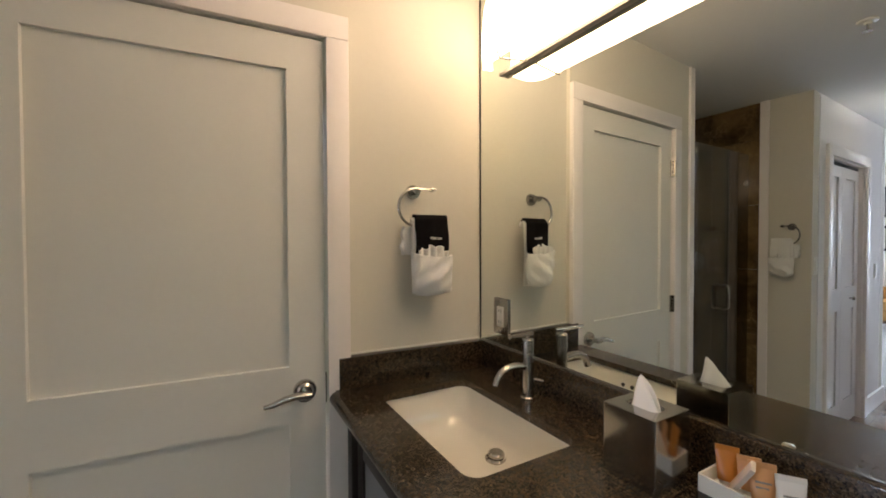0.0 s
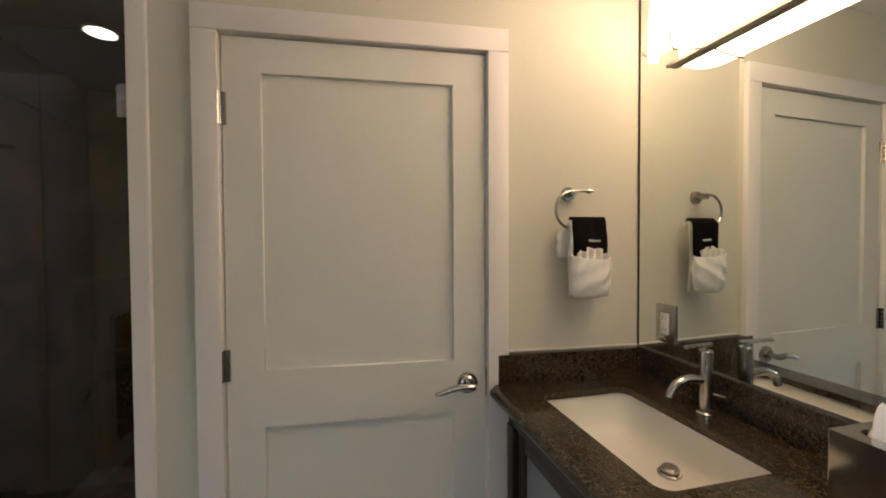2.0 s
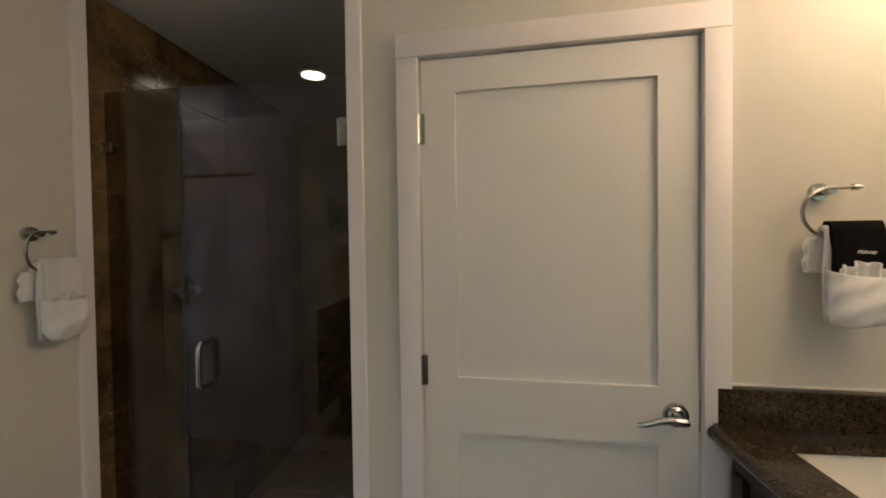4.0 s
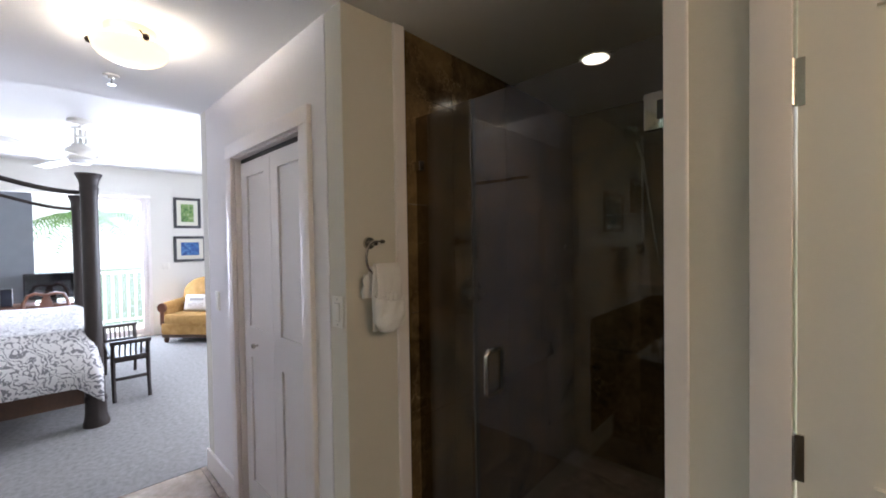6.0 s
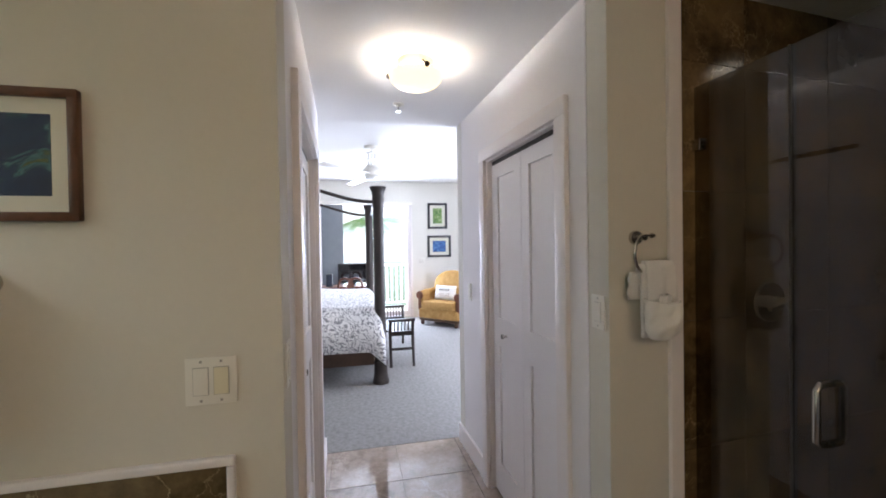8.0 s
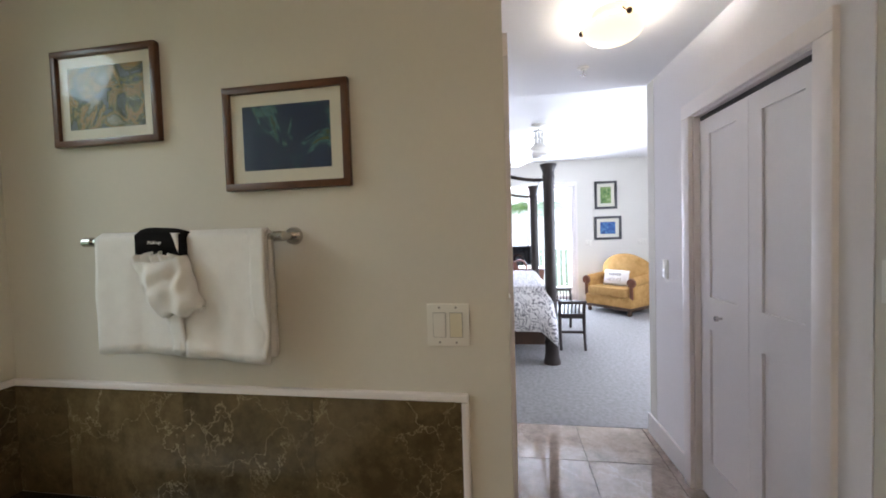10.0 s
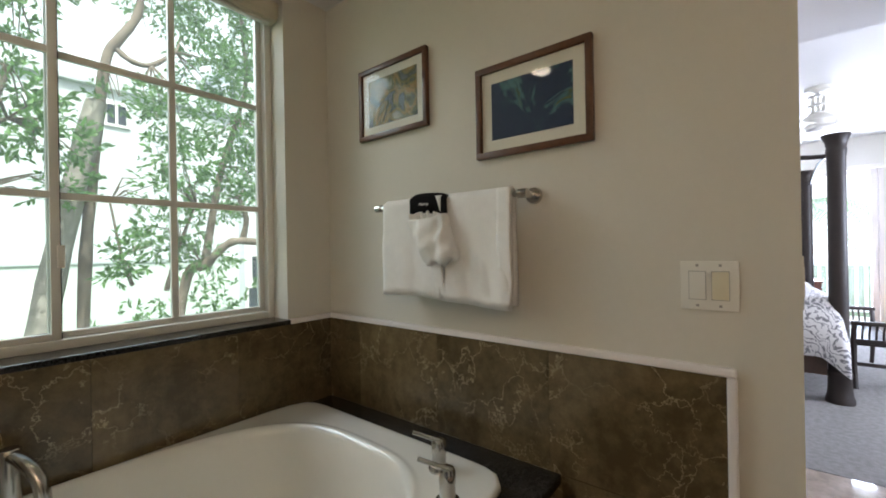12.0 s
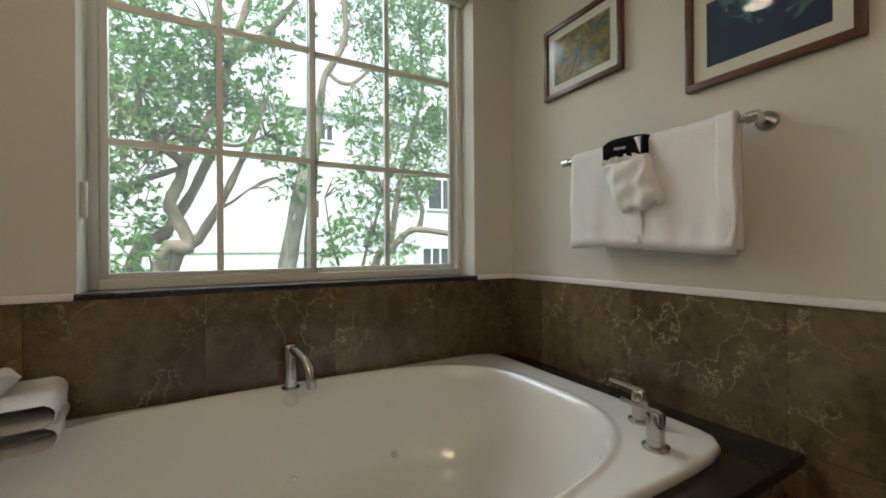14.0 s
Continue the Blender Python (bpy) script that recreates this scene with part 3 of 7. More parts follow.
# ---- bifold closet doors ----
def bifold(name, x0, x1, face, out, label, kx):
    t = thing(name, ((x0 + x1) / 2, face, 0.012), label, "closet door")
    t["kind"] = "structure"
    mid, top = (x0 + x1) / 2, 1.985
    for a, b in ((x0 + 0.003, mid - 0.0015), (mid + 0.0015, x1 - 0.003)):
        yb = face - out * 0.034
        panels = [(a + 0.085, b - 0.085, 1.075, 1.905), (a + 0.085, b - 0.085, 0.20, 0.905)]
        bm = bmesh.new()
        xs = sorted({a, b, panels[0][0], panels[0][1]})
        zz = [0.012, 0.20, 0.905, 1.075, 1.905, top]
        for i, (p, q) in enumerate(zip(xs, xs[1:])):
            for j, (c, d) in enumerate(zip(zz, zz[1:])):
                f = face - out * (0.011 if i == 1 and j in (1, 3) else 0)
                box(bm, p, q, min(f, yb), max(f, yb), c, d)
        part("door_leaf", bm, DOOR_BRIGHT, t, smooth=False)
    bm = bmesh.new()
    cyl(bm, (kx, face, 0.985), (kx, face + out * 0.020, 0.985), 0.006, 0.005, 14)
    cyl(bm, (kx, face + out * 0.020, 0.985), (kx, face + out * 0.032, 0.985), 0.014, 0.012, 18)
    part("knob", bm, CHROME, t, "small brushed nickel knob")
    ya, yc = sorted((face - out * 0.034, face - out * 0.004))
    part("track", boxes((x0, x1, ya, yc, 1.990, 2.011)), DARK_EDGE, t, "dark recessed door track")
    return t


bifold("closet_door_north", CN0 + 0.024, CN1 - 0.024, HALL_N + 0.030, -1, "closed white four-panel bifold closet door", -2.118)
bifold("closet_door_south", CS0 + 0.024, CS1 - 0.024, HALL_S - 0.030, 1, "closed white four-panel bifold closet door", -1.75)


# ---- switches and outlets ----
# grey for the painted shadow line round rockers, and for the screws
SHADE_SCREW_GREY = shader("shade_and_screw_grey", (0.34, 0.33, 0.30), 0.6, vary=0.02, bump=0)
def plate(name, at, normal, w, h, rockers, label, plate_mat=PLASTIC, outlet=False):
    """Wall plate centred at `at`, facing along normal ('x+', 'y-', ...). rockers: material for each gang."""
    t = thing(name, at, label, "electrical outlet" if outlet else "light switch")
    sgn = 1 if normal[1] == "+" else -1

    def slab(u0, u1, d0, d1, z0, z1, bev=0.0):
        d0, d1 = sorted((d0 * sgn, d1 * sgn))
        if normal[0] == "x":
            return boxes((at[0] + d0, at[0] + d1, at[1] + u0, at[1] + u1, at[2] + z0, at[2] + z1), bevel=bev)
        return boxes((at[0] + u0, at[0] + u1, at[1] + d0, at[1] + d1, at[2] + z0, at[2] + z1), bevel=bev)
    part("cover_plate", slab(-w / 2, w / 2, 0, 0.006, -h / 2, h / 2, 0.002), plate_mat, t)
    n = len(rockers)
    for k, m in enumerate(rockers):
        c = (k - (n - 1) / 2) * 0.046
        part("socket" if outlet else "rocker", slab(c - 0.0165, c + 0.0165, 0.006, 0.009, -0.033, 0.033, 0.0012), m, t)
        if outlet:
            for dz in (-0.018, 0.018):
                for du in (-0.006, 0.006):
                    part("slot", slab(c + du - 0.001, c + du + 0.001, 0.009, 0.0095, dz - 0.004, dz + 0.004), DARK_EDGE, t)
        else:
            # thin grey rim drawn as the rocker's shadow line
            part("rocker_shade_line", slab(c - 0.0178, c + 0.0178, 0.0058, 0.0063, -0.0345, 0.0345), SHADE_SCREW_GREY, t)
        for dz in (-0.048, 0.048):
            part("screw", slab(c - 0.003, c + 0.003, 0.006, 0.0068, dz - 0.003, dz + 0.003, 0.0008), SHADE_SCREW_GREY, t)
    return t


plate("light_switch", (WEST, 0.593, 1.190), "x+", 0.116, 0.116, [PLASTIC, IVORY], "double light switch with a white and an ivory rocker")
plate("light_switch", (-1.237, HALL_N, 1.271), "y-", 0.072, 0.118, [PLASTIC], "single white rocker light switch on the hall wall")
plate("light_switch", (-2.673, HALL_N, 1.178), "y-", 0.072, 0.118, [PLASTIC], "single white rocker light switch near the bedroom")
plate("light_switch", (-1.145, HALL_S, 1.200), "y+", 0.072, 0.118, [PLASTIC], "single white rocker light switch beside the closet")
plate("light_switch", (FAR, 2.307, 1.18), "x+", 0.116, 0.116, [PLASTIC, PLASTIC], "double white light switch on the bedroom wall")
plate("light_switch", (FAR, 3.30, 1.18), "x+", 0.16, 0.116, [PLASTIC, PLASTIC, PLASTIC], "triple white light switch on the bedroom wall")
plate("wall_outlet", (1.303, 1.94, 1.190), "x-", 0.074, 0.118, [PLASTIC], "white outlet in a brushed steel plate on the mirror", CHROME, True)

# ---- mirror ----
mir = thing("wall_mirror", (1.308, 1.1, 1.09), "large frameless mirror above the vanity backsplash", "mirror")
part("mirror_glass", boxes((1.304, 1.3145, 0.28, 2.060, 1.092, CEILING - 0.004)), MIRROR, mir, smooth=False)
part("mirror_edge", boxes((1.303, 1.3145, 2.0605, 2.0675, 1.092, CEILING - 0.004)), DARK_EDGE, mir, "dark mirror edge")
for z in (2.06,):
    part("mirror_clip", boxes((1.296, 1.303, 2.030, 2.046, z, z + 0.012), bevel=0.002), CHROME, mir)

# ---- vanity bar light ----
GLOW_BAR = glow("lit_frosted_glass", (1.0, 0.72, 0.50), 4.2)
bar = thing("vanity_light", (1.28, 1.45, 1.94), "lit frosted glass bar light with a nickel rail on the mirror", "wall lamp")
bm = bmesh.new()


def bar_glass(u, v):
    a = -0.35 + 1.8 * v
    e = min(1.0, min(u, 1 - u) / 0.10)
    e = 0.25 + 0.75 * math.sqrt(max(0.0, 1 - (1 - e) ** 2))
    return Vector((1.288 - 0.105 * e * math.cos(a), 1.945 - 0.98 * u, 2.05 + 0.24 * math.sin(a) * (0.6 + 0.4 * e)))


sheet(bm, bar_glass, 40, 14)
g = part("shade", bm, GLOW_BAR, bar, "curved frosted glass shade", angle=60)
sol = g.modifiers.new("thickness", "SOLIDIFY")
sol.thickness = 0.006
RAIL = shader("dark_nickel_rail", (0.16, 0.145, 0.13), 0.4, 0.7)
part("rail", boxes((1.284, 1.3035, 0.97, 1.93, 1.973, 1.984), bevel=0.002), RAIL, bar, "dark nickel rail")
for y in (1.80, 1.10):
    bm = bmesh.new()
    tube(bm, [(1.290, y, 1.975), (1.215, y, 1.963), (1.186, y, 1.961), (1.178, y, 1.975), (1.177, y, 2.000)], 0.0028, 8)
    part("shade_clip", bm, CHROME, bar)

# ---- vanity ----
CT = 0.997
van = thing("vanity_cabinet", (1.06, 1.2, 0), "dark wood vanity cabinet with frosted grey door panels", "cabinet")
FROST = shader("frosted_grey_panel", (0.20, 0.21, 0.22), 0.35, vary=0.05)
part("carcass", boxes((0.847, 1.312, 0.36, 2.03, 0.10, CT - 0.20), bevel=0.002), ESPRESSO, van)
part("top_rail", boxes((0.812, 0.846, 0.36, 2.03, CT - 0.10, CT - 0.042), bevel=0.002), ESPRESSO, van)
for y in (1.99, 1.44, 0.90, 0.36):
    part("post", boxes((0.807, 0.846, y, y + 0.04, 0.004, CT - 0.101), bevel=0.002), ESPRESSO, van)
for y0, y1 in ((1.485, 1.985), (0.945, 1.435), (0.405, 0.895)):
    d = part("door", boxes((0.822, 0.845, y0, y0 + 0.045, 0.13, CT - 0.105), (0.822, 0.845, y1 - 0.045, y1, 0.13, CT - 0.105), (0.822, 0.845, y0 + 0.046, y1 - 0.046, 0.13, 0.18), (0.822, 0.845, y0 + 0.046, y1 - 0.046, CT - 0.155, CT - 0.105), bevel=0.002), ESPRESSO, van)
    part("door_panel", boxes((0.829, 0.839, y0 + 0.046, y1 - 0.046, 0.181, CT - 0.156)), FROST, d, "frosted grey panel")
# countertop slab with a rounded sink cut-out
SX0, SX1, SYa, SYb = 0.882, 1.170, 1.496, 1.966


def rounded(x0, x1, y0, y1, r, n=6):
    out = []
    for cx, cy, a0 in ((x1 - r, y1 - r, 0), (x0 + r, y1 - r, 90), (x0 + r, y0 + r, 180), (x1 - r, y0 + r, 270)):
        for k in range(n + 1):
            a = radians(a0 + 90 * k / n)
            out.append((cx + r * math.cos(a), cy + r * math.sin(a)))
    return out


def ring_slab(bm, outer, inner, z0, z1):
    """A slab with a hole; outer and inner have as many points and start at the same side."""
    lv = [[bm.verts.new((p[0], p[1], z)) for p in o] for o in (outer, inner) for z in (z0, z1)]
    n = len(outer)
    for k in range(n):
        j = (k + 1) % n
        bm.faces.new((lv[0][k], lv[0][j], lv[1][j], lv[1][k]))
        bm.faces.new((lv[2][j], lv[2][k], lv[3][k], lv[3][j]))
        bm.faces.new((lv[1][k], lv[1][j], lv[3][j], lv[3][k]))
        bm.faces.new((lv[0][j], lv[0][k], lv[2][k], lv[2][j]))
    return bm


top = thing("vanity_countertop", (1.06, 1.2, CT - 0.04), "polished speckled brown granite countertop with backsplash", "countertop")
bm = ring_slab(bmesh.new(), rounded(0.783, 1.288, 1.40, 2.072, 0.004), rounded(SX0, SX1, SYa, SYb, 0.035), CT - 0.02, CT)
box(bm, 0.783, 1.288, 0.33, 1.40, CT - 0.02, CT)
part("slab", bm, GRANITE, top, smooth=False)
bm = bmesh.new()
cyl(bm, (0.783, 0.33, CT - 0.02), (0.783, 2.060, CT - 0.02), 0.020, seg=20)
part("bullnose_edge", bm, GRANITE, top)
part("backsplash", boxes((1.289, 1.313, 0.33, 2.068, CT - 0.01, 1.090), bevel=0.002), GRANITE, top)
part("side_splash", boxes((0.834, 1.330, 2.033, 2.0705, CT - 0.01, 1.090), bevel=0.002), GRANITE, top)
part("caulk_bead", boxes((0.834, 1.338, 2.062, 2.0705, 1.0905, 1.095)), PLASTIC, top, "white caulk bead")

sink = thing("undermount_sink", ((SX0 + SX1) / 2, (SYa + SYb) / 2, CT - 0.19), "white rectangular ceramic undermount sink", "sink")
bm = bmesh.new()
rings = []
for s, r, z in ((-0.012, 0.045, CT - 0.021), (-0.002, 0.04, CT - 0.024), (0.004, 0.045, CT - 0.06), (0.014, 0.05, CT - 0.10), (0.034, 0.055, CT - 0.126), (0.070, 0.05, CT - 0.134), (0.125, 0.012, CT - 0.138)):
    rings.append([bm.verts.new((p[0], p[1], z)) for p in rounded(SX0 + s - 0.004, SX1 - s + 0.004, SYa + s - 0.004, SYb - s + 0.004, r)])
for a, b in zip(rings, rings[1:]):
    for k in range(len(a)):
        bm.faces.new((a[k], a[(k + 1) % len(a)], b[(k + 1) % len(a)], b[k]))
bm.faces.new(rings[-1])
part("basin", bm, CERAMIC, sink, angle=50)
bm = bmesh.new()
lathe(bm, (1.118, 1.728, CT - 0.134), [(0.030, 0), (0.030, 0.004), (0.026, 0.008), (0.024, 0.004), (0.022, 0.004), (0.022, 0.016), (0.018, 0.020)], 28)
part("drain", bm, CHROME, sink, "brushed nickel pop-up drain")
for k in range(3):
    bm = bmesh.new()
    cyl(bm, (SX0 - 0.002, 1.72 + 0.035 * k, CT - 0.066), (SX0 + 0.0035, 1.72 + 0.035 * k, CT - 0.066), 0.007, seg=14)
    part("overflow_hole", bm, DARK_EDGE, sink)

# faucet
fx, fy = 1.238, 1.740
fau = thing("sink_faucet", (fx, fy, CT), "single-lever brushed nickel sink faucet", "faucet")
bm = bmesh.new()
lathe(bm, (fx, fy, CT), [(0.021, 0), (0.021, 0.005), (0.0165, 0.008), (0.0165, 0.128), (0.0160, 0.1285), (0.0160, 0.130), (0.0165, 0.1305), (0.0165, 0.166), (0.0150, 0.168)], 28)
part("body", bm, CHROME, fau)
bm = bmesh.new()
tube(bm, [(fx - 0.014, fy, CT + 0.092), (fx - 0.048, fy, CT + 0.097), (fx - 0.073, fy, CT + 0.095), (fx - 0.093, fy, CT + 0.086), (fx - 0.106, fy, CT + 0.070), (fx - 0.112, fy, CT + 0.055)], 0.0108, 16)
part("spout", bm, CHROME, fau)
bm = bmesh.new()
cyl(bm, (fx, fy, CT + 0.167), (fx, fy, CT + 0.178), 0.006, seg=14)
tube(bm, [(fx + 0.020, fy + 0.004, CT + 0.180), (fx - 0.03, fy - 0.004, CT + 0.182), (fx - 0.075, fy - 0.012, CT + 0.184)], [0.0058, 0.0056, 0.0054], 12)
part("lever", bm, CHROME, fau)
bm = bmesh.new()
tube(bm, [(fx + 0.012, fy - 0.012, CT + 0.055), (fx + 0.03, fy - 0.03, CT + 0.052)], 0.004, 8)
part("drain_rod", bm, CHROME, fau)

# tissue box
tb = thing("tissue_box", (1.182, 1.351, CT), "polished steel tissue box cover with a white tissue", "tissue box")
bx0, bx1, by0, by1, bz = 1.130, 1.234, 1.298, 1.404, CT + 0.132
bm = ring_slab(bmesh.new(), rounded(bx0, bx1, by0, by1, 0.003, 6), rounded(bx0 + 0.032, bx1 - 0.032, by0 + 0.02, by1 - 0.02, 0.014, 6), CT + 0.001, bz)
part("cover", bm, POLISHED, tb, angle=30)
PAPER = shader("white_tissue_paper", (0.80, 0.78, 0.74), 0.95, vary=0.02, bump=0.1)
bm = bmesh.new()


def tissue(u, v):
    a = 2 * math.pi * u
    r = (0.030 * (1 - v) ** 0.75 + 0.0004) * (1 + 0.30 * math.sin(2 * a + 1.0 + 1.5 * v) + 0.16 * math.sin(5 * a + 2 * v))
    return Vector((1.182 + 0.5 * r * math.cos(a) + 0.006 * v, 1.350 + 1.15 * r * math.sin(a) + 0.014 * v * v, bz - 0.012 + 0.066 * v * (1 - 0.08 * math.sin(2 * a + 0.6) * (1 - v))))


sheet(bm, tissue, 56, 14)
part("tissue", bm, PAPER, tb, "white folded tissue", angle=25)

# amenity tray
tray = thing("amenity_tray", (1.235, 1.235, CT), "small white tray on the granite counter", "tray")
bm = ring_slab(bmesh.new(), rounded(1.218, 1.284, 1.130, 1.276, 0.004), rounded(1.222, 1.280, 1.134, 1.272, 0.003), CT, CT + 0.030)
box(bm, 1.221, 1.281, 1.133, 1.273, CT + 0.0005, CT + 0.005)
part("tray_body", bm, CERAMIC, tray, smooth=False)
AMBER = shader("amber_lotion", (0.46, 0.17, 0.025), 0.3, vary=0.1)
PEACH = shader("peach_tube_plastic", (0.62, 0.33, 0.14), 0.35, vary=0.05)
WHITE_TUBE = shader("white_tube_plastic", (0.74, 0.72, 0.68), 0.35, vary=0.03)


def squeeze_tube(x, y, h, w, m, lean, turn, label, bars):
    t = thing("lotion_tube", (x, y, CT + 0.0055), label, "toiletry tube", "amenities in the tray", turn)
    t.matrix_basis = pose(x, y, CT + 0.007, lean, 0, turn)
    mw = world_of(t)
    bm = bmesh.new()

    def f(u, v):
        a = 2 * math.pi * u
        d = 0.011 * (1 - v) + 0.0012
        ww = w / 2 * (0.82 + 0.18 * v)
        return mw @ Vector((ww * math.cos(a), d * math.sin(a), 0.012 + (h - 0.012) * v))
    sheet(bm, f, 24, 6)
    part("tube_body", bm, m, t, angle=60)
    bm = bmesh.new()
    box(bm, -w / 2, w / 2, -0.0014, 0.0014, h - 0.001, h + 0.008, 0.0006)
    bmesh.ops.transform(bm, matrix=mw, verts=bm.verts)
    part("crimp", bm, m, t)
    bm = bmesh.new()
    cyl(bm, (0, 0, 0), (0, 0, 0.013), 0.0115, seg=18)
    bmesh.ops.transform(bm, matrix=mw, verts=bm.verts)
    part("cap", bm, WHITE_TUBE, t)
    for k in range(bars):
        bm = bmesh.new()
        zz = h * 0.62 - 0.008 * k
        dd = 0.011 * (1 - zz / h) + 0.0022
        box(bm, -w * 0.28, w * (0.28 - 0.1 * (k % 2)), -dd, -dd + 0.0005, zz, zz + 0.003)
        bmesh.ops.transform(bm, matrix=mw, verts=bm.verts)
        part("label_bar", bm, GREY_INK, t)
    return t


GREY_INK = shader("grey_ink", (0.25, 0.24, 0.22), 0.6, vary=0.02, bump=0)
squeeze_tube(1.262, 1.248, 0.062, 0.036, AMBER, -8, -60, "amber lotion tube standing in a white tray", 0)
squeeze_tube(1.264, 1.216, 0.058, 0.034, PEACH, -6, -62, "peach lotion tube standing in a white tray", 0)
squeeze_tube(1.250, 1.190, 0.062, 0.038, PEACH, -10, -58, "peach lotion tube standing in a white tray", 2)
squeeze_tube(1.248, 1.152, 0.060, 0.040, WHITE_TUBE, -8, -55, "white lotion tube with small grey print", 3)
soap = thing("wrapped_soap", (1.244, 1.235, CT + 0.006), "clear wrapped soap sachet leaning in the tray", "soap")
bm = box(bmesh.new(), -0.012, 0.012, -0.004, 0.004, 0, 0.075, 0.003)
bmesh.ops.transform(bm, matrix=pose(1.244, 1.236, CT + 0.012, 26, -18, 20), verts=bm.verts)
part("sachet", bm, shader("clear_wrap", (0.62, 0.55, 0.47), 0.15, vary=0.1), soap)
solo("business_card", boxes((1.235, 1.280, 1.02, 1.10, CT, CT + 0.035), bevel=0.002), PAPER, "folded white card standing on the granite counter", "card")


# the mirror wall and all along it stand four degrees off square
VAN = Matrix.Translation((1.343, 2.05, 0)) @ pose(0, 0, 0, 0, 0, 3.9) @ Matrix.Translation((-1.304, -2.05, 0))
for ob in list(top.children):
    if ob.name.startswith(("side_splash", "caulk")):
        w = world_of(top)
        ob.matrix_basis = w.inverted() @ VAN.inverted() @ w
for ob in list(scene.objects):
    if not ob.parent and ob.name.split(".")[0] in ("wall_east", "wall_mirror", "vanity_light", "vanity_cabinet", "vanity_countertop", "undermount_sink", "sink_faucet", "tissue_box", "amenity_tray", "lotion_tube", "wrapped_soap", "business_card", "wall_outlet", "bar_bulb"):
        ob.matrix_basis = VAN @ ob.matrix_basis

# ---- towel rings with folded guest towels ----
def cloth(bm, path, y0, y1, wav=0.002, n=16, seed=0.0, axis="y"):
    """A towel of a given section path [(d, z)], swept along the wall, with soft waves."""
    def f(u, v):
        k = v * (len(path) - 1)
        i = min(int(k), len(path) - 2)
        t = k - i
        d = path[i][0] * (1 - t) + path[i + 1][0] * t
        z = path[i][1] * (1 - t) + path[i + 1][1] * t
        s = y0 + (y1 - y0) * u
        w = wav * (math.sin(u * 9 + seed + 3 * v) + 0.6 * math.sin(u * 21 + 2 * seed))
        e = wav * 1.5 * math.sin(v * 14 + seed) * (1 if abs(u - 0.5) > 0.49 else 0)
        return (s + e, d + w, z)
    return f


def lettering(word, size, m):
    """The word as a thin mesh in the built-in font, placed by the matrix."""
    curve = bpy.data.curves.new("lettering", "FONT")
    curve.body, curve.size, curve.align_x, curve.extrude, curve.shear = word, size, "CENTER", 0.0006, 0.25
    curve.resolution_u = 4
    tmp = bpy.data.objects.new("lettering_source", curve)
    scene.collection.objects.link(tmp)
    me = bpy.data.meshes.new_from_object(tmp.evaluated_get(bpy.context.evaluated_depsgraph_get()))
    bpy.data.objects.remove(tmp)
    bm = bmesh.new()
    bm.from_mesh(me)
    bpy.data.meshes.remove(me)
    bmesh.ops.transform(bm, matrix=m, verts=bm.verts)
    return bm


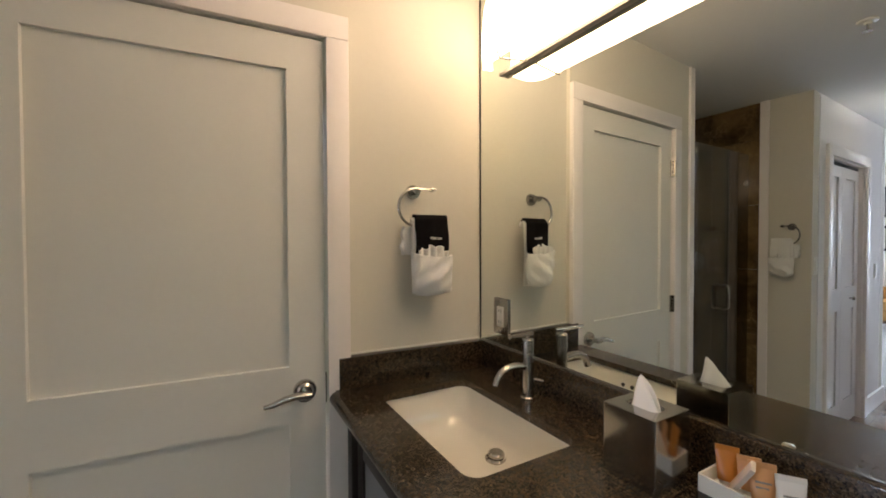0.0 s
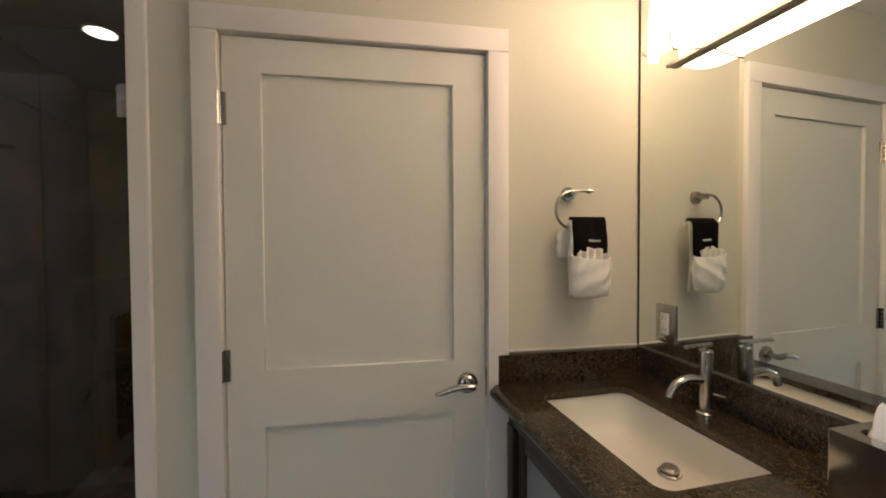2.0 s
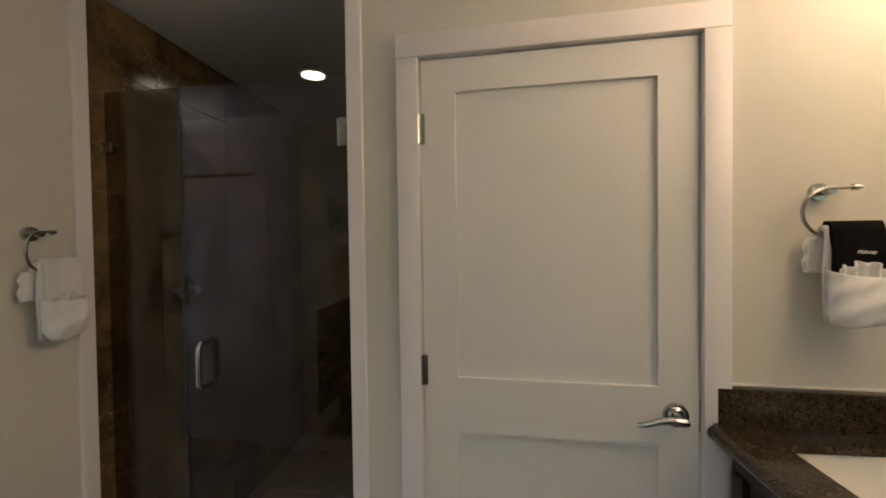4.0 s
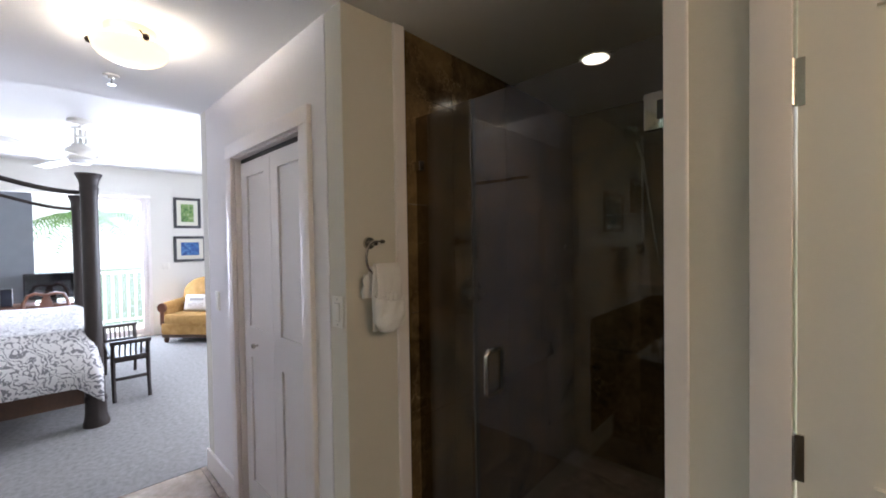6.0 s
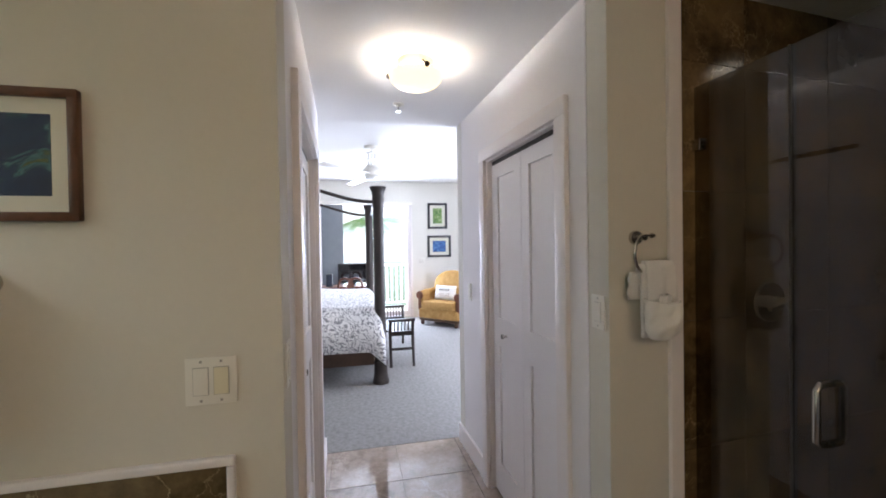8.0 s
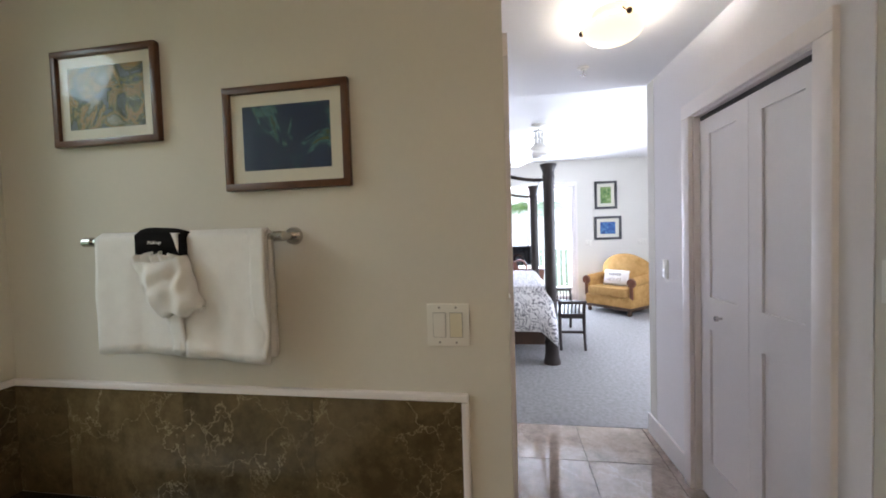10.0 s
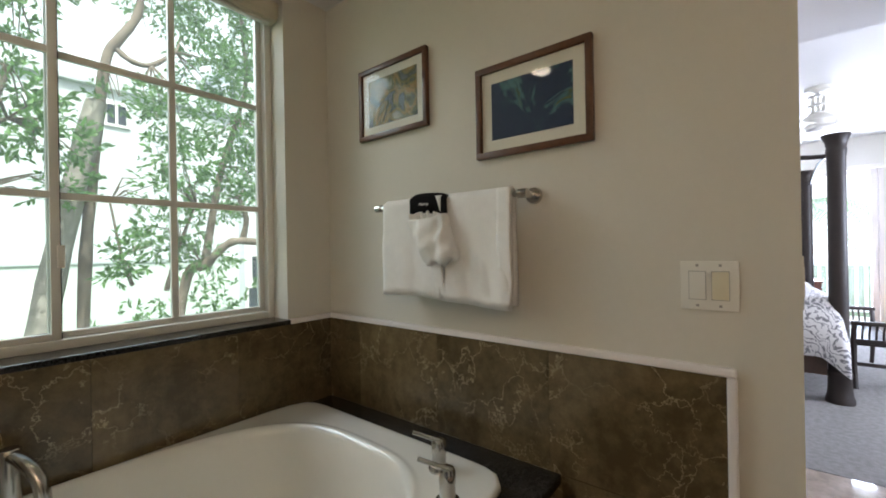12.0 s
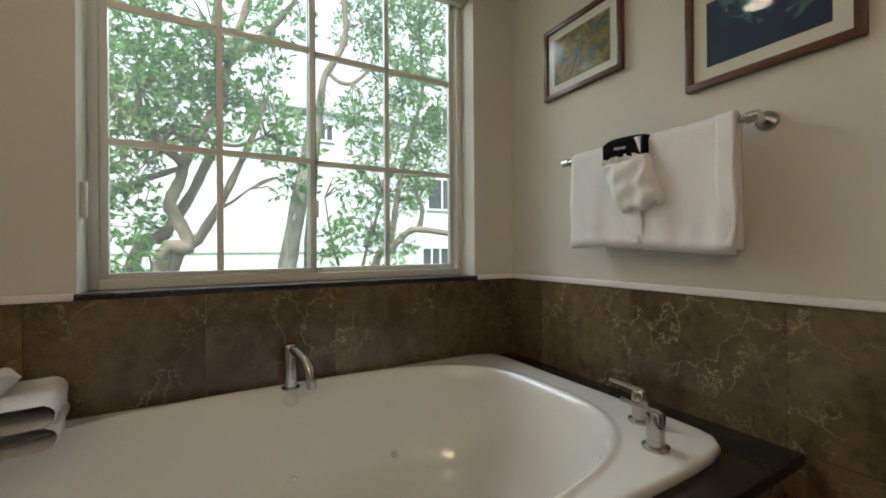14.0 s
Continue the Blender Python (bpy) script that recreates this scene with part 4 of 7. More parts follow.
def towel_ring(name, at, out, label, black):
    """Ring fixed at `at`; local frame: a along the wall, d out from the wall, z up."""
    t = thing("towel_ring", (at[0], at[1], at[2]), "brushed nickel open towel ring on the cream wall", "towel ring")

    def L(a, d, z):
        if out == "y-":
            return Vector((at[0] + a, at[1] - d, at[2] + z))
        return Vector((at[0] + d, at[1] + a, at[2] + z))
    bm = bmesh.new()
    cyl(bm, L(0, 0, 0), L(0, 0.012, 0), 0.024, 0.022, 28)
    cyl(bm, L(0, 0.012, 0), L(0, 0.05, 0), 0.010, 0.010, 20)
    part("post", bm, CHROME, t)
    bm = bmesh.new()
    turn = 0.0 if black else radians(24)

    def R(a, z):
        return L(a * math.cos(turn), 0.05 - a * math.sin(turn), z)
    pts = [R(0.042 - 0.012 * k, 0.006) for k in range(4)]
    for k in range(17):
        a = radians(90 + 12.5 * k)
        pts.append(R(-0.006 + 0.060 * math.cos(a), -0.054 + 0.060 * math.sin(a)))
    tube(bm, pts, 0.0048, 10)
    part("open_ring", bm, CHROME, t)
    bm = bmesh.new()
    cyl(bm, R(0.042, 0.006), R(0.053, 0.006), 0.0085, 0.0085, 16)
    cyl(bm, R(0.053, 0.006), R(0.064, 0.006), 0.0035, 0.0035, 10)
    part("end_cap", bm, CHROME, t)
    # towel
    tw = thing("hand_towel", tuple(L(0, 0.05, -0.33)), label, "towel")

    def drape(path, a0, a1, wav, seed, n=16, m=20):
        f = cloth(None, path, a0, a1, wav, seed=seed)
        bm = bmesh.new()
        sheet(bm, lambda u, v: L(*f(u, v)), n, m)
        return bm
    back = [(0.032, -0.115), (0.028, -0.16), (0.026, -0.205)]
    p = part("back_fold", drape(back, -0.052, 0.012, 0.002, 1.0), TOWEL, tw)
    s = p.modifiers.new("thickness", "SOLIDIFY")
    s.thickness = 0.010
    front = [(0.030, -0.11), (0.040, -0.090), (0.056, -0.086), (0.066, -0.098), (0.068, -0.16), (0.068, -0.24), (0.066, -0.328)]
    p = part("front_fold", drape(front, -0.026, 0.094, 0.0015, 0.3), TOWEL, tw)
    s = p.modifiers.new("thickness", "SOLIDIFY")
    s.thickness = 0.010
    strip = [(0.038, -0.10), (0.050, -0.076), (0.062, -0.077), (0.076, -0.095), (0.079, -0.14), (0.080, -0.21)]
    p = part("face_cloth", drape(strip, -0.018 if black else -0.012, 0.094, 0.0012, 2.0), BLACK_CLOTH if black else TOWEL, tw, "black terry face cloth" if black else "")
    s = p.modifiers.new("thickness", "SOLIDIFY")
    s.thickness = 0.006
    # pouch with a ruffled cloth in it
    bm = bmesh.new()

    def pouch(u, v):
        a = math.pi * u
        full = 1.0 if black else 1.9
        w = 0.070 * (1 - 0.14 * full * v ** 4)
        shut = (1 - v ** 8) ** 0.5
        crumple = 0.004 * math.sin(3 * a + 5 * v) + 0.003 * math.sin(15 * v + 4 * a) + 0.002 * math.sin(27 * u + 8 * v)
        bul = ((0.028 + 0.008 * full * math.sin(2.6 * v + 0.2)) * math.sin(a) + crumple) * shut
        return L(0.034 - w * math.cos(a) + 0.003 * v, 0.082 + bul, -0.205 - 0.130 * v + 0.010 * (0.5 + 0.5 * math.cos(a)) * (1 - v) - 0.010 * math.sin(a) * (1 - v) + 0.008 * full * v ** 3 * math.cos(a + 0.25) ** 2)
    sheet(bm, pouch, 40, 28)
    p = part("pouch", bm, TOWEL, tw, angle=60)
    s = p.modifiers.new("thickness", "SOLIDIFY")
    s.thickness = 0.007
    bm = bmesh.new()

    def ruffle(u, v):
        if not black:
            return L(0.012 + 0.050 * u, 0.094 + 0.008 * math.sin(16 * u + 0.6) * v, -0.222 + (0.030 + 0.008 * math.sin(math.pi * u) + 0.004 * math.sin(11 * u)) * v)
        return L(-0.016 + 0.100 * u, 0.092 + 0.010 * math.sin(26 * u + 0.6) * v, -0.225 + (0.034 + 0.014 * math.sin(math.pi * u) + 0.005 * math.sin(19 * u)) * v)
    sheet(bm, ruffle, 60, 8)
    p = part("ruffled_cloth", bm, TOWEL, tw, angle=60)
    s = p.modifiers.new("thickness", "SOLIDIFY")
    s.thickness = 0.004
    if black:
        c = L(0.046, 0.0868, -0.156)
        part("embroidery", lettering("Makeup", 0.0125, pose(c.x, c.y, c.z, 90)), PAPER, tw, "white embroidered lettering", smooth=False)
    return t


towel_ring("ring", (1.084, NORTH + 0.016, 1.602), "y-", "white hand towel folded with a black face cloth and pouch", True)
towel_ring("ring", (WING, 1.876, 1.528), "x+", "white hand towel folded into a pouch on the ring", False)

# the hall's two walls stand slightly off square
SWING = Matrix.Translation((WEST, HALL_S, 0)) @ pose(0, 0, 0, 0, 0, 1.6) @ Matrix.Translation((-WEST, -HALL_S, 0))
for ob in list(scene.objects):
    if not ob.parent and (ob.name in ("wall_hall_south", "trim_closet_south", "jamb_closet_south", "closet_door_south", "baseboard_hall_south_a", "baseboard_hall_south_b", "light_switch.003")):
        ob.matrix_basis = SWING @ ob.matrix_basis
NORTH_SWING = Matrix.Translation((WING, HALL_N, 0)) @ pose(0, 0, 0, 0, 0, 1.78) @ Matrix.Translation((-WING, -HALL_N, 0))
for ob in list(scene.objects):
    if not ob.parent and (ob.name in ("wall_hall_north", "trim_closet_north", "jamb_closet_north", "closet_door_north", "baseboard_hall_north_a", "baseboard_hall_north_b", "light_switch.001", "light_switch.002")):
        ob.matrix_basis = NORTH_SWING @ ob.matrix_basis

# ---- bathroom window ----
GY = -1.02
win = thing("window_1", ((WX0 + WX1) / 2, GY, WZ0), "white aluminium sliding window with muntin grid", "window")
win["kind"] = "structure"
part("window_frame", boxes((WX0, WX0 + 0.028, GY - 0.035, GY + 0.030, WZ0 + 0.015, WZ1), (WX1 - 0.028, WX1, GY - 0.035, GY + 0.030, WZ0 + 0.015, WZ1),
     (WX0 + 0.028, WX1 - 0.028, GY - 0.035, GY + 0.030, WZ0 + 0.015, WZ0 + 0.045), (WX0 + 0.028, WX1 - 0.028, GY - 0.035, GY + 0.030, WZ1 - 0.028, WZ1), bevel=0.003), ALU, win)
for nm, x0, x1, y in (("fixed_sash", WX0 + 0.029, -0.150, GY - 0.012), ("sliding_sash", -0.176, WX1 - 0.029, GY + 0.012)):
    z0, z1 = WZ0 + 0.046, WZ1 - 0.029
    s = part(nm, boxes((x0, x0 + 0.022, y - 0.011, y + 0.011, z0, z1), (x1 - 0.022, x1, y - 0.011, y + 0.011, z0, z1),
             (x0 + 0.022, x1 - 0.022, y - 0.011, y + 0.011, z0, z0 + 0.020), (x0 + 0.022, x1 - 0.022, y - 0.011, y + 0.011, z1 - 0.02, z1), bevel=0.002), ALU, win)
    xm = (x0 + x1) / 2
    part("muntin", boxes((xm - 0.0105, xm + 0.0105, y - 0.009, y + 0.009, z0 + 0.02, z1 - 0.02)), ALU, s)
    for z in (1.475, 1.918):
        part("muntin", boxes((x0 + 0.022, x1 - 0.022, y - 0.0085, y + 0.0085, z - 0.0105, z + 0.0105)), ALU, s)
    p = part("pane", boxes((x0 + 0.01, x1 - 0.01, y - 0.0015, y + 0.0015, z0 + 0.01, z1 - 0.01)), GLASS, s, smooth=False)
    p.visible_shadow = False
part("sash_latch", boxes((-0.186, -0.168, GY + 0.024, GY + 0.034, 1.25, 1.32), bevel=0.003), PLASTIC, win)
# dark strip along the line where the two sashes meet
part("sash_gap_line", boxes((-0.1785, -0.1765, GY - 0.003, GY + 0.022, WZ0 + 0.046, WZ1 - 0.03)), DARK_EDGE, win)
structure("window_sill", boxes((WX0 - 0.008, WX1 + 0.008, GY - 0.03, SOUTH + 0.018, WZ0 - 0.005, WZ0 + 0.0148), bevel=0.003), SLATE, "dark granite window sill", "window sill")
bl = thing("roller_blind", (-0.17, -0.93, 2.28), "rolled-up ivory roller blind in its cassette", "blind")
part("cassette", boxes((WX0 + 0.004, WX1 - 0.004, -0.985, -0.915, 2.275, WZ1 - 0.001), bevel=0.010), BLIND, bl)
part("bottom_bar", boxes((WX0 + 0.03, WX1 - 0.03, -0.960, -0.935, 2.262, 2.2745), bevel=0.004), ALU, bl)
part("fabric_band", boxes((WX0 + 0.003, WX1 - 0.003, -0.9145, -0.912, 2.292, WZ1 - 0.012), bevel=0.001), BLIND, bl)
bm = bmesh.new()
tube(bm, [(WX1 - 0.006, -0.925, 2.30), (WX1 - 0.006, -0.925, 1.33)], 0.0018, 6)
part("pull_cord", bm, PLASTIC, bl)
part("cord_weight", boxes((WX1 - 0.016, WX1 + 0.002, -0.934, -0.916, 1.225, 1.33), bevel=0.004), PLASTIC, bl)

# ---- bathtub on its granite deck ----
DZ = 0.622
deck = thing("tub_deck", (0, -0.35, 0.0), "dark polished granite tub deck with a brown marble apron", "tub deck")
part("deck_slab", boxes((WEST + 0.013, -0.915, SOUTH + 0.013, 0.225, DZ - 0.03, DZ), (-0.9145, EAST + 0.10, 0.110, 0.225, DZ - 0.03, DZ), (0.80, EAST + 0.17, SOUTH + 0.013, 0.1095, DZ - 0.03, DZ), bevel=0.004), SLATE, deck)
for k in range(5):
    a = WEST + 0.014 + 0.473 * k
    part("apron_tile", boxes((a, a + 0.471, 0.190, 0.202, 0.006, DZ - 0.032), bevel=0.001), WAINSCOT, deck, smooth=False)
TX0, TX1, TY0, TY1, TZ = -0.938, 0.835, SOUTH + 0.014, 0.148, 0.648
tcx, tcy = -0.045, -0.372
tub = thing("bathtub", (tcx, tcy, DZ), "white acrylic oval whirlpool bathtub set in the deck", "bathtub")
bm = bmesh.new()
N = 128


def rect_pt(a, inset):
    c, s = math.cos(a), math.sin(a)
    hx = (TX1 - tcx - inset) if c > 0 else (tcx - TX0 - inset)
    hy = (TY1 - tcy - inset) if s > 0 else (tcy - TY0 - inset)
    n = 14.0
    k = (abs(c / hx) ** n + abs(s / hy) ** n) ** (-1 / n)
    return tcx + k * c, tcy + k * s


def oval_pt(a, f):
    c, s = math.cos(a), math.sin(a)
    hx, hy, n = 0.765 * f, 0.468 * f, 3.0
    k = (abs(c / hx) ** n + abs(s / hy) ** n) ** (-1 / n)
    return tcx + k * c, tcy + k * s


rings = []
ang = []
for k in range(N):
    ang.append(2 * math.pi * k / N)
for inset, z in ((0.004, DZ), (0.0, DZ + 0.006), (0.0, TZ - 0.008), (0.003, TZ - 0.002), (0.010, TZ), (0.03, TZ)):
    rings.append([bm.verts.new((*rect_pt(a, inset), z)) for a in ang])
for f, z in ((1.045, 0.0), (1.03, 0.001), (1.02, 0.006), (1.005, 0.007), (0.992, 0.002), (0.978, -0.015), (0.962, -0.05), (0.94, -0.13), (0.905, -0.23), (0.86, -0.31), (0.79, -0.365), (0.68, -0.395), (0.45, -0.41), (0.2, -0.413)):
    rings.append([bm.verts.new((*oval_pt(a, f), TZ + z)) for a in ang])
for a, b in zip(rings, rings[1:]):
    for k in range(N):
        bm.faces.new((a[k], a[(k + 1) % N], b[(k + 1) % N], b[k]))
bm.faces.new(rings[-1])
part("shell", bm, ACRYLIC, tub, angle=70)


def tub_wall(a, f, z):
    x, y = oval_pt(a, f)
    n = Vector((tcx - x, (tcy - y) * 1.6, 0.25)).normalized()
    return Vector((x, y, TZ + z)), n


for a in (radians(-133), radians(-91), radians(-50)):
    p, n = tub_wall(a, 0.872, -0.295)
    bm = bmesh.new()
    cyl(bm, p - n * 0.004, p + n * 0.008, 0.021, 0.018, 24)
    j = part("jet", bm, CERAMIC, tub, "round white whirlpool jet")
    bm = bmesh.new()
    cyl(bm, p + n * 0.008, p + n * 0.011, 0.010, 0.008, 18)
    part("nozzle", bm, CHROME, j)
p, n = tub_wall(radians(-91), 0.962, -0.045)
bm = bmesh.new()
cyl(bm, p, p + n * 0.006, 0.022, 0.020, 24)
part("overflow_cap", bm, ACRYLIC, tub)

# tub filler and handles
sp = thing("tub_spout", (-0.058, -0.815, TZ), "brushed nickel tub spout on the bathtub rim", "faucet")
bm = bmesh.new()
lathe(bm, (-0.050, -0.815, TZ), [(0.030, 0), (0.030, 0.005), (0.0225, 0.008), (0.0225, 0.148), (0.020, 0.152)], 28)
part("body", bm, CHROME, sp)
bm = bmesh.new()
d = Vector((-0.42, 0.90, 0)).normalized()
b0 = Vector((-0.050, -0.815, TZ))
tube(bm, [b0 + Vector((0, 0, 0.138)), b0 + d * 0.04 + Vector((0, 0, 0.128)), b0 + d * 0.08 + Vector((0, 0, 0.108)), b0 + d * 0.105 + Vector((0, 0, 0.082)), b0 + d * 0.115 + Vector((0, 0, 0.045)), b0 + d * 0.116 + Vector((0, 0, 0.022))], [0.017, 0.017, 0.0165, 0.016, 0.016, 0.0155], 18)
part("spout", bm, CHROME, sp)
for hx, hy in ((-0.735, 0.060), (-0.838, -0.050)):
    h = thing("tub_valve_handle", (hx, hy, TZ), "brushed nickel lever valve on the bathtub rim", "valve handle", "tub valves")
    bm = bmesh.new()
    lathe(bm, (hx, hy, TZ), [(0.031, 0), (0.031, 0.006), (0.021, 0.010), (0.020, 0.045), (0.0215, 0.048), (0.0215, 0.078), (0.018, 0.086), (0.011, 0.090)], 28)
    part("body", bm, CHROME, h)
    bm = bmesh.new()
    tube(bm, [(hx + 0.004, hy + 0.01, TZ + 0.086), (hx + 0.02, hy - 0.03, TZ + 0.094), (hx + 0.032, hy - 0.07, TZ + 0.100)], [0.0075, 0.0065, 0.006], 12)
    part("lever", bm, CHROME, h)


# folded towels on the tub corner
def folded(at, sx, sy, h, turn, seed, label):
    t = thing("folded_towel", at, label, "towel", turn=turn)
    mw = world_of(t)
    for k in range(2):
        bm = bmesh.new()
        z0, hh = h * k / 2 * 0.97, h / 2

        def f(u, v):
            a = 2 * math.pi * v
            r = hh * 0.52
            cx = sx / 2 - r
            ca, sa = math.cos(a), math.sin(a)
            x = (cx if ca > 0 else -cx) + r * ca + 0.004 * math.sin(6 * u + seed + k)
            y = sy * (u - 0.5)
            z = z0 + hh / 2 + r * sa * 0.98 + 0.003 * math.sin(9 * u + 2 * seed + k) * (1 if k == 1 else 0.3) + 0.004 * math.sin(23 * u + 5 * v)
            return mw @ Vector((x, y, max(z, 0.001)))
        sheet(bm, f, 14, 28)
        part("fold", bm, TOWEL, t, angle=70)
    return t


folded((0.640, -0.745, TZ + 0.001), 0.250, 0.235, 0.118, 8, 0.4, "stack of folded white bath towels on the tub rim")
cl = thing("rolled_face_cloth", (0.66, -0.75, TZ + 0.120), "ruffled white face cloth on the folded towels", "towel")
bm = bmesh.new()
sheet(bm, lambda u, v: Vector((0.66 + (0.03 + 0.035 * v + 0.008 * math.sin(18 * u)) * math.cos(2 * math.pi * u), -0.75 + (0.03 + 0.03 * v + 0.008 * math.cos(15 * u)) * math.sin(2 * math.pi * u), TZ + 0.119 + 0.05 * v + 0.008 * math.sin(21 * u) * v)), 64, 8)
p = part("ruffle", bm, TOWEL, cl, angle=70)
p.modifiers.new("thickness", "SOLIDIFY").thickness = 0.006

# ---- towel bar with bath towels ----
BX, BZ = WEST + 0.078, 1.447
tbar = thing("towel_bar", (WEST, -0.16, BZ), "brushed nickel towel bar on the cream wall", "towel bar")
bm = bmesh.new()
cyl(bm, (BX, -0.475, BZ), (BX, 0.155, BZ), 0.0085, seg=18)
part("bar", bm, CHROME, tbar)
for y in (-0.462, 0.150):
    bm = bmesh.new()
    cyl(bm, (WEST, y, BZ), (WEST + 0.012, y, BZ), 0.026, 0.024, 28)
    cyl(bm, (WEST + 0.012, y, BZ), (BX - 0.009, y, BZ), 0.011, 0.011, 20)
    cyl(bm, (BX, y - 0.014, BZ), (BX, y + 0.014, BZ), 0.014, 0.014, 20)
    part("post", bm, CHROME, tbar)


def hung_towel(y0, y1, zf, zb, seed, label, layers=2):
    t = thing("bath_towel", (BX, (y0 + y1) / 2, zf), label, "towel", "bath towels on the bar")
    for k in range(layers):
        r = 0.014 + 0.011 * k
        path = [(BX + r + 0.004, zf + 0.006 * k), (BX + r + 0.004, zf + 0.14), (BX + r + 0.002, BZ - 0.05), (BX + r * 0.92, BZ + r * 0.4), (BX, BZ + r), (BX - r * 0.92, BZ + r * 0.4), (BX - r, BZ - 0.05), (BX - r - 0.002, zb + 0.12), (BX - r - 0.004, zb)]

        def f(u, v, k=k, path=path):
            q = v * (len(path) - 1)
            i = min(int(q), len(path) - 2)
            w = q - i
            x = path[i][0] * (1 - w) + path[i + 1][0] * w
            z = path[i][1] * (1 - w) + path[i + 1][1] * w
            drop = max(0.0, BZ - z)
            x += (0.005 * math.sin(7 * u + seed) + 0.0025 * math.sin(19 * u + 2 * seed)) * drop * 3.4 + 0.0012 * math.sin(40 * z + 3 * u)
            e = (0.004 + 0.012 * drop) * math.sin(5 * z * 4 + seed + k) * (u - 0.5) * 0.5
            sag = 0.006 * math.sin(3.3 * u + seed) * (1 if z < BZ - 0.05 else 0)
            return Vector((x, y0 + 0.004 * k + (y1 - y0 - 0.008 * k) * u + e, z + sag))
        bm = bmesh.new()
        sheet(bm, f, 24, 40)
        p = part("towel_layer", bm, TOWEL, t, angle=70)
        p.modifiers.new("thickness", "SOLIDIFY").thickness = 0.009
    bm = bmesh.new()
    sheet(bm, lambda u, v: Vector((BX + 0.034 + 0.006 * math.sin(11 * v + seed) * v + 0.004 * u, y1 - 0.040 + 0.046 * u + 0.006 * math.sin(9 * v + seed) * v, BZ + 0.018 - (BZ - zf + 0.004) * v)), 6, 26)
    p = part("folded_edge", bm, TOWEL, t, angle=70)
    p.modifiers.new("thickness", "SOLIDIFY").thickness = 0.008
    return t


hung_towel(-0.418, -0.135, 1.118, 1.14, 0.2, "white terry bath towel folded over the bar")
hung_towel(-0.128, 0.120, 1.108, 1.12, 1.7, "white terry bath towel folded over the bar")
fc = thing("face_cloth", (BX + 0.04, -0.19, 1.24), "black face cloth with a white ruffled pouch", "towel")
FX = BX + 0.036


def strip(u, v):
    z = [1.395, 1.455, 1.480, 1.486, 1.472, 1.40][int(v * 5)]
    x = [BX - 0.035, BX - 0.028, BX - 0.008, BX + 0.014, FX, FX + 0.004][int(v * 5)]
    return Vector((x, -0.268 + 0.160 * u + 0.004 * math.sin(8 * v), z - 0.010 * (2 * u - 1) ** 4 - 0.010 * u))


bm = bmesh.new()
sheet(bm, strip, 14, 5)
p = part("black_cloth", bm, BLACK_CLOTH, fc, "black terry cloth", angle=70)
p.modifiers.new("thickness", "SOLIDIFY").thickness = 0.007


def white_pouch(u, v):
    a = math.pi * u
    full = (1 - v ** 7) ** 0.5
    w = 0.080 - 0.004 * v - 0.016 * (1 - full)
    crumple = 0.004 * math.sin(5 * a + 4 * v) + 0.003 * math.sin(17 * v + 3 * a) + 0.002 * math.sin(31 * u + 9 * v)
    return Vector((FX + 0.006 + (0.036 * math.sin(a) + crumple) * full, -0.180 - w * math.cos(a) + 0.052 * v + 0.004 * math.sin(9 * v), 1.390 - 0.150 * v - 0.010 * math.cos(a) + 0.004 * math.sin(8 * u) + 0.006 * v ** 4 * math.sin(6 * a)))


bm = bmesh.new()
sheet(bm, white_pouch, 40, 30)
p = part("white_pouch", bm, TOWEL, fc, angle=70)
p.modifiers.new("thickness", "SOLIDIFY").thickness = 0.008
bm = bmesh.new()
sheet(bm, lambda u, v: Vector((FX + 0.012 + 0.012 * math.sin(30 * u) * v + 0.004 * v, -0.255 + 0.135 * u, 1.366 + (0.036 + 0.010 * math.sin(3.1 * u) + 0.005 * math.sin(23 * u)) * v)), 70, 8)
p = part("ruffle", bm, TOWEL, fc, angle=70)
p.modifiers.new("thickness", "SOLIDIFY").thickness = 0.004
part("embroidery", lettering("Makeup", 0.0135, pose(FX + 0.0100, -0.196, 1.436, 90, 0, 90)), PAPER, fc, "white embroidered lettering", smooth=False)


# ---- framed pictures ----
def painting(name, stops, scale, seed, warp=1.5):
    """Soft patches of paint colours, without any figure."""
    m = bpy.data.materials.new(name)
    m.use_nodes = True
    n, l = m.node_tree.nodes, m.node_tree.links
    b = n["Principled BSDF"]
    b.inputs["Roughness"].default_value = 0.6
    tc, mp, t, r = n.new("ShaderNodeTexCoord"), n.new("ShaderNodeMapping"), n.new("ShaderNodeTexNoise"), n.new("ShaderNodeValToRGB")
    mp.inputs["Location"].default_value = (seed, seed * 1.7, seed * 0.6)
    t.inputs["Scale"].default_value, t.inputs["Detail"].default_value, t.inputs["Distortion"].default_value = scale, 9, warp
    t.inputs["Roughness"].default_value = 0.62
    l.new(tc.outputs["Object"], mp.inputs["Vector"])
    l.new(mp.outputs[0], t.inputs["Vector"])
    l.new(t.outputs["Fac"], r.inputs[0])
    e = r.color_ramp.elements
    e[0].position, e[0].color = stops[0][0], (*stops[0][1], 1)
    e[1].position, e[1].color = stops[-1][0], (*stops[-1][1], 1)
    for p, c in stops[1:-1]:
        e.new(p).color = (*c, 1)
    l.new(r.outputs[0], b.inputs["Base Color"])
    return m


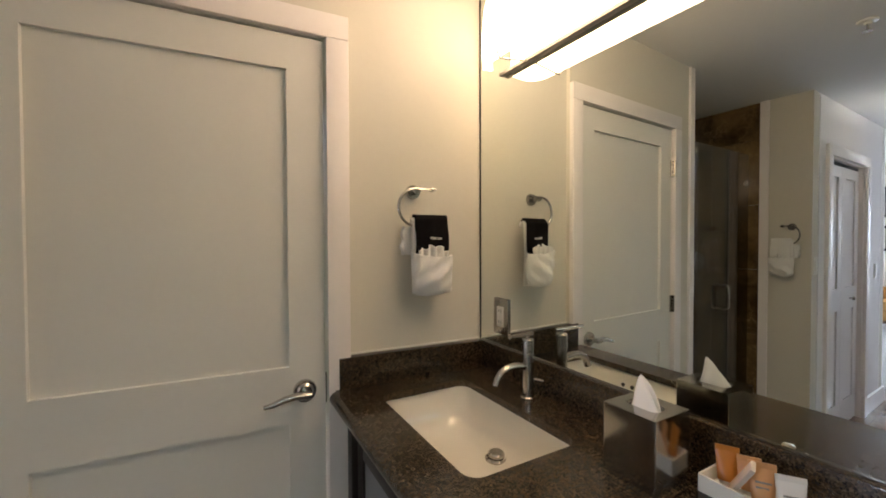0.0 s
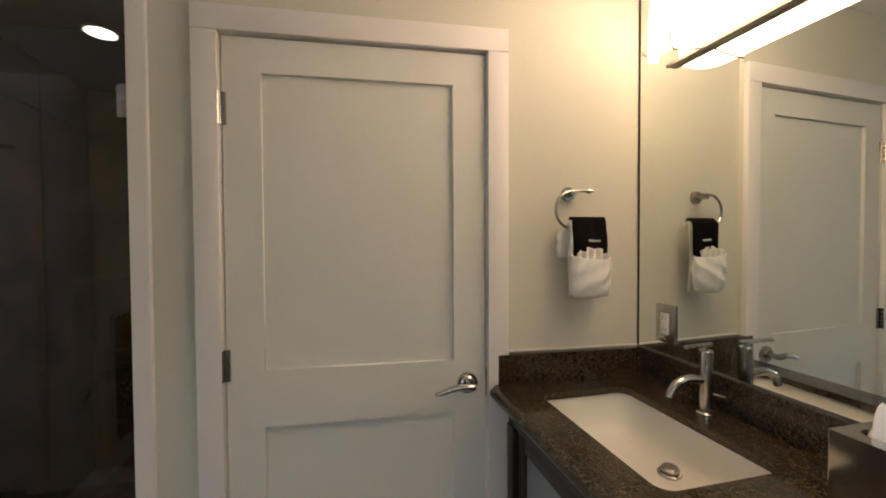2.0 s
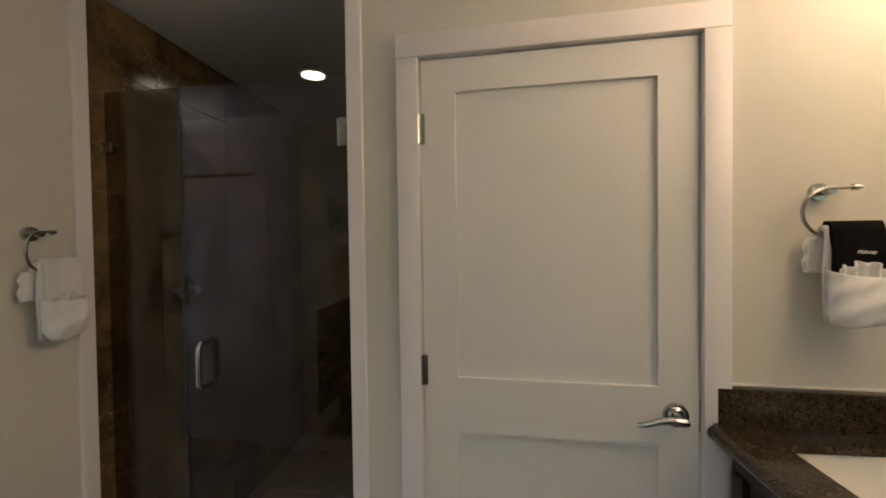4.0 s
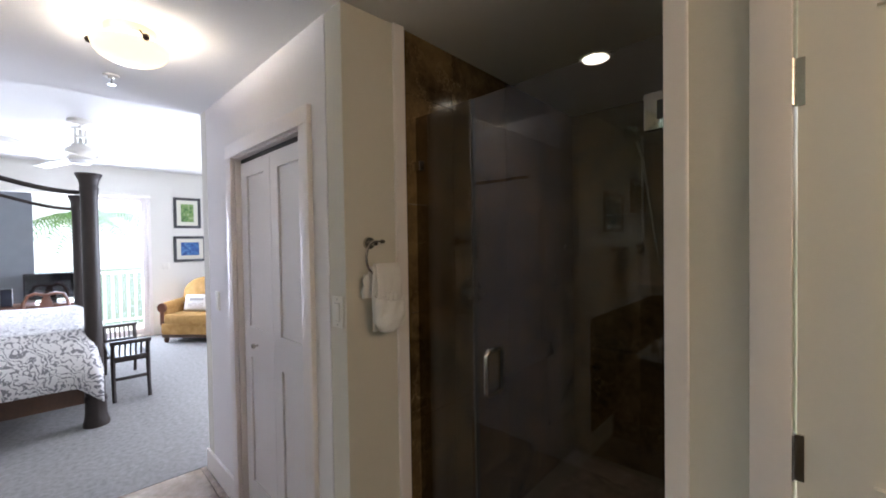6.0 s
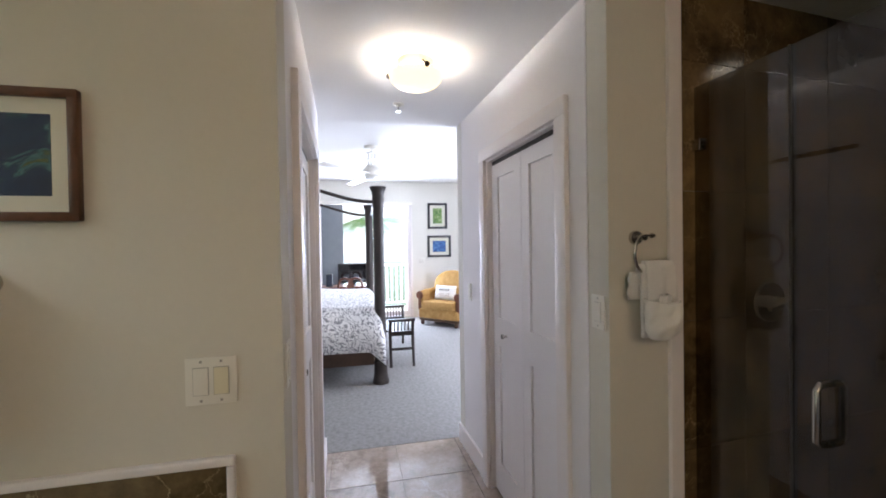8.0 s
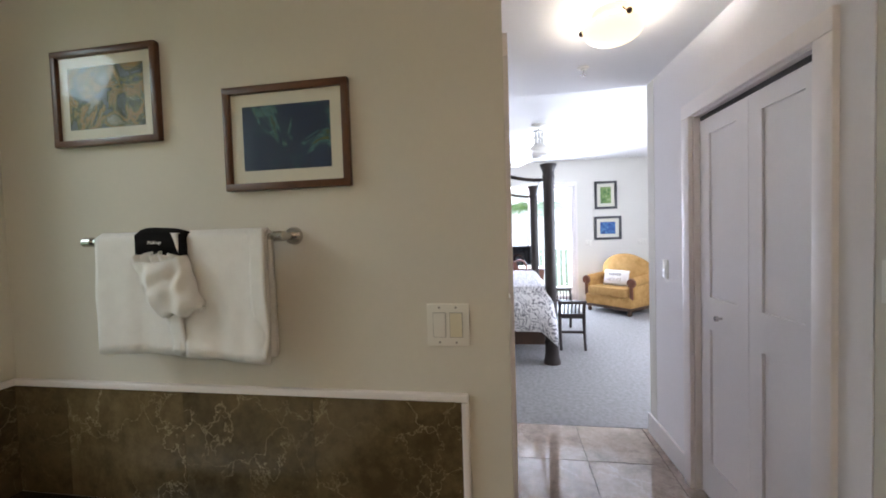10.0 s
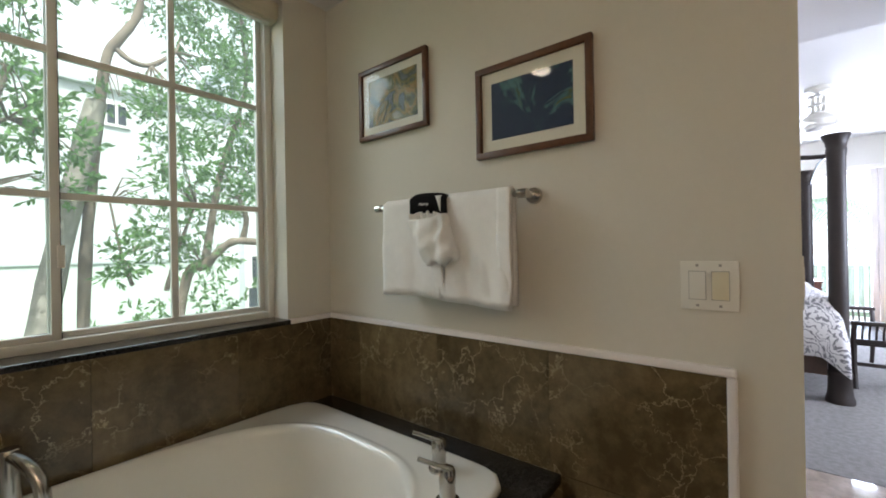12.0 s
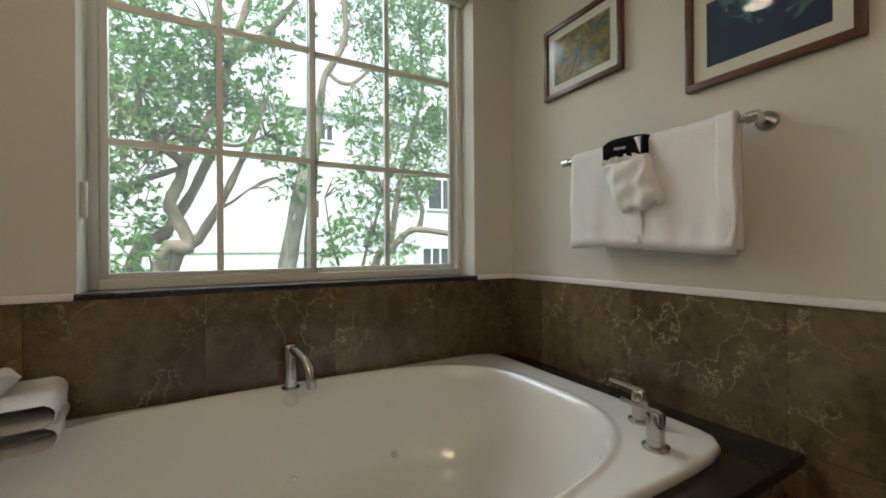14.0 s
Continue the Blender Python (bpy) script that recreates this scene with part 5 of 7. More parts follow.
def framed_picture(x, y0, y1, z0, z1, fw, mw, art, wood, label, thick=0.022):
    """A frame on a wall at x that faces +x."""
    t = thing("framed_picture", (x, (y0 + y1) / 2, z0), label, "picture")
    for q in ((y0, y1, z1 - fw, z1), (y0, y1, z0, z0 + fw)):
        part("frame_rail", boxes((x + 0.001, x + thick, q[0], q[1], q[2], q[3]), bevel=0.004), wood, t)
    for q in ((y0, y0 + fw), (y1 - fw, y1)):
        part("frame_stile", boxes((x + 0.001, x + thick - 0.0006, q[0], q[1], z0 + 0.001, z1 - 0.001), bevel=0.004), wood, t)
    part("mat_board", boxes((x + 0.003, x + 0.010, y0 + fw * 0.8, y1 - fw * 0.8, z0 + fw * 0.8, z1 - fw * 0.8)), MAT_BOARD, t)
    part("print", boxes((x + 0.0095, x + 0.0108, y0 + fw + mw, y1 - fw - mw, z0 + fw + mw, z1 - fw - mw)), art, t, "printed picture")
    if thick < 0.03:
        p = part("pane", boxes((x + 0.0125, x + 0.0140, y0 + fw * 0.8, y1 - fw * 0.8, z0 + fw * 0.8, z1 - fw * 0.8)), PICTURE_GLASS, t, smooth=False)
        p.visible_shadow = False
    return t


ART1 = painting("autumn_print", [(0.34, (0.05, 0.075, 0.09)), (0.43, (0.13, 0.15, 0.14)), (0.47, (0.05, 0.06, 0.02)), (0.51, (0.16, 0.16, 0.05)), (0.54, (0.34, 0.20, 0.06)), (0.58, (0.09, 0.11, 0.035)), (0.66, (0.30, 0.29, 0.20))], 12, 3.1, 0.7)
ART2 = painting("deep_water_print", [(0.30, (0.006, 0.014, 0.045)), (0.50, (0.011, 0.028, 0.075)), (0.55, (0.016, 0.05, 0.07)), (0.585, (0.09, 0.22, 0.24)), (0.62, (0.03, 0.07, 0.05)), (0.66, (0.14, 0.16, 0.045)), (0.70, (0.02, 0.05, 0.06))], 8, 7.3)
ART3 = painting("garden_print", [(0.30, (0.02, 0.03, 0.02)), (0.45, (0.10, 0.22, 0.05)), (0.56, (0.25, 0.36, 0.12)), (0.70, (0.45, 0.45, 0.35))], 9, 1.3)
ART4 = painting("blue_water_print", [(0.30, (0.01, 0.03, 0.12)), (0.50, (0.02, 0.10, 0.32)), (0.62, (0.10, 0.25, 0.45)), (0.75, (0.60, 0.65, 0.70))], 9, 5.7)
framed_picture(WEST, -0.640, -0.262, 1.747, 2.043, 0.020, 0.033, ART1, FRAME_WOOD, "walnut framed autumn landscape print with cream mat")
framed_picture(WEST, -0.048, 0.336, 1.582, 1.880, 0.021, 0.036, ART2, FRAME_WOOD, "walnut framed dark water print with cream mat")
framed_picture(FAR, 2.438, 2.852, 1.832, 2.368, 0.045, 0.065, ART3, BLACK, "black framed green garden print on the bedroom wall", 0.03)
framed_picture(FAR, 2.425, 2.925, 1.238, 1.690, 0.045, 0.065, ART4, BLACK, "black framed blue water print on the bedroom wall", 0.03)

# ---- shower enclosure ----
enc = thing("shower_enclosure", (-0.63, GLASS_Y, 0.1), "frameless clear glass shower enclosure with hinged door", "shower enclosure")
SEAM, GTOP, HANDLE_X = -0.755, 2.055, -0.668
p = part("fixed_panel", boxes((SHOWER_W + 0.014, SEAM - 0.002, GLASS_Y - 0.005, GLASS_Y + 0.005, 0.101, GTOP)), SHOWER_GLASS, enc, "clear fixed glass panel", smooth=False)
p.visible_shadow = False
gd = part("glass_door", boxes((SEAM + 0.004, SHOWER_E2 - 0.016, GLASS_Y - 0.005, GLASS_Y + 0.005, 0.110, GTOP)), SHOWER_GLASS, enc, "clear glass door", smooth=False)
gd.visible_shadow = False
part("seal_strip", boxes((SEAM - 0.0015, SEAM + 0.0035, GLASS_Y - 0.010, GLASS_Y + 0.012, 0.110, GTOP)), shader("dark_seal", (0.05, 0.045, 0.035), 0.4), enc, "dark vertical door seal")
bm = bmesh.new()
for sgn in (-1, 1):
    y = GLASS_Y + sgn * 0.048
    tube(bm, [(HANDLE_X, GLASS_Y + sgn * 0.006, 0.980), (HANDLE_X, y - sgn * 0.012, 0.980), (HANDLE_X, y, 0.992), (HANDLE_X, y, 1.06), (HANDLE_X, y, 1.126), (HANDLE_X, y - sgn * 0.012, 1.138), (HANDLE_X, GLASS_Y + sgn * 0.006, 1.138)], 0.0095, 14)
part("pull_handle", bm, CHROME, gd, "brushed nickel D-shaped pull handle")
for z in (1.861, 0.36):
    hg = part("glass_hinge", boxes((-0.155, SHOWER_E2 - 0.013, GLASS_Y - 0.016, GLASS_Y + 0.016, z - 0.048, z + 0.048), bevel=0.003), POLISHED, gd, "polished steel glass hinge")
    part("hinge_plate", boxes((-0.122, -0.094, GLASS_Y - 0.020, GLASS_Y - 0.0165, z - 0.024, z + 0.024), bevel=0.002), DARK_EDGE, hg)
part("wall_clip", boxes((SHOWER_W + 0.013, SHOWER_W + 0.045, GLASS_Y - 0.014, GLASS_Y + 0.014, 1.83, 1.87), bevel=0.002), CHROME, enc)
part("wall_clip", boxes((SHOWER_W + 0.013, SHOWER_W + 0.045, GLASS_Y - 0.014, GLASS_Y + 0.014, 0.33, 0.37), bevel=0.002), CHROME, enc)
# shower valve on the west wall, hand shower on the back wall
vx, vy, vz = SHOWER_W + 0.012, 2.44, 1.275
sv = thing("shower_valve", (vx, vy, vz), "brushed nickel shower valve trim on the marble tiles", "shower valve")
bm = bmesh.new()
cyl(bm, (vx, vy, vz), (vx + 0.010, vy, vz), 0.078, 0.075, 36)
part("escutcheon", bm, CHROME, sv)
bm = bmesh.new()
cyl(bm, (vx + 0.010, vy, vz), (vx + 0.075, vy, vz), 0.024, 0.022, 24)
tube(bm, [(vx + 0.062, vy, vz), (vx + 0.066, vy - 0.05, vz - 0.008), (vx + 0.068, vy - 0.095, vz - 0.012)], [0.009, 0.008, 0.007], 12)
part("lever_handle", bm, CHROME, sv)
hs = thing("hand_shower", (-0.585, SHOWER_N - 0.012, 1.4), "chrome hand shower on a slide bar with hose", "shower head")
HX = -0.585
bm = bmesh.new()
tube(bm, [(HX, SHOWER_N - 0.06, 1.42), (HX, SHOWER_N - 0.06, 2.17)], 0.010, 12)
for z in (1.45, 2.14):
    cyl(bm, (HX, SHOWER_N - 0.013, z), (HX, SHOWER_N - 0.06, z), 0.013, 0.013, 16)
part("slide_bar", bm, CHROME, hs)
bm = bmesh.new()
tube(bm, [(HX + 0.01, SHOWER_N - 0.085, 2.02), (HX - 0.01, SHOWER_N - 0.13, 2.12), (HX - 0.02, SHOWER_N - 0.17, 2.17)], [0.012, 0.014, 0.018], 14)
cyl(bm, (HX - 0.015, SHOWER_N - 0.165, 2.185), (HX - 0.035, SHOWER_N - 0.19, 2.155), 0.045, 0.052, 28)
part("spray_head", bm, CHROME, hs)
bm = bmesh.new()
tube(bm, [(HX + 0.01 + 0.10 * math.sin(math.pi * k / 20 * 0.5), SHOWER_N - 0.085 + 0.03 * (k / 20), 2.02 - 0.66 * math.sin(math.pi * k / 20 * 0.62)) for k in range(21)], 0.007, 10)
part("hose", bm, CHROME, hs)
vx2, vz2 = -0.90, 0.64
tv = thing("tub_shower_control", (vx2, SHOWER_N - 0.012, vz2), "small chrome control lever on the shower tiles", "shower valve")
bm = bmesh.new()
cyl(bm, (vx2, SHOWER_N - 0.012, vz2), (vx2, SHOWER_N - 0.05, vz2), 0.026, 0.022, 24)
tube(bm, [(vx2, SHOWER_N - 0.045, vz2), (vx2 - 0.09, SHOWER_N - 0.05, vz2 + 0.004)], 0.007, 10)
part("control_lever", bm, CHROME, tv)

# the shower stands four degrees off square, like the mirror wall
SHOWER_TURN = Matrix.Translation((-1.180, 2.020, 0)) @ pose(0, 0, 0, 0, 0, 4.3) @ Matrix.Translation((1.068, -1.970, 0))
for ob in list(scene.objects):
    if not ob.parent and ob.name in ("wall_shower_west", "wall_shower_north", "wall_shower_east", "shower_tiling", "shower_curb", "shower_enclosure", "shower_valve", "hand_shower", "tub_shower_control"):
        ob.matrix_basis = SHOWER_TURN @ ob.matrix_basis
enc.matrix_basis = enc.matrix_basis @ pose(0, 0, 0, 0, 0, -2.6)

# ---- ceiling fixtures ----
CAN_LENS = glow("can_lens", (1.0, 0.90, 0.76), 2.6)


def can_light(x, y, label, lens):
    can = thing("recessed_light", (x, y, CEILING - 0.004), label, "ceiling light", "recessed ceiling lights")
    bm = bmesh.new()
    lathe(bm, (x, y, CEILING - 0.006), [(0.080, 0.005), (0.080, 0.0), (0.060, 0.001), (0.058, 0.005)], 36)
    part("trim_ring", bm, PLASTIC, can)
    bm = bmesh.new()
    cyl(bm, (x, y, CEILING - 0.0075), (x, y, CEILING - 0.0065), 0.060, seg=32)
    part("lens", bm, lens, can, "glowing round lens")


can_light(-0.766, 2.92, "lit recessed ceiling can light over the shower", CAN_LENS)
can_light(0.195, -0.376, "lit recessed ceiling can light over the bathtub", glow("tub_can_lens", (1.0, 0.86, 0.66), 18.0))


def sprinkler(x, y, z):
    t = thing("fire_sprinkler", (x, y, z - 0.03), "white ceiling fire sprinkler head", "sprinkler")
    bm = bmesh.new()
    lathe(bm, (x, y, z), [(0.036, 0), (0.034, -0.006), (0.014, -0.010), (0.012, -0.018)][::-1], 28)
    part("escutcheon", bm, PLASTIC, t)
    bm = bmesh.new()
    for sg in (-1, 1):
        tube(bm, [(x + sg * 0.010, y, z - 0.016), (x + sg * 0.013, y, z - 0.030), (x + sg * 0.002, y, z - 0.044)], 0.0025, 8)
    part("frame_arms", bm, CHROME, t)
    bm = bmesh.new()
    lathe(bm, (x, y, z - 0.048), [(0.004, 0.004), (0.018, 0.001), (0.018, 0.0), (0.003, 0.0)][::-1], 20)
    part("deflector", bm, CHROME, t)
    return t


sprinkler(-2.54, 1.23, CEILING)
sprinkler(-0.31, 1.39, CEILING)
dome = thing("ceiling_dome_light", (-1.935, 1.25, 2.26), "lit cream alabaster glass dome light with bronze knobs", "ceiling light")
bm = bmesh.new()
prof = [(0.001, 0.0)] + [(0.129 * math.sin(radians(a)), 0.066 * (1 - math.cos(radians(a)))) for a in range(8, 91, 8)] + [(0.132, 0.070)]
lathe(bm, (-1.935, 1.25, 2.272), prof, 44, cap=False)
part("glass_bowl", bm, glow("lit_alabaster", (1.0, 0.83, 0.57), 0.74, (0.75, 0.62, 0.40)), dome, "cream alabaster glass bowl", angle=70)
bm = bmesh.new()
lathe(bm, (-1.935, 1.25, CEILING - 0.045), [(0.06, 0.0), (0.085, 0.012), (0.09, 0.0445)], 32)
part("canopy", bm, PLASTIC, dome)
BRONZE = shader("dark_bronze", (0.05, 0.035, 0.025), 0.35, 0.8)
for k in range(3):
    a = radians(14 + 120 * k)
    c = Vector((-1.935 + 0.134 * math.cos(a), 1.25 + 0.134 * math.sin(a), 2.345))
    bm = bmesh.new()
    bmesh.ops.create_uvsphere(bm, u_segments=16, v_segments=10, radius=0.013, matrix=Matrix.Translation(c))
    tube(bm, [c, c + Vector((-0.03 * math.cos(a), -0.03 * math.sin(a), 0.02)), Vector((-1.935 + 0.08 * math.cos(a), 1.25 + 0.08 * math.sin(a), CEILING - 0.02))], 0.004, 8)
    part("finial", bm, BRONZE, dome, "bronze knob")

# ---- bedroom: sliding door, balcony ----
sl = thing("door_2", (FAR, (SY0 + SY1) / 2, 0), "white framed sliding glass balcony door", "door")
sl["kind"] = "structure"
part("door_frame", boxes((FAR - 0.10, FAR + 0.012, SY0, SY0 + 0.05, 0.004, SZ1), (FAR - 0.10, FAR + 0.012, SY1 - 0.05, SY1, 0.004, SZ1), (FAR - 0.10, FAR + 0.012, SY0 + 0.05, SY1 - 0.05, SZ1 - 0.06, SZ1), (FAR - 0.10, FAR + 0.012, SY0 + 0.05, SY1 - 0.05, 0.004, 0.05), bevel=0.004), TRIM, sl)
for y0, y1, x in ((SY0 + 0.051, 1.25, FAR - 0.075), (1.19, SY1 - 0.051, FAR - 0.035)):
    s = part("sliding_panel", boxes((x - 0.015, x + 0.015, y0, y0 + 0.06, 0.051, SZ1 - 0.061), (x - 0.015, x + 0.015, y1 - 0.075, y1, 0.051, SZ1 - 0.061), (x - 0.015, x + 0.015, y0 + 0.06, y1 - 0.075, SZ1 - 0.13, SZ1 - 0.061), (x - 0.015, x + 0.015, y0 + 0.06, y1 - 0.075, 0.051, 0.15), bevel=0.003), TRIM, sl)
    p = part("pane", boxes((x - 0.003, x + 0.003, y0 + 0.05, y1 - 0.065, 0.14, SZ1 - 0.12)), CLEAR_GLASS, s, smooth=False)
    p.visible_shadow = False
part("pull", boxes((FAR - 0.018, FAR + 0.004, SY1 - 0.10, SY1 - 0.085, 0.95, 1.15), bevel=0.003), PLASTIC, sl)
GREY_FABRIC = shader("grey_blind_fabric", (0.21, 0.23, 0.25), 0.85, vary=0.06, fine=200, bump=0.3, bump_scale=300)
pb = thing("panel_blind", (FAR + 0.05, 0.50, 0.05), "stacked grey fabric panel blind beside the sliding door", "blind")
for k in range(3):
    part("fabric_panel", boxes((FAR + 0.030 + 0.012 * k, FAR + 0.036 + 0.012 * k, 0.315 + 0.012 * k, 0.70 + 0.012 * k, 0.06, 2.32)), GREY_FABRIC, pb)
part("head_track", boxes((FAR + 0.014, FAR + 0.075, SY0, SY1, 2.325, 2.375), bevel=0.004), PLASTIC, pb)
# unseen window added to frame the bedroom fill lamp
bw = thing("added_window", (-4.4, 4.26, 0.9), "added white framed window around the bedroom fill lamp", "window")
bw["kind"] = "structure"
part("window_frame", boxes((-5.3, -5.25, 4.205, 4.31, 0.9, 2.2), (-3.55, -3.5, 4.205, 4.31, 0.9, 2.2), (-5.25, -3.55, 4.205, 4.31, 0.9, 0.95), (-5.25, -3.55, 4.205, 4.31, 2.15, 2.2), (-4.42, -4.38, 4.275, 4.31, 0.95, 2.15), bevel=0.003), ALU, bw)
p = part("pane", boxes((-5.26, -3.54, 4.290, 4.294, 0.94, 2.16)), GLASS, bw, smooth=False)
p.visible_shadow = False
structure("balcony", boxes((FAR - 1.75, FAR - 0.151, -0.8, 3.4, -0.25, -0.02)), shader("balcony_concrete", (0.5, 0.48, 0.45), 0.8), "pale concrete balcony slab", "balcony")
WHITE_METAL = shader("white_painted_rail", (0.75, 0.75, 0.74), 0.4, vary=0.02)
rail = thing("balcony_railing", (FAR - 1.6, 1.3, -0.02), "white painted balcony railing with balusters", "railing")
part("top_rail", boxes((FAR - 1.63, FAR - 1.56, -0.8, 3.4, 1.00, 1.05), bevel=0.005), WHITE_METAL, rail)
part("bottom_rail", boxes((FAR - 1.62, FAR - 1.57, -0.8, 3.4, 0.08, 0.12), bevel=0.004), WHITE_METAL, rail)
for k in range(36):
    y = -0.76 + 0.117 * k
    part("baluster", boxes((FAR - 1.612, FAR - 1.578, y - 0.019, y + 0.019, 0.1205, 0.9995)), WHITE_METAL, rail, smooth=False)
part("end_post", boxes((FAR - 1.64, FAR - 1.55, -0.9, -0.81, -0.019, 1.08)), WHITE_METAL, rail)
part("end_post", boxes((FAR - 1.64, FAR - 1.55, 3.41, 3.50, -0.019, 1.08)), WHITE_METAL, rail)

# ---- four-poster bed ----
def coral_cloth():
    m = bpy.data.materials.new("white_coral_print_cotton")
    m.use_nodes = True
    n, l = m.node_tree.nodes, m.node_tree.links
    b = n["Principled BSDF"]
    b.inputs["Roughness"].default_value = 0.9
    tc = n.new("ShaderNodeTexCoord")
    warp, add, wave = n.new("ShaderNodeTexNoise"), n.new("ShaderNodeVectorMath"), n.new("ShaderNodeTexWave")
    warp.inputs["Scale"].default_value, warp.inputs["Detail"].default_value = 9.0, 2
    l.new(tc.outputs["Object"], warp.inputs["Vector"])
    add.operation = "MULTIPLY_ADD"
    add.inputs[1].default_value = (0.22, 0.22, 0.22)
    l.new(warp.outputs["Color"], add.inputs[0])
    l.new(tc.outputs["Object"], add.inputs[2])
    wave.bands_direction = "DIAGONAL"
    wave.inputs["Scale"].default_value, wave.inputs["Distortion"].default_value, wave.inputs["Detail"].default_value, wave.inputs["Detail Scale"].default_value = 10.5, 6.5, 3.0, 2.4
    l.new(add.outputs[0], wave.inputs["Vector"])
    gap = n.new("ShaderNodeTexNoise")
    gap.inputs["Scale"].default_value, gap.inputs["Detail"].default_value = 16, 2
    l.new(tc.outputs["Object"], gap.inputs["Vector"])
    lim = n.new("ShaderNodeMapRange")
    lim.inputs[1].default_value, lim.inputs[2].default_value, lim.inputs[3].default_value, lim.inputs[4].default_value = 0.34, 0.62, 0.09, 0.38
    l.new(gap.outputs["Fac"], lim.inputs[0])
    cmp = n.new("ShaderNodeMath")
    cmp.operation = "LESS_THAN"
    l.new(wave.outputs["Fac"], cmp.inputs[0])
    l.new(lim.outputs[0], cmp.inputs[1])
    mix = n.new("ShaderNodeMix")
    mix.data_type = "RGBA"
    mix.inputs[6].default_value, mix.inputs[7].default_value = (0.78, 0.77, 0.76, 1), (0.24, 0.24, 0.25, 1)
    l.new(cmp.outputs[0], mix.inputs[0])
    l.new(mix.outputs[2], b.inputs["Base Color"])
    return m


bed = thing("four_poster_bed", (-5.41, 0.1, 0), "dark wood four-poster bed with white coral-print duvet", "bed")
for x, y in ((-4.40, 1.20), (-6.42, 1.17), (-4.40, -1.0), (-6.42, -1.0)):
    bm = bmesh.new()
    lathe(bm, (x, y, 0.004), [(0.090, 0.0), (0.090, 0.03), (0.080, 0.06), (0.074, 0.11), (0.072, 0.20), (0.078, 0.215), (0.078, 0.24), (0.066, 0.255), (0.062, 0.5), (0.058, 1.2), (0.057, 1.80), (0.058, 1.96), (0.064, 2.00), (0.064, 2.03), (0.060, 2.04), (0.070, 2.09), (0.085, 2.125), (0.089, 2.13), (0.089, 2.145)], 24)
    part("post", bm, ESPRESSO, bed)
for x in (-4.40, -6.42):
    part("side_rail", boxes((x - 0.022, x + 0.022, -0.93, 1.13, 0.21, 0.40), bevel=0.008), BED_WOOD, bed)
    bm = bmesh.new()
    tube(bm, [(x, 1.14 - 2.08 * k / 24, 1.985 + 0.125 * (1 - math.cos(2 * math.pi * k / 24)) * 0.5 * 1.7) for k in range(25)], 0.019, 10)
    part("canopy_rail", bm, ESPRESSO, bed)
part("foot_rail", boxes((-6.34, -4.48, 1.17, 1.22, 0.21, 0.48), bevel=0.008), BED_WOOD, bed)
part("head_board", boxes((-6.34, -4.48, -1.03, -0.97, 0.21, 1.35), bevel=0.01), BED_WOOD, bed)
bm = bmesh.new()
tube(bm, [(-6.34 + 1.86 * k / 20, 1.20, 1.985 + 0.10 * math.sin(math.pi * k / 20)) for k in range(21)], 0.016, 10)
part("canopy_rail", bm, ESPRESSO, bed)
part("mattress", boxes((-6.33, -4.47, -0.95, 1.14, 0.34, 0.73), bevel=0.05), shader("white_mattress", (0.7, 0.69, 0.66), 0.9), bed)


def duvet(u, v):
    x, y = -6.56 + 2.30 * u, -0.90 + 2.16 * v
    ex, ey = min(u, 1 - u) * 2.30, (1 - v) * 2.16
    z = 0.838 + 0.015 * math.sin(7 * u + 3 * v) + 0.01 * math.sin(11 * v + 2)
    fall = 0.0
    if ex < 0.17:
        fall = max(fall, ((0.17 - ex) / 0.17))
    fy = max(0.0, (0.15 - ey) / 0.15)
    drop = 0.45 * (1 - math.sqrt(max(0.0, 1 - min(1.0, fall) ** 2.2)))
    dropy = 0.30 * (1 - math.sqrt(max(0.0, 1 - min(1.0, fy) ** 2.2)))
    z -= max(drop, dropy) + 0.15 * fall * fy
    bulge = 0.018 * math.sin(16 * v + 4 * u) * fall
    return Vector((x + bulge * (1 if u > 0.5 else -1), y - 0.03 * fall * math.sin(9 * v), z))


bm = bmesh.new()
sheet(bm, duvet, 70, 60)
p = part("duvet", bm, coral_cloth(), bed, "white cotton duvet printed with grey coral branches", angle=80)
p.modifiers.new("thickness", "SOLIDIFY").thickness = 0.02
for x in (-4.95, -5.85):
    bm = bmesh.new()
    bmesh.ops.create_uvsphere(bm, u_segments=24, v_segments=14, radius=1.0, matrix=Matrix.Translation((x, -0.62, 1.10)) @ pose(0, 0, 0, -28) @ Matrix.Diagonal((0.36, 0.24, 0.10, 1)))
    part("pillow", bm, TOWEL, bed)

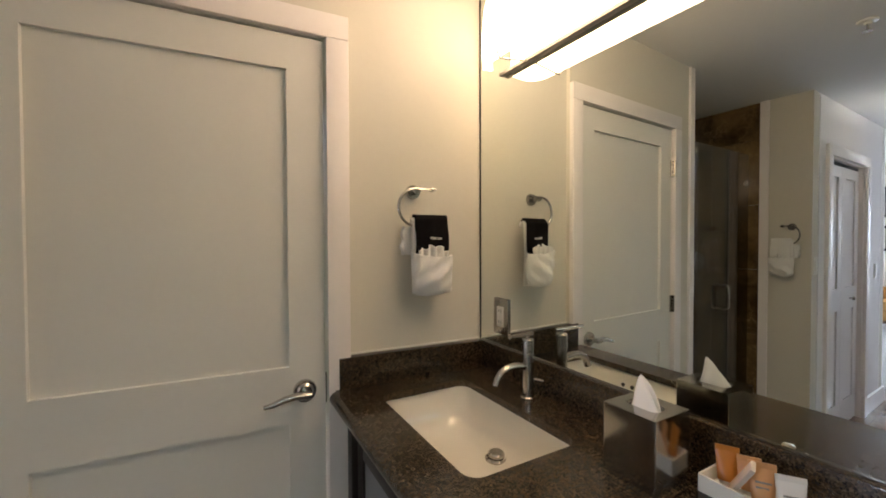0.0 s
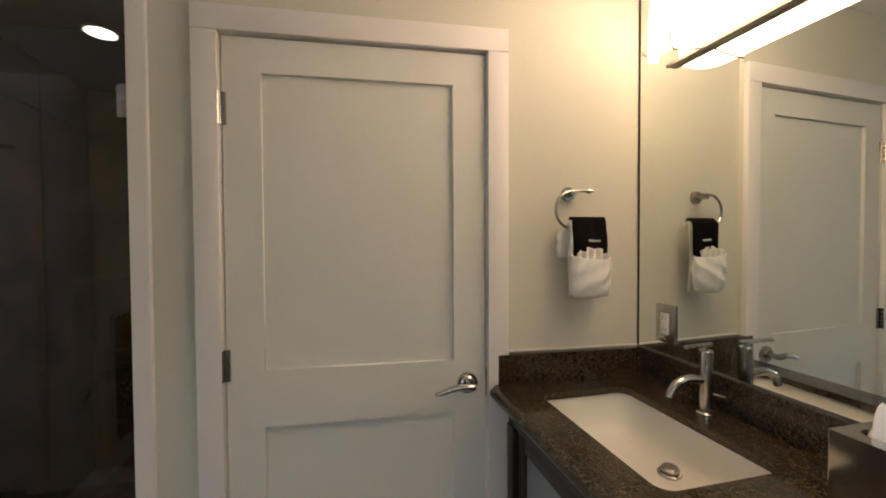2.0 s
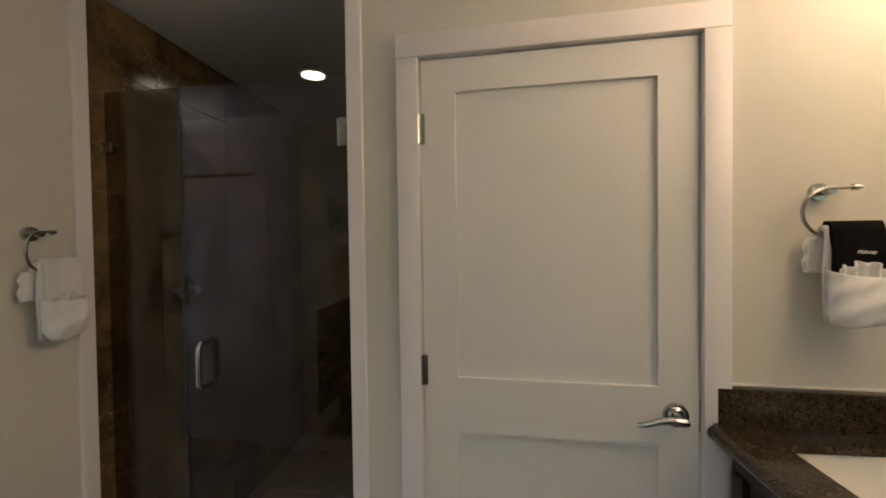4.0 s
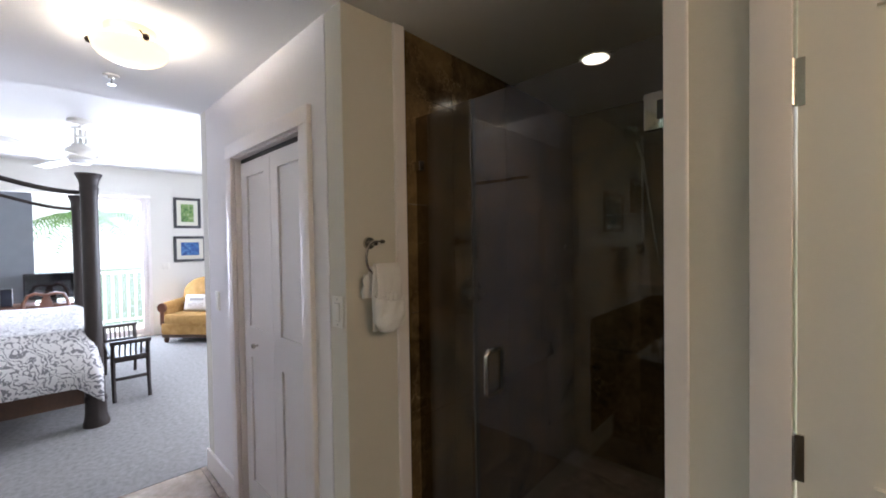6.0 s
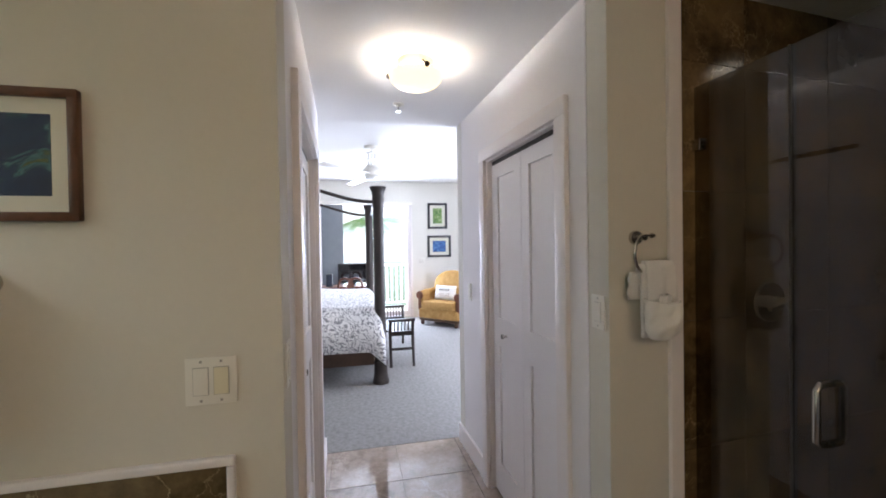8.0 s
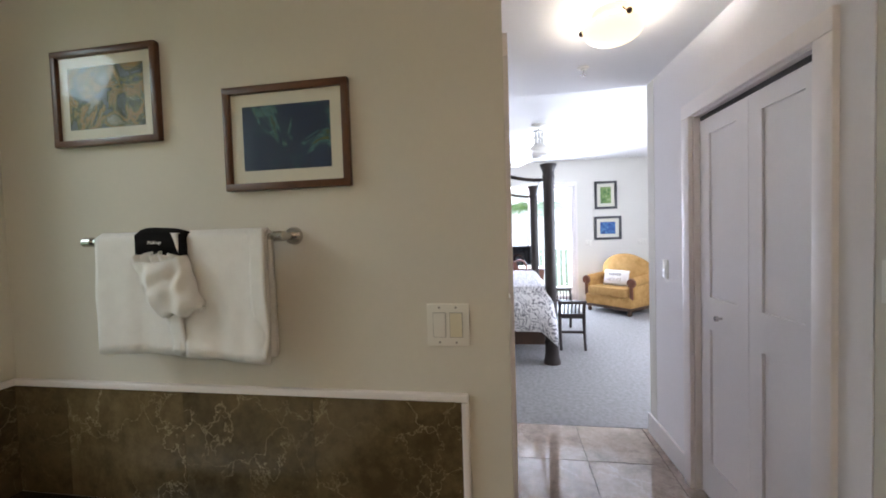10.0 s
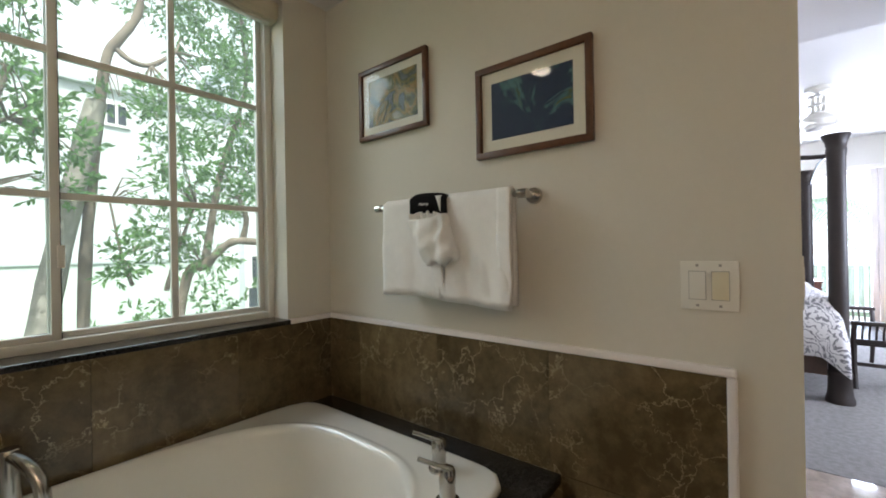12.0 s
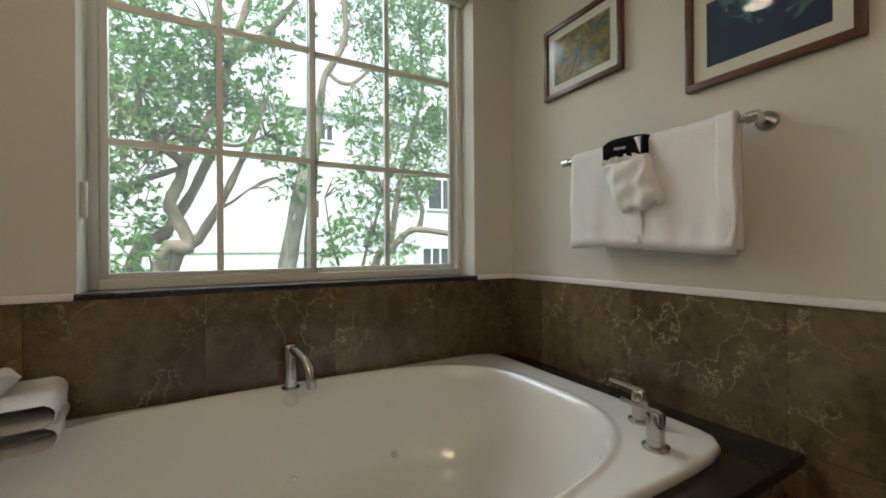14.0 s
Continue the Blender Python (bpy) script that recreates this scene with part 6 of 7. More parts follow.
# ---- slatted bench at the foot of the bed ----
bench = thing("slatted_bench", (-5.46, 1.48, 0), "dark wood bench with slatted curved ends", "bench")
for x in (-4.90, -6.02):
    sg = 1 if x > -5.4 else -1
    e = part("end_top_rail", boxes((x - 0.02, x + 0.02, 1.33, 1.66, 0.560, 0.597), bevel=0.008), ESPRESSO, bench)
    part("end_low_rail", boxes((x - 0.05 * sg - 0.02, x - 0.05 * sg + 0.02, 1.35, 1.64, 0.395, 0.435), bevel=0.006), ESPRESSO, bench)
    for k in range(7):
        y = 1.365 + 0.043 * k
        bm = bmesh.new()
        tube(bm, [(x - 0.05 * sg, y, 0.43), (x - 0.045 * sg, y, 0.49), (x - 0.02 * sg, y, 0.53), (x, y, 0.565)], 0.0085, 6)
        part("slat", bm, ESPRESSO, bench)
    for y in (1.355, 1.635):
        bm = bmesh.new()
        tube(bm, [(x, y, 0.575), (x - 0.035 * sg, y, 0.50), (x - 0.05 * sg, y, 0.41), (x - 0.035 * sg, y, 0.25), (x - 0.005 * sg, y, 0.10), (x + 0.03 * sg, y, 0.006)], [0.019, 0.018, 0.021, 0.019, 0.017, 0.018], 8)
        part("leg", bm, ESPRESSO, bench)
    part("stretcher", boxes((x - 0.03 * sg - 0.012, x - 0.03 * sg + 0.012, 1.36, 1.63, 0.20, 0.232), bevel=0.004), ESPRESSO, bench)
part("seat", boxes((-5.98, -4.94, 1.345, 1.645, 0.375, 0.41), bevel=0.008), ESPRESSO, bench)

# ---- armchair ----
GOLD = shader("gold_chenille", (0.33, 0.18, 0.055), 0.9, vary=0.0, second=(0.50, 0.30, 0.115), scale=14, fine=120, bump=0.5, bump_scale=160, spec=0.15)
ach = thing("armchair", (-7.36, 2.69, 0), "gold chenille armchair with dark wooden arm fronts", "armchair", turn=42)
am = world_of(ach)


def ach_part(name, bm, m, label="", angle=45):
    bmesh.ops.transform(bm, matrix=am, verts=bm.verts)
    return part(name, bm, m, ach, label, angle=angle)


ach_part("seat_base", boxes((-0.44, 0.44, -0.40, 0.36, 0.13, 0.31), bevel=0.035), GOLD)
ach_part("seat_cushion", boxes((-0.36, 0.36, -0.44, 0.30, 0.30, 0.46), bevel=0.055), GOLD)
ach_part("plinth", boxes((-0.43, 0.43, -0.39, 0.35, 0.085, 0.135), bevel=0.01), BED_WOOD)
bm = bmesh.new()
sheet(bm, lambda u, v: Vector(((u - 0.5) * 0.80, 0.20 + 0.10 * v - 0.09 * math.sin(math.pi * v) * (1 - (2 * u - 1) ** 2) - 0.05 * (1 - abs(2 * u - 1) ** 6), 0.34 + (0.42 + 0.17 * (1 - abs(2 * u - 1) ** 2.6)) * v)), 24, 16)
p = ach_part("backrest", bm, GOLD, angle=80)
p.modifiers.new("thickness", "SOLIDIFY").thickness = 0.13
p.modifiers["thickness"].offset = 1.0
for sg in (-1, 1):
    bm = bmesh.new()
    tube(bm, [(sg * 0.42, 0.30, 0.60), (sg * 0.425, 0.0, 0.575), (sg * 0.43, -0.25, 0.56), (sg * 0.43, -0.36, 0.55)], [0.075, 0.078, 0.078, 0.075], 20)
    box(bm, sg * 0.42 - 0.06, sg * 0.42 + 0.06, -0.36, 0.32, 0.28, 0.56, 0.02)
    a = ach_part("armrest", bm, GOLD)
    bm = bmesh.new()
    cyl(bm, (sg * 0.43, -0.362, 0.55), (sg * 0.43, -0.385, 0.55), 0.080, 0.072, 28)
    box(bm, sg * 0.43 - 0.03, sg * 0.43 + 0.03, -0.38, -0.362, 0.28, 0.50, 0.006)
    ach_part("arm_front", bm, RED_WOOD, "dark wooden scrolled arm front")
    for y in (-0.35, 0.30):
        bm = bmesh.new()
        lathe(bm, (sg * 0.38, y, 0.004), [(0.022, 0), (0.036, 0.02), (0.040, 0.045), (0.028, 0.082)], 18)
        ach_part("bun_foot", bm, BED_WOOD)
pil = thing("throw_pillow", (-7.36, 2.69, 0.45), "white lumbar pillow with grey lettering on the armchair", "pillow", turn=42)
pm = world_of(ach) @ pose(-0.02, -0.10, 0.590, -16, 0, 0)
bm = bmesh.new()


def pillow(u, v):
    a, b = 2 * u - 1, 2 * v - 1
    t = 0.05 * (1 - a ** 4) ** 0.5 * (1 - b ** 4) ** 0.5
    return a, b, t


for sg in (-1, 1):
    sheet(bm, lambda u, v: pm @ Vector((0.235 * pillow(u, v)[0], sg * pillow(u, v)[2], 0.135 * pillow(u, v)[1])), 22, 14)
bmesh.ops.remove_doubles(bm, verts=bm.verts, dist=0.0005)
part("cover", bm, shader("white_pillow_linen", (0.74, 0.72, 0.68), 0.9, vary=0.04, fine=200, bump=0.4, bump_scale=300), pil, angle=80)
fc_ = bpy.data.curves.new("lettering", "FONT")
fc_.body, fc_.size, fc_.align_x, fc_.extrude = "HOUSE", 0.085, "CENTER", 0.001
tmp = bpy.data.objects.new("lettering_source", fc_)
scene.collection.objects.link(tmp)
me = bpy.data.meshes.new_from_object(tmp.evaluated_get(bpy.context.evaluated_depsgraph_get()))
bpy.data.objects.remove(tmp)
bm = bmesh.new()
bm.from_mesh(me)
bmesh.ops.transform(bm, matrix=pm @ pose(0, -0.054, -0.075, 90, 0, 0), verts=bm.verts)
part("lettering", bm, shader("tan_ink", (0.42, 0.36, 0.30), 0.9, bump=0), pil, "tan printed lettering", smooth=False)
for k in range(6):
    bm = box(bmesh.new(), -0.115 + 0.04 * k, -0.09 + 0.04 * k, -0.0545, -0.053, 0.03, 0.07)
    bmesh.ops.transform(bm, matrix=pm, verts=bm.verts)
    part("print_bar", bm, GREY_INK, pil)

# ---- desk, television, chair, speaker ----
desk = thing("writing_desk", (-7.75, 0.82, 0), "reddish wooden writing desk before the glass door", "desk")
part("desktop", boxes((-8.02, -7.48, 0.28, 1.42, 0.725, 0.75), bevel=0.006), RED_WOOD, desk)
part("apron", boxes((-8.00, -7.50, 0.30, 1.40, 0.62, 0.7245), bevel=0.003), RED_WOOD, desk)
for x in (-7.97, -7.53):
    for y in (0.33, 1.37):
        bm = bmesh.new()
        lathe(bm, (x, y, 0.004), [(0.014, 0), (0.018, 0.05), (0.026, 0.5), (0.028, 0.617)], 14)
        part("leg", bm, RED_WOOD, desk)
tv = thing("television", (-7.80, 0.90, 0.75), "black flat television on the desk", "television")
part("cabinet", boxes((-7.83, -7.79, 0.62, 1.19, 0.80, 1.17), bevel=0.006), BLACK, tv)
part("screen", boxes((-7.7895, -7.788, 0.64, 1.17, 0.825, 1.15)), shader("dark_screen_glass", (0.01, 0.01, 0.011), 0.06, vary=0.05, bump=0), tv, "dark glossy screen", smooth=False)
part("stand", boxes((-7.87, -7.73, 0.76, 1.05, 0.751, 0.765), (-7.825, -7.80, 0.86, 0.95, 0.765, 0.80), bevel=0.003), BLACK, tv)
spk = thing("loudspeaker", (-7.72, 0.47, 0.75), "small black desktop loudspeaker", "loudspeaker")
part("cabinet", boxes((-7.78, -7.66, 0.415, 0.525, 0.751, 0.98), bevel=0.008), BLACK, spk)
part("grille", boxes((-7.6595, -7.655, 0.425, 0.515, 0.765, 0.965), bevel=0.002), shader("dark_grille_cloth", (0.03, 0.035, 0.05), 0.9), spk)
chair = thing("desk_chair", (-7.25, 0.86, 0), "reddish wooden chair with a vase-shaped back splat", "chair")
part("seat", boxes((-7.45, -7.02, 0.64, 1.08, 0.44, 0.48), bevel=0.012), RED_WOOD, chair)
for x, y in ((-7.42, 0.67), (-7.42, 1.05), (-7.05, 0.67), (-7.05, 1.05)):
    bm = bmesh.new()
    tube(bm, [(x, y, 0.004), (x, y, 0.25), (x, y, 0.445)], [0.014, 0.018, 0.022], 10)
    part("leg", bm, RED_WOOD, chair)
bm = bmesh.new()
pts = [(-7.04, 0.655, 0.47), (-7.02, 0.650, 0.70), (-7.00, 0.660, 0.84), (-6.99, 0.70, 0.93), (-6.99, 0.77, 0.95), (-6.985, 0.86, 0.925), (-6.99, 0.95, 0.95), (-6.99, 1.02, 0.93), (-7.00, 1.06, 0.84), (-7.02, 1.07, 0.70), (-7.04, 1.065, 0.47)]
tube(bm, pts, 0.020, 10)
part("back_frame", bm, RED_WOOD, chair)
bm = bmesh.new()
sp_out = [(0.82, 0.48), (0.83, 0.58), (0.795, 0.70), (0.79, 0.78), (0.815, 0.86), (0.835, 0.925), (0.885, 0.925), (0.905, 0.86), (0.93, 0.78), (0.925, 0.70), (0.89, 0.58), (0.90, 0.48)]
extrude_outline(bm, sp_out, "x", -7.028, -7.012)
part("splat", bm, RED_WOOD, chair)

# ---- ceiling fan and vent ----
fan = thing("ceiling_fan", (-5.28, 1.185, 2.42), "white ceiling fan with long thin blades at rest", "ceiling fan")
FX0, FY0 = -5.28, 1.185
bm = bmesh.new()
lathe(bm, (FX0, FY0, BED_CEILING - 0.05), [(0.05, 0), (0.10, 0.02), (0.10, 0.0495)], 28)
part("canopy", bm, PLASTIC, fan)
cage = bmesh.new()
for k in range(4):
    a = radians(45 + 90 * k)
    tube(cage, [(FX0 + 0.055 * math.cos(a), FY0 + 0.055 * math.sin(a), 2.53), (FX0 + 0.055 * math.cos(a), FY0 + 0.055 * math.sin(a), 2.70)], 0.012, 8)
for z in (2.70, 2.615, 2.535):
    lathe(cage, (FX0, FY0, z), [(0.075, 0), (0.075, 0.02)], 24)
cyl(cage, (FX0, FY0, 2.52), (FX0, FY0, 2.76), 0.014, seg=12)
part("down_rod_cage", cage, PLASTIC, fan)
bm = bmesh.new()
lathe(bm, (FX0, FY0, 2.40), [(0.10, 0), (0.135, 0.02), (0.14, 0.07), (0.11, 0.115), (0.07, 0.14)], 32)
part("motor", bm, PLASTIC, fan)
bm = bmesh.new()
lathe(bm, (FX0, FY0, 2.36), [(0.05, 0), (0.085, 0.012), (0.095, 0.0395)], 28)
part("light_bowl", bm, shader("frosted_bowl", (0.8, 0.79, 0.76), 0.4, bump=0), fan)
for k in range(3):
    a = radians(80 + 120 * k)
    m = Matrix.Translation((FX0, FY0, 2.425)) @ pose(0, 0, 0, 0, 0, math.degrees(a)) @ pose(0, 0, 0, 7)
    bm = box(bmesh.new(), 0.10, 0.92, -0.065, 0.065, -0.004, 0.004, 0.003)
    bmesh.ops.transform(bm, matrix=m, verts=bm.verts)
    part("blade", bm, PLASTIC, fan)
vent = thing("ceiling_vent", (-7.44, 2.28, BED_CEILING - 0.02), "white ceiling air vent", "air vent")
part("vent_frame", boxes((-7.52, -7.36, 2.12, 2.44, BED_CEILING - 0.012, BED_CEILING - 0.0005), bevel=0.003), PLASTIC, vent)
for k in range(6):
    part("slat", boxes((-7.50, -7.38, 2.15 + 0.044 * k, 2.175 + 0.044 * k, BED_CEILING - 0.018, BED_CEILING - 0.0125)), PLASTIC, vent)


# ---- outside: ground, neighbouring building, trees ----
GZ = -3.3
GRASS = shader("lawn", (0.05, 0.09, 0.025), 0.95, vary=0.4, scale=3, fine=40, bump=1.0, bump_scale=60)
structure("ground", boxes((-420, 420, -420, 420, GZ - 0.2, GZ)), GRASS, "green planted ground below the windows", "ground")
structure("house_base", boxes((FAR - 0.15, EAST + 0.5, SOUTH - 0.2, 4.32, GZ, -0.101)), BED_WALL, "pale storey below the rooms", "wall")
HAZE = bpy.data.materials.new("pale_hazy_sky")
HAZE.use_nodes = True
hb = HAZE.node_tree.nodes["Principled BSDF"]
hb.inputs["Base Color"].default_value, hb.inputs["Roughness"].default_value = (0.2, 0.2, 0.2, 1), 1.0
hb.inputs["Emission Color"].default_value, hb.inputs["Emission Strength"].default_value = (0.92, 0.97, 1.0, 1), 0.76
structure("backdrop_south", boxes((-120, 120, -90.5, -90, GZ, 110)), HAZE, "pale hazy bright sky in the distance", "sky")
structure("backdrop_west", boxes((-110.5, -110, -120, 120, GZ, 110)), HAZE, "pale hazy bright sky in the distance", "sky")
STUCCO = shader("white_stucco", (0.62, 0.66, 0.68), 0.9, vary=0.03, scale=0.8, fine=20, bump=0.3, bump_scale=60)
PANE_DARK = shader("dark_window_pane", (0.05, 0.06, 0.07), 0.08, vary=0.2, scale=1.0, bump=0)
bld = thing("apartment_building", (0, -14, GZ), "white stucco apartment building across the garden", "building")
part("wall", boxes((-6.2, 9.0, -16.0, -13.0, GZ, 5.75), (-14.0, -6.2, -16.0, -12.6, GZ, 7.6)), STUCCO, bld, smooth=False)
part("cornice", boxes((-6.19, 9.1, -16.1, -12.85, 5.751, 6.0), (-14.1, -6.1, -16.1, -12.45, 7.601, 7.85), bevel=0.03), STUCCO, bld)
part("belt_course", boxes((-6.19, 9.0, -12.999, -12.93, 1.05, 1.20), bevel=0.01), STUCCO, bld)
part("plinth", boxes((-6.19, 9.0, -12.999, -12.97, GZ, 1.049)), shader("pale_green_stucco", (0.60, 0.68, 0.62), 0.9, vary=0.03, scale=1.0), bld, smooth=False)


def far_window(x0, x1, z0, z1, y, cols):
    w = part("window", boxes((x0 - 0.07, x0, y - 0.02, y + 0.06, z0 - 0.07, z1 + 0.07), (x1, x1 + 0.07, y - 0.02, y + 0.06, z0 - 0.07, z1 + 0.07), (x0, x1, y - 0.02, y + 0.06, z1, z1 + 0.07), (x0, x1, y - 0.02, y + 0.06, z0 - 0.07, z0)), WHITE_METAL, bld, smooth=False)
    part("pane", boxes((x0, x1, y + 0.002, y + 0.02, z0, z1)), PANE_DARK, w, smooth=False)
    for k in range(1, cols):
        xm = x0 + (x1 - x0) * k / cols
        part("muntin", boxes((xm - 0.03, xm + 0.03, y + 0.021, y + 0.045, z0, z1)), WHITE_METAL, w, smooth=False)
    return w


for q in ((-3.20, -2.78, 4.84, 5.36, -12.999, 2), (-7.85, -6.65, 2.65, 3.75, -12.599, 2), (-7.88, -6.42, 0.35, 1.15, -12.599, 4), (-6.75, -6.30, -0.9, 0.10, -12.599, 1), (-10.2, -9.0, 2.65, 3.75, -12.599, 2), (-10.2, -9.0, 5.4, 6.5, -12.599, 2), (-7.85, -6.65, 5.4, 6.5, -12.599, 2), (-1.75, -1.35, 0.05, 0.55, -12.969, 2), (3.2, 4.2, 3.0, 4.4, -12.999, 2), (6.2, 7.2, 3.0, 4.4, -12.999, 2)):
    far_window(*q)

BARK = shader("grey_brown_bark", (0.13, 0.10, 0.075), 0.9, vary=0.0, second=(0.26, 0.21, 0.165), scale=5, fine=50, bump=0.9, bump_scale=40)


def leaf_material(name, c1, c2):
    m = shader(name, c1, 0.45, vary=0.2, second=c2, scale=1.4, fine=9, bump=0, island=0.35)
    n, l = m.node_tree.nodes, m.node_tree.links
    b, t, mx = n["Principled BSDF"], n.new("ShaderNodeBsdfTranslucent"), n.new("ShaderNodeMixShader")
    l.new(b.inputs["Base Color"].links[0].from_socket, t.inputs[0])
    mx.inputs[0].default_value = 0.5
    l.new(b.outputs[0], mx.inputs[1])
    l.new(t.outputs[0], mx.inputs[2])
    l.new(mx.outputs[0], n["Material Output"].inputs[0])
    return m


LEAF = leaf_material("green_leaf", (0.085, 0.19, 0.055), (0.19, 0.34, 0.11))


def leaves(bm, clumps, density, size, rng):
    """Small folded leaves in loose sprays within each clump."""
    for cx, cy, cz, r in clumps:
        sprays = max(5, int(density * r * r))
        for _ in range(sprays):
            while True:
                d = Vector((rng.uniform(-1, 1), rng.uniform(-1, 1), rng.uniform(-1, 1)))
                if 0.12 < d.length < 1.0:
                    break
            base = Vector((cx, cy, cz)) + Vector((d.x * r, d.y * r * 1.2, d.z * r * 0.92))
            out = (d + Vector((rng.uniform(-.6, .6), rng.uniform(-.6, .6), rng.uniform(-.5, .6)))).normalized()
            for k in range(7):
                way = (out + Vector((rng.uniform(-1, 1), rng.uniform(-1, 1), rng.uniform(-0.9, 0.7)))).normalized()
                ln = size * rng.uniform(0.7, 1.35)
                side = way.cross(Vector((rng.uniform(-1, 1), rng.uniform(-1, 1), rng.uniform(-1, 1)))).normalized() * ln * 0.19
                o = base + out * 0.02 * k
                fold = side.cross(way).normalized() * ln * 0.06
                a, b = bm.verts.new(o), bm.verts.new(o + way * ln)
                c, e = bm.verts.new(o + way * ln * 0.5 + side + fold), bm.verts.new(o + way * ln * 0.5 - side + fold)
                bm.faces.new((a, c, b))
                bm.faces.new((a, b, e))


def tree(at, limbs, clumps, seed, label, density, size):
    rng = random.Random(seed)
    t = thing("tree", at, label, "tree", "garden trees")
    for i, (r0, r1, pts) in enumerate(limbs):
        v = [Vector(p) for p in pts]
        fine = []
        for k in range(len(v) - 1):
            p0, p1, p2, p3 = v[max(k - 1, 0)], v[k], v[k + 1], v[min(k + 2, len(v) - 1)]
            for s in range(5):
                u = s / 5
                fine.append(0.5 * ((2 * p1) + (p2 - p0) * u + (2 * p0 - 5 * p1 + 4 * p2 - p3) * u * u + (3 * p1 - p0 - 3 * p2 + p3) * u ** 3))
        fine.append(v[-1])
        n = len(fine)
        rad = [(r0 + (r1 - r0) * k / (n - 1)) * rng.uniform(0.88, 1.14) for k in range(n)]
        bm = bmesh.new()
        tube(bm, fine, rad, 10)
        part("trunk" if i < 2 else "limb", bm, BARK, t, angle=70)
    # thin twigs reach into the clumps
    bm = bmesh.new()
    tips = [Vector(p) for _, _, pts in limbs for p in pts[1:]]
    for cx, cy, cz, r in clumps:
        c = Vector((cx, cy, cz))
        root = min(tips, key=lambda p: (p - c).length)
        for _ in range(5):
            e = c + Vector((rng.uniform(-r, r), rng.uniform(-r, r), rng.uniform(-r, r))) * 0.8
            mid = (root + e) / 2 + Vector((rng.uniform(-.1, .1), rng.uniform(-.1, .1), rng.uniform(0, .15)))
            tube(bm, [root, mid, e], [0.014, 0.009, 0.004], 5)
    part("twigs", bm, BARK, t, angle=70)
    bm = bmesh.new()
    leaves(bm, clumps, density, size, rng)
    c = part("crown", bm, LEAF, t, "loose green leafy crown", smooth=False)
    c["kind"] = "stuff"
    return t


LIMBS_A = [
    (0.085, 0.05, [(0.81, -5.0, 0.76), (0.5, -5.04, 1.15), (0.58, -5.09, 1.46), (0.68, -5.13, 1.68), (0.58, -5.18, 1.98), (0.53, -5.22, 2.24), (0.39, -5.27, 2.58), (0.13, -5.31, 3.08), (0.04, -5.36, 3.63), (-0.21, -5.4, 4.56)]),
    (0.085, 0.05, [(1.12, -5.3, 0.76), (0.76, -5.38, 1.33), (0.48, -5.45, 1.85), (0.34, -5.53, 2.21), (0.14, -5.6, 2.7)]),
    (0.08, 0.03, [(0.72, -5.5, 0.72), (0.41, -5.46, 1.26), (0.18, -5.42, 1.68), (0.01, -5.38, 2.06), (-0.26, -5.34, 2.73), (-0.4, -5.3, 3.24)]),
    (0.06, 0.035, [(0.53, -5.15, 2.19), (0.75, -5.05, 2.38), (0.9, -4.95, 2.6), (1.08, -4.85, 2.75), (1.21, -4.75, 2.82)]),
    (0.04, 0.03, [(0.56, -5.2, 2.13), (0.7, -5.37, 2.12), (1.01, -5.53, 2.0), (1.4, -5.7, 1.84)]),
    (0.035, 0.015, [(0.91, -5.0, 2.61), (0.92, -4.85, 2.91), (0.64, -4.7, 3.1)]),
    (0.03, 0.01, [(0.18, -5.4, 1.68), (0.02, -5.3, 1.76), (-0.18, -5.2, 1.93)]),
    (0.03, 0.015, [(0.4, -5.3, 2.56), (-0.05, -5.2, 2.49), (-0.38, -5.1, 2.65)]),
    (0.05, 0.03, [(0.05, -5.3, 3.6), (-0.47, -5.2, 4.14), (-0.78, -5.1, 4.57)]),
    (0.045, 0.03, [(0.11, -5.3, 3.11), (0.2, -5.2, 3.89), (0.16, -5.1, 4.49)]),
]
LIMBS_B = [
    (0.075, 0.045, [(-1.11, -6.2, 0.78), (-1.22, -6.17, 2.46), (-1.35, -6.13, 3.84), (-1.48, -6.1, 4.19), (-1.67, -6.07, 4.55), (-1.73, -6.03, 4.89), (-1.67, -6.0, 5.52)]),
    (0.04, 0.03, [(-1.46, -6.1, 4.09), (-1.61, -6.03, 3.95), (-1.83, -5.97, 3.95), (-2.11, -5.9, 4.22)]),
    (0.07, 0.05, [(-2.17, -6.0, 0.65), (-2.44, -5.88, 1.09), (-2.68, -5.75, 1.39), (-2.89, -5.62, 1.47), (-3.54, -5.5, 1.38)]),
    (0.05, 0.03, [(-3.02, -5.9, 1.51), (-3.06, -5.85, 1.84), (-2.93, -5.8, 2.15)]),
    (0.06, 0.025, [(-2.48, -6.0, 1.09), (-2.68, -6.06, 2.17), (-2.82, -6.12, 2.71), (-3.09, -6.18, 3.55), (-3.28, -6.24, 4.31), (-3.22, -6.3, 5.53)]),
    (0.035, 0.015, [(-2.03, -6.2, 0.74), (-2.15, -6.1, 1.34), (-2.38, -6.0, 2.04)]),
    (0.03, 0.012, [(-1.6, -6.1, 0.86), (-1.48, -6.05, 1.24), (-1.35, -6.0, 1.98)]),
]
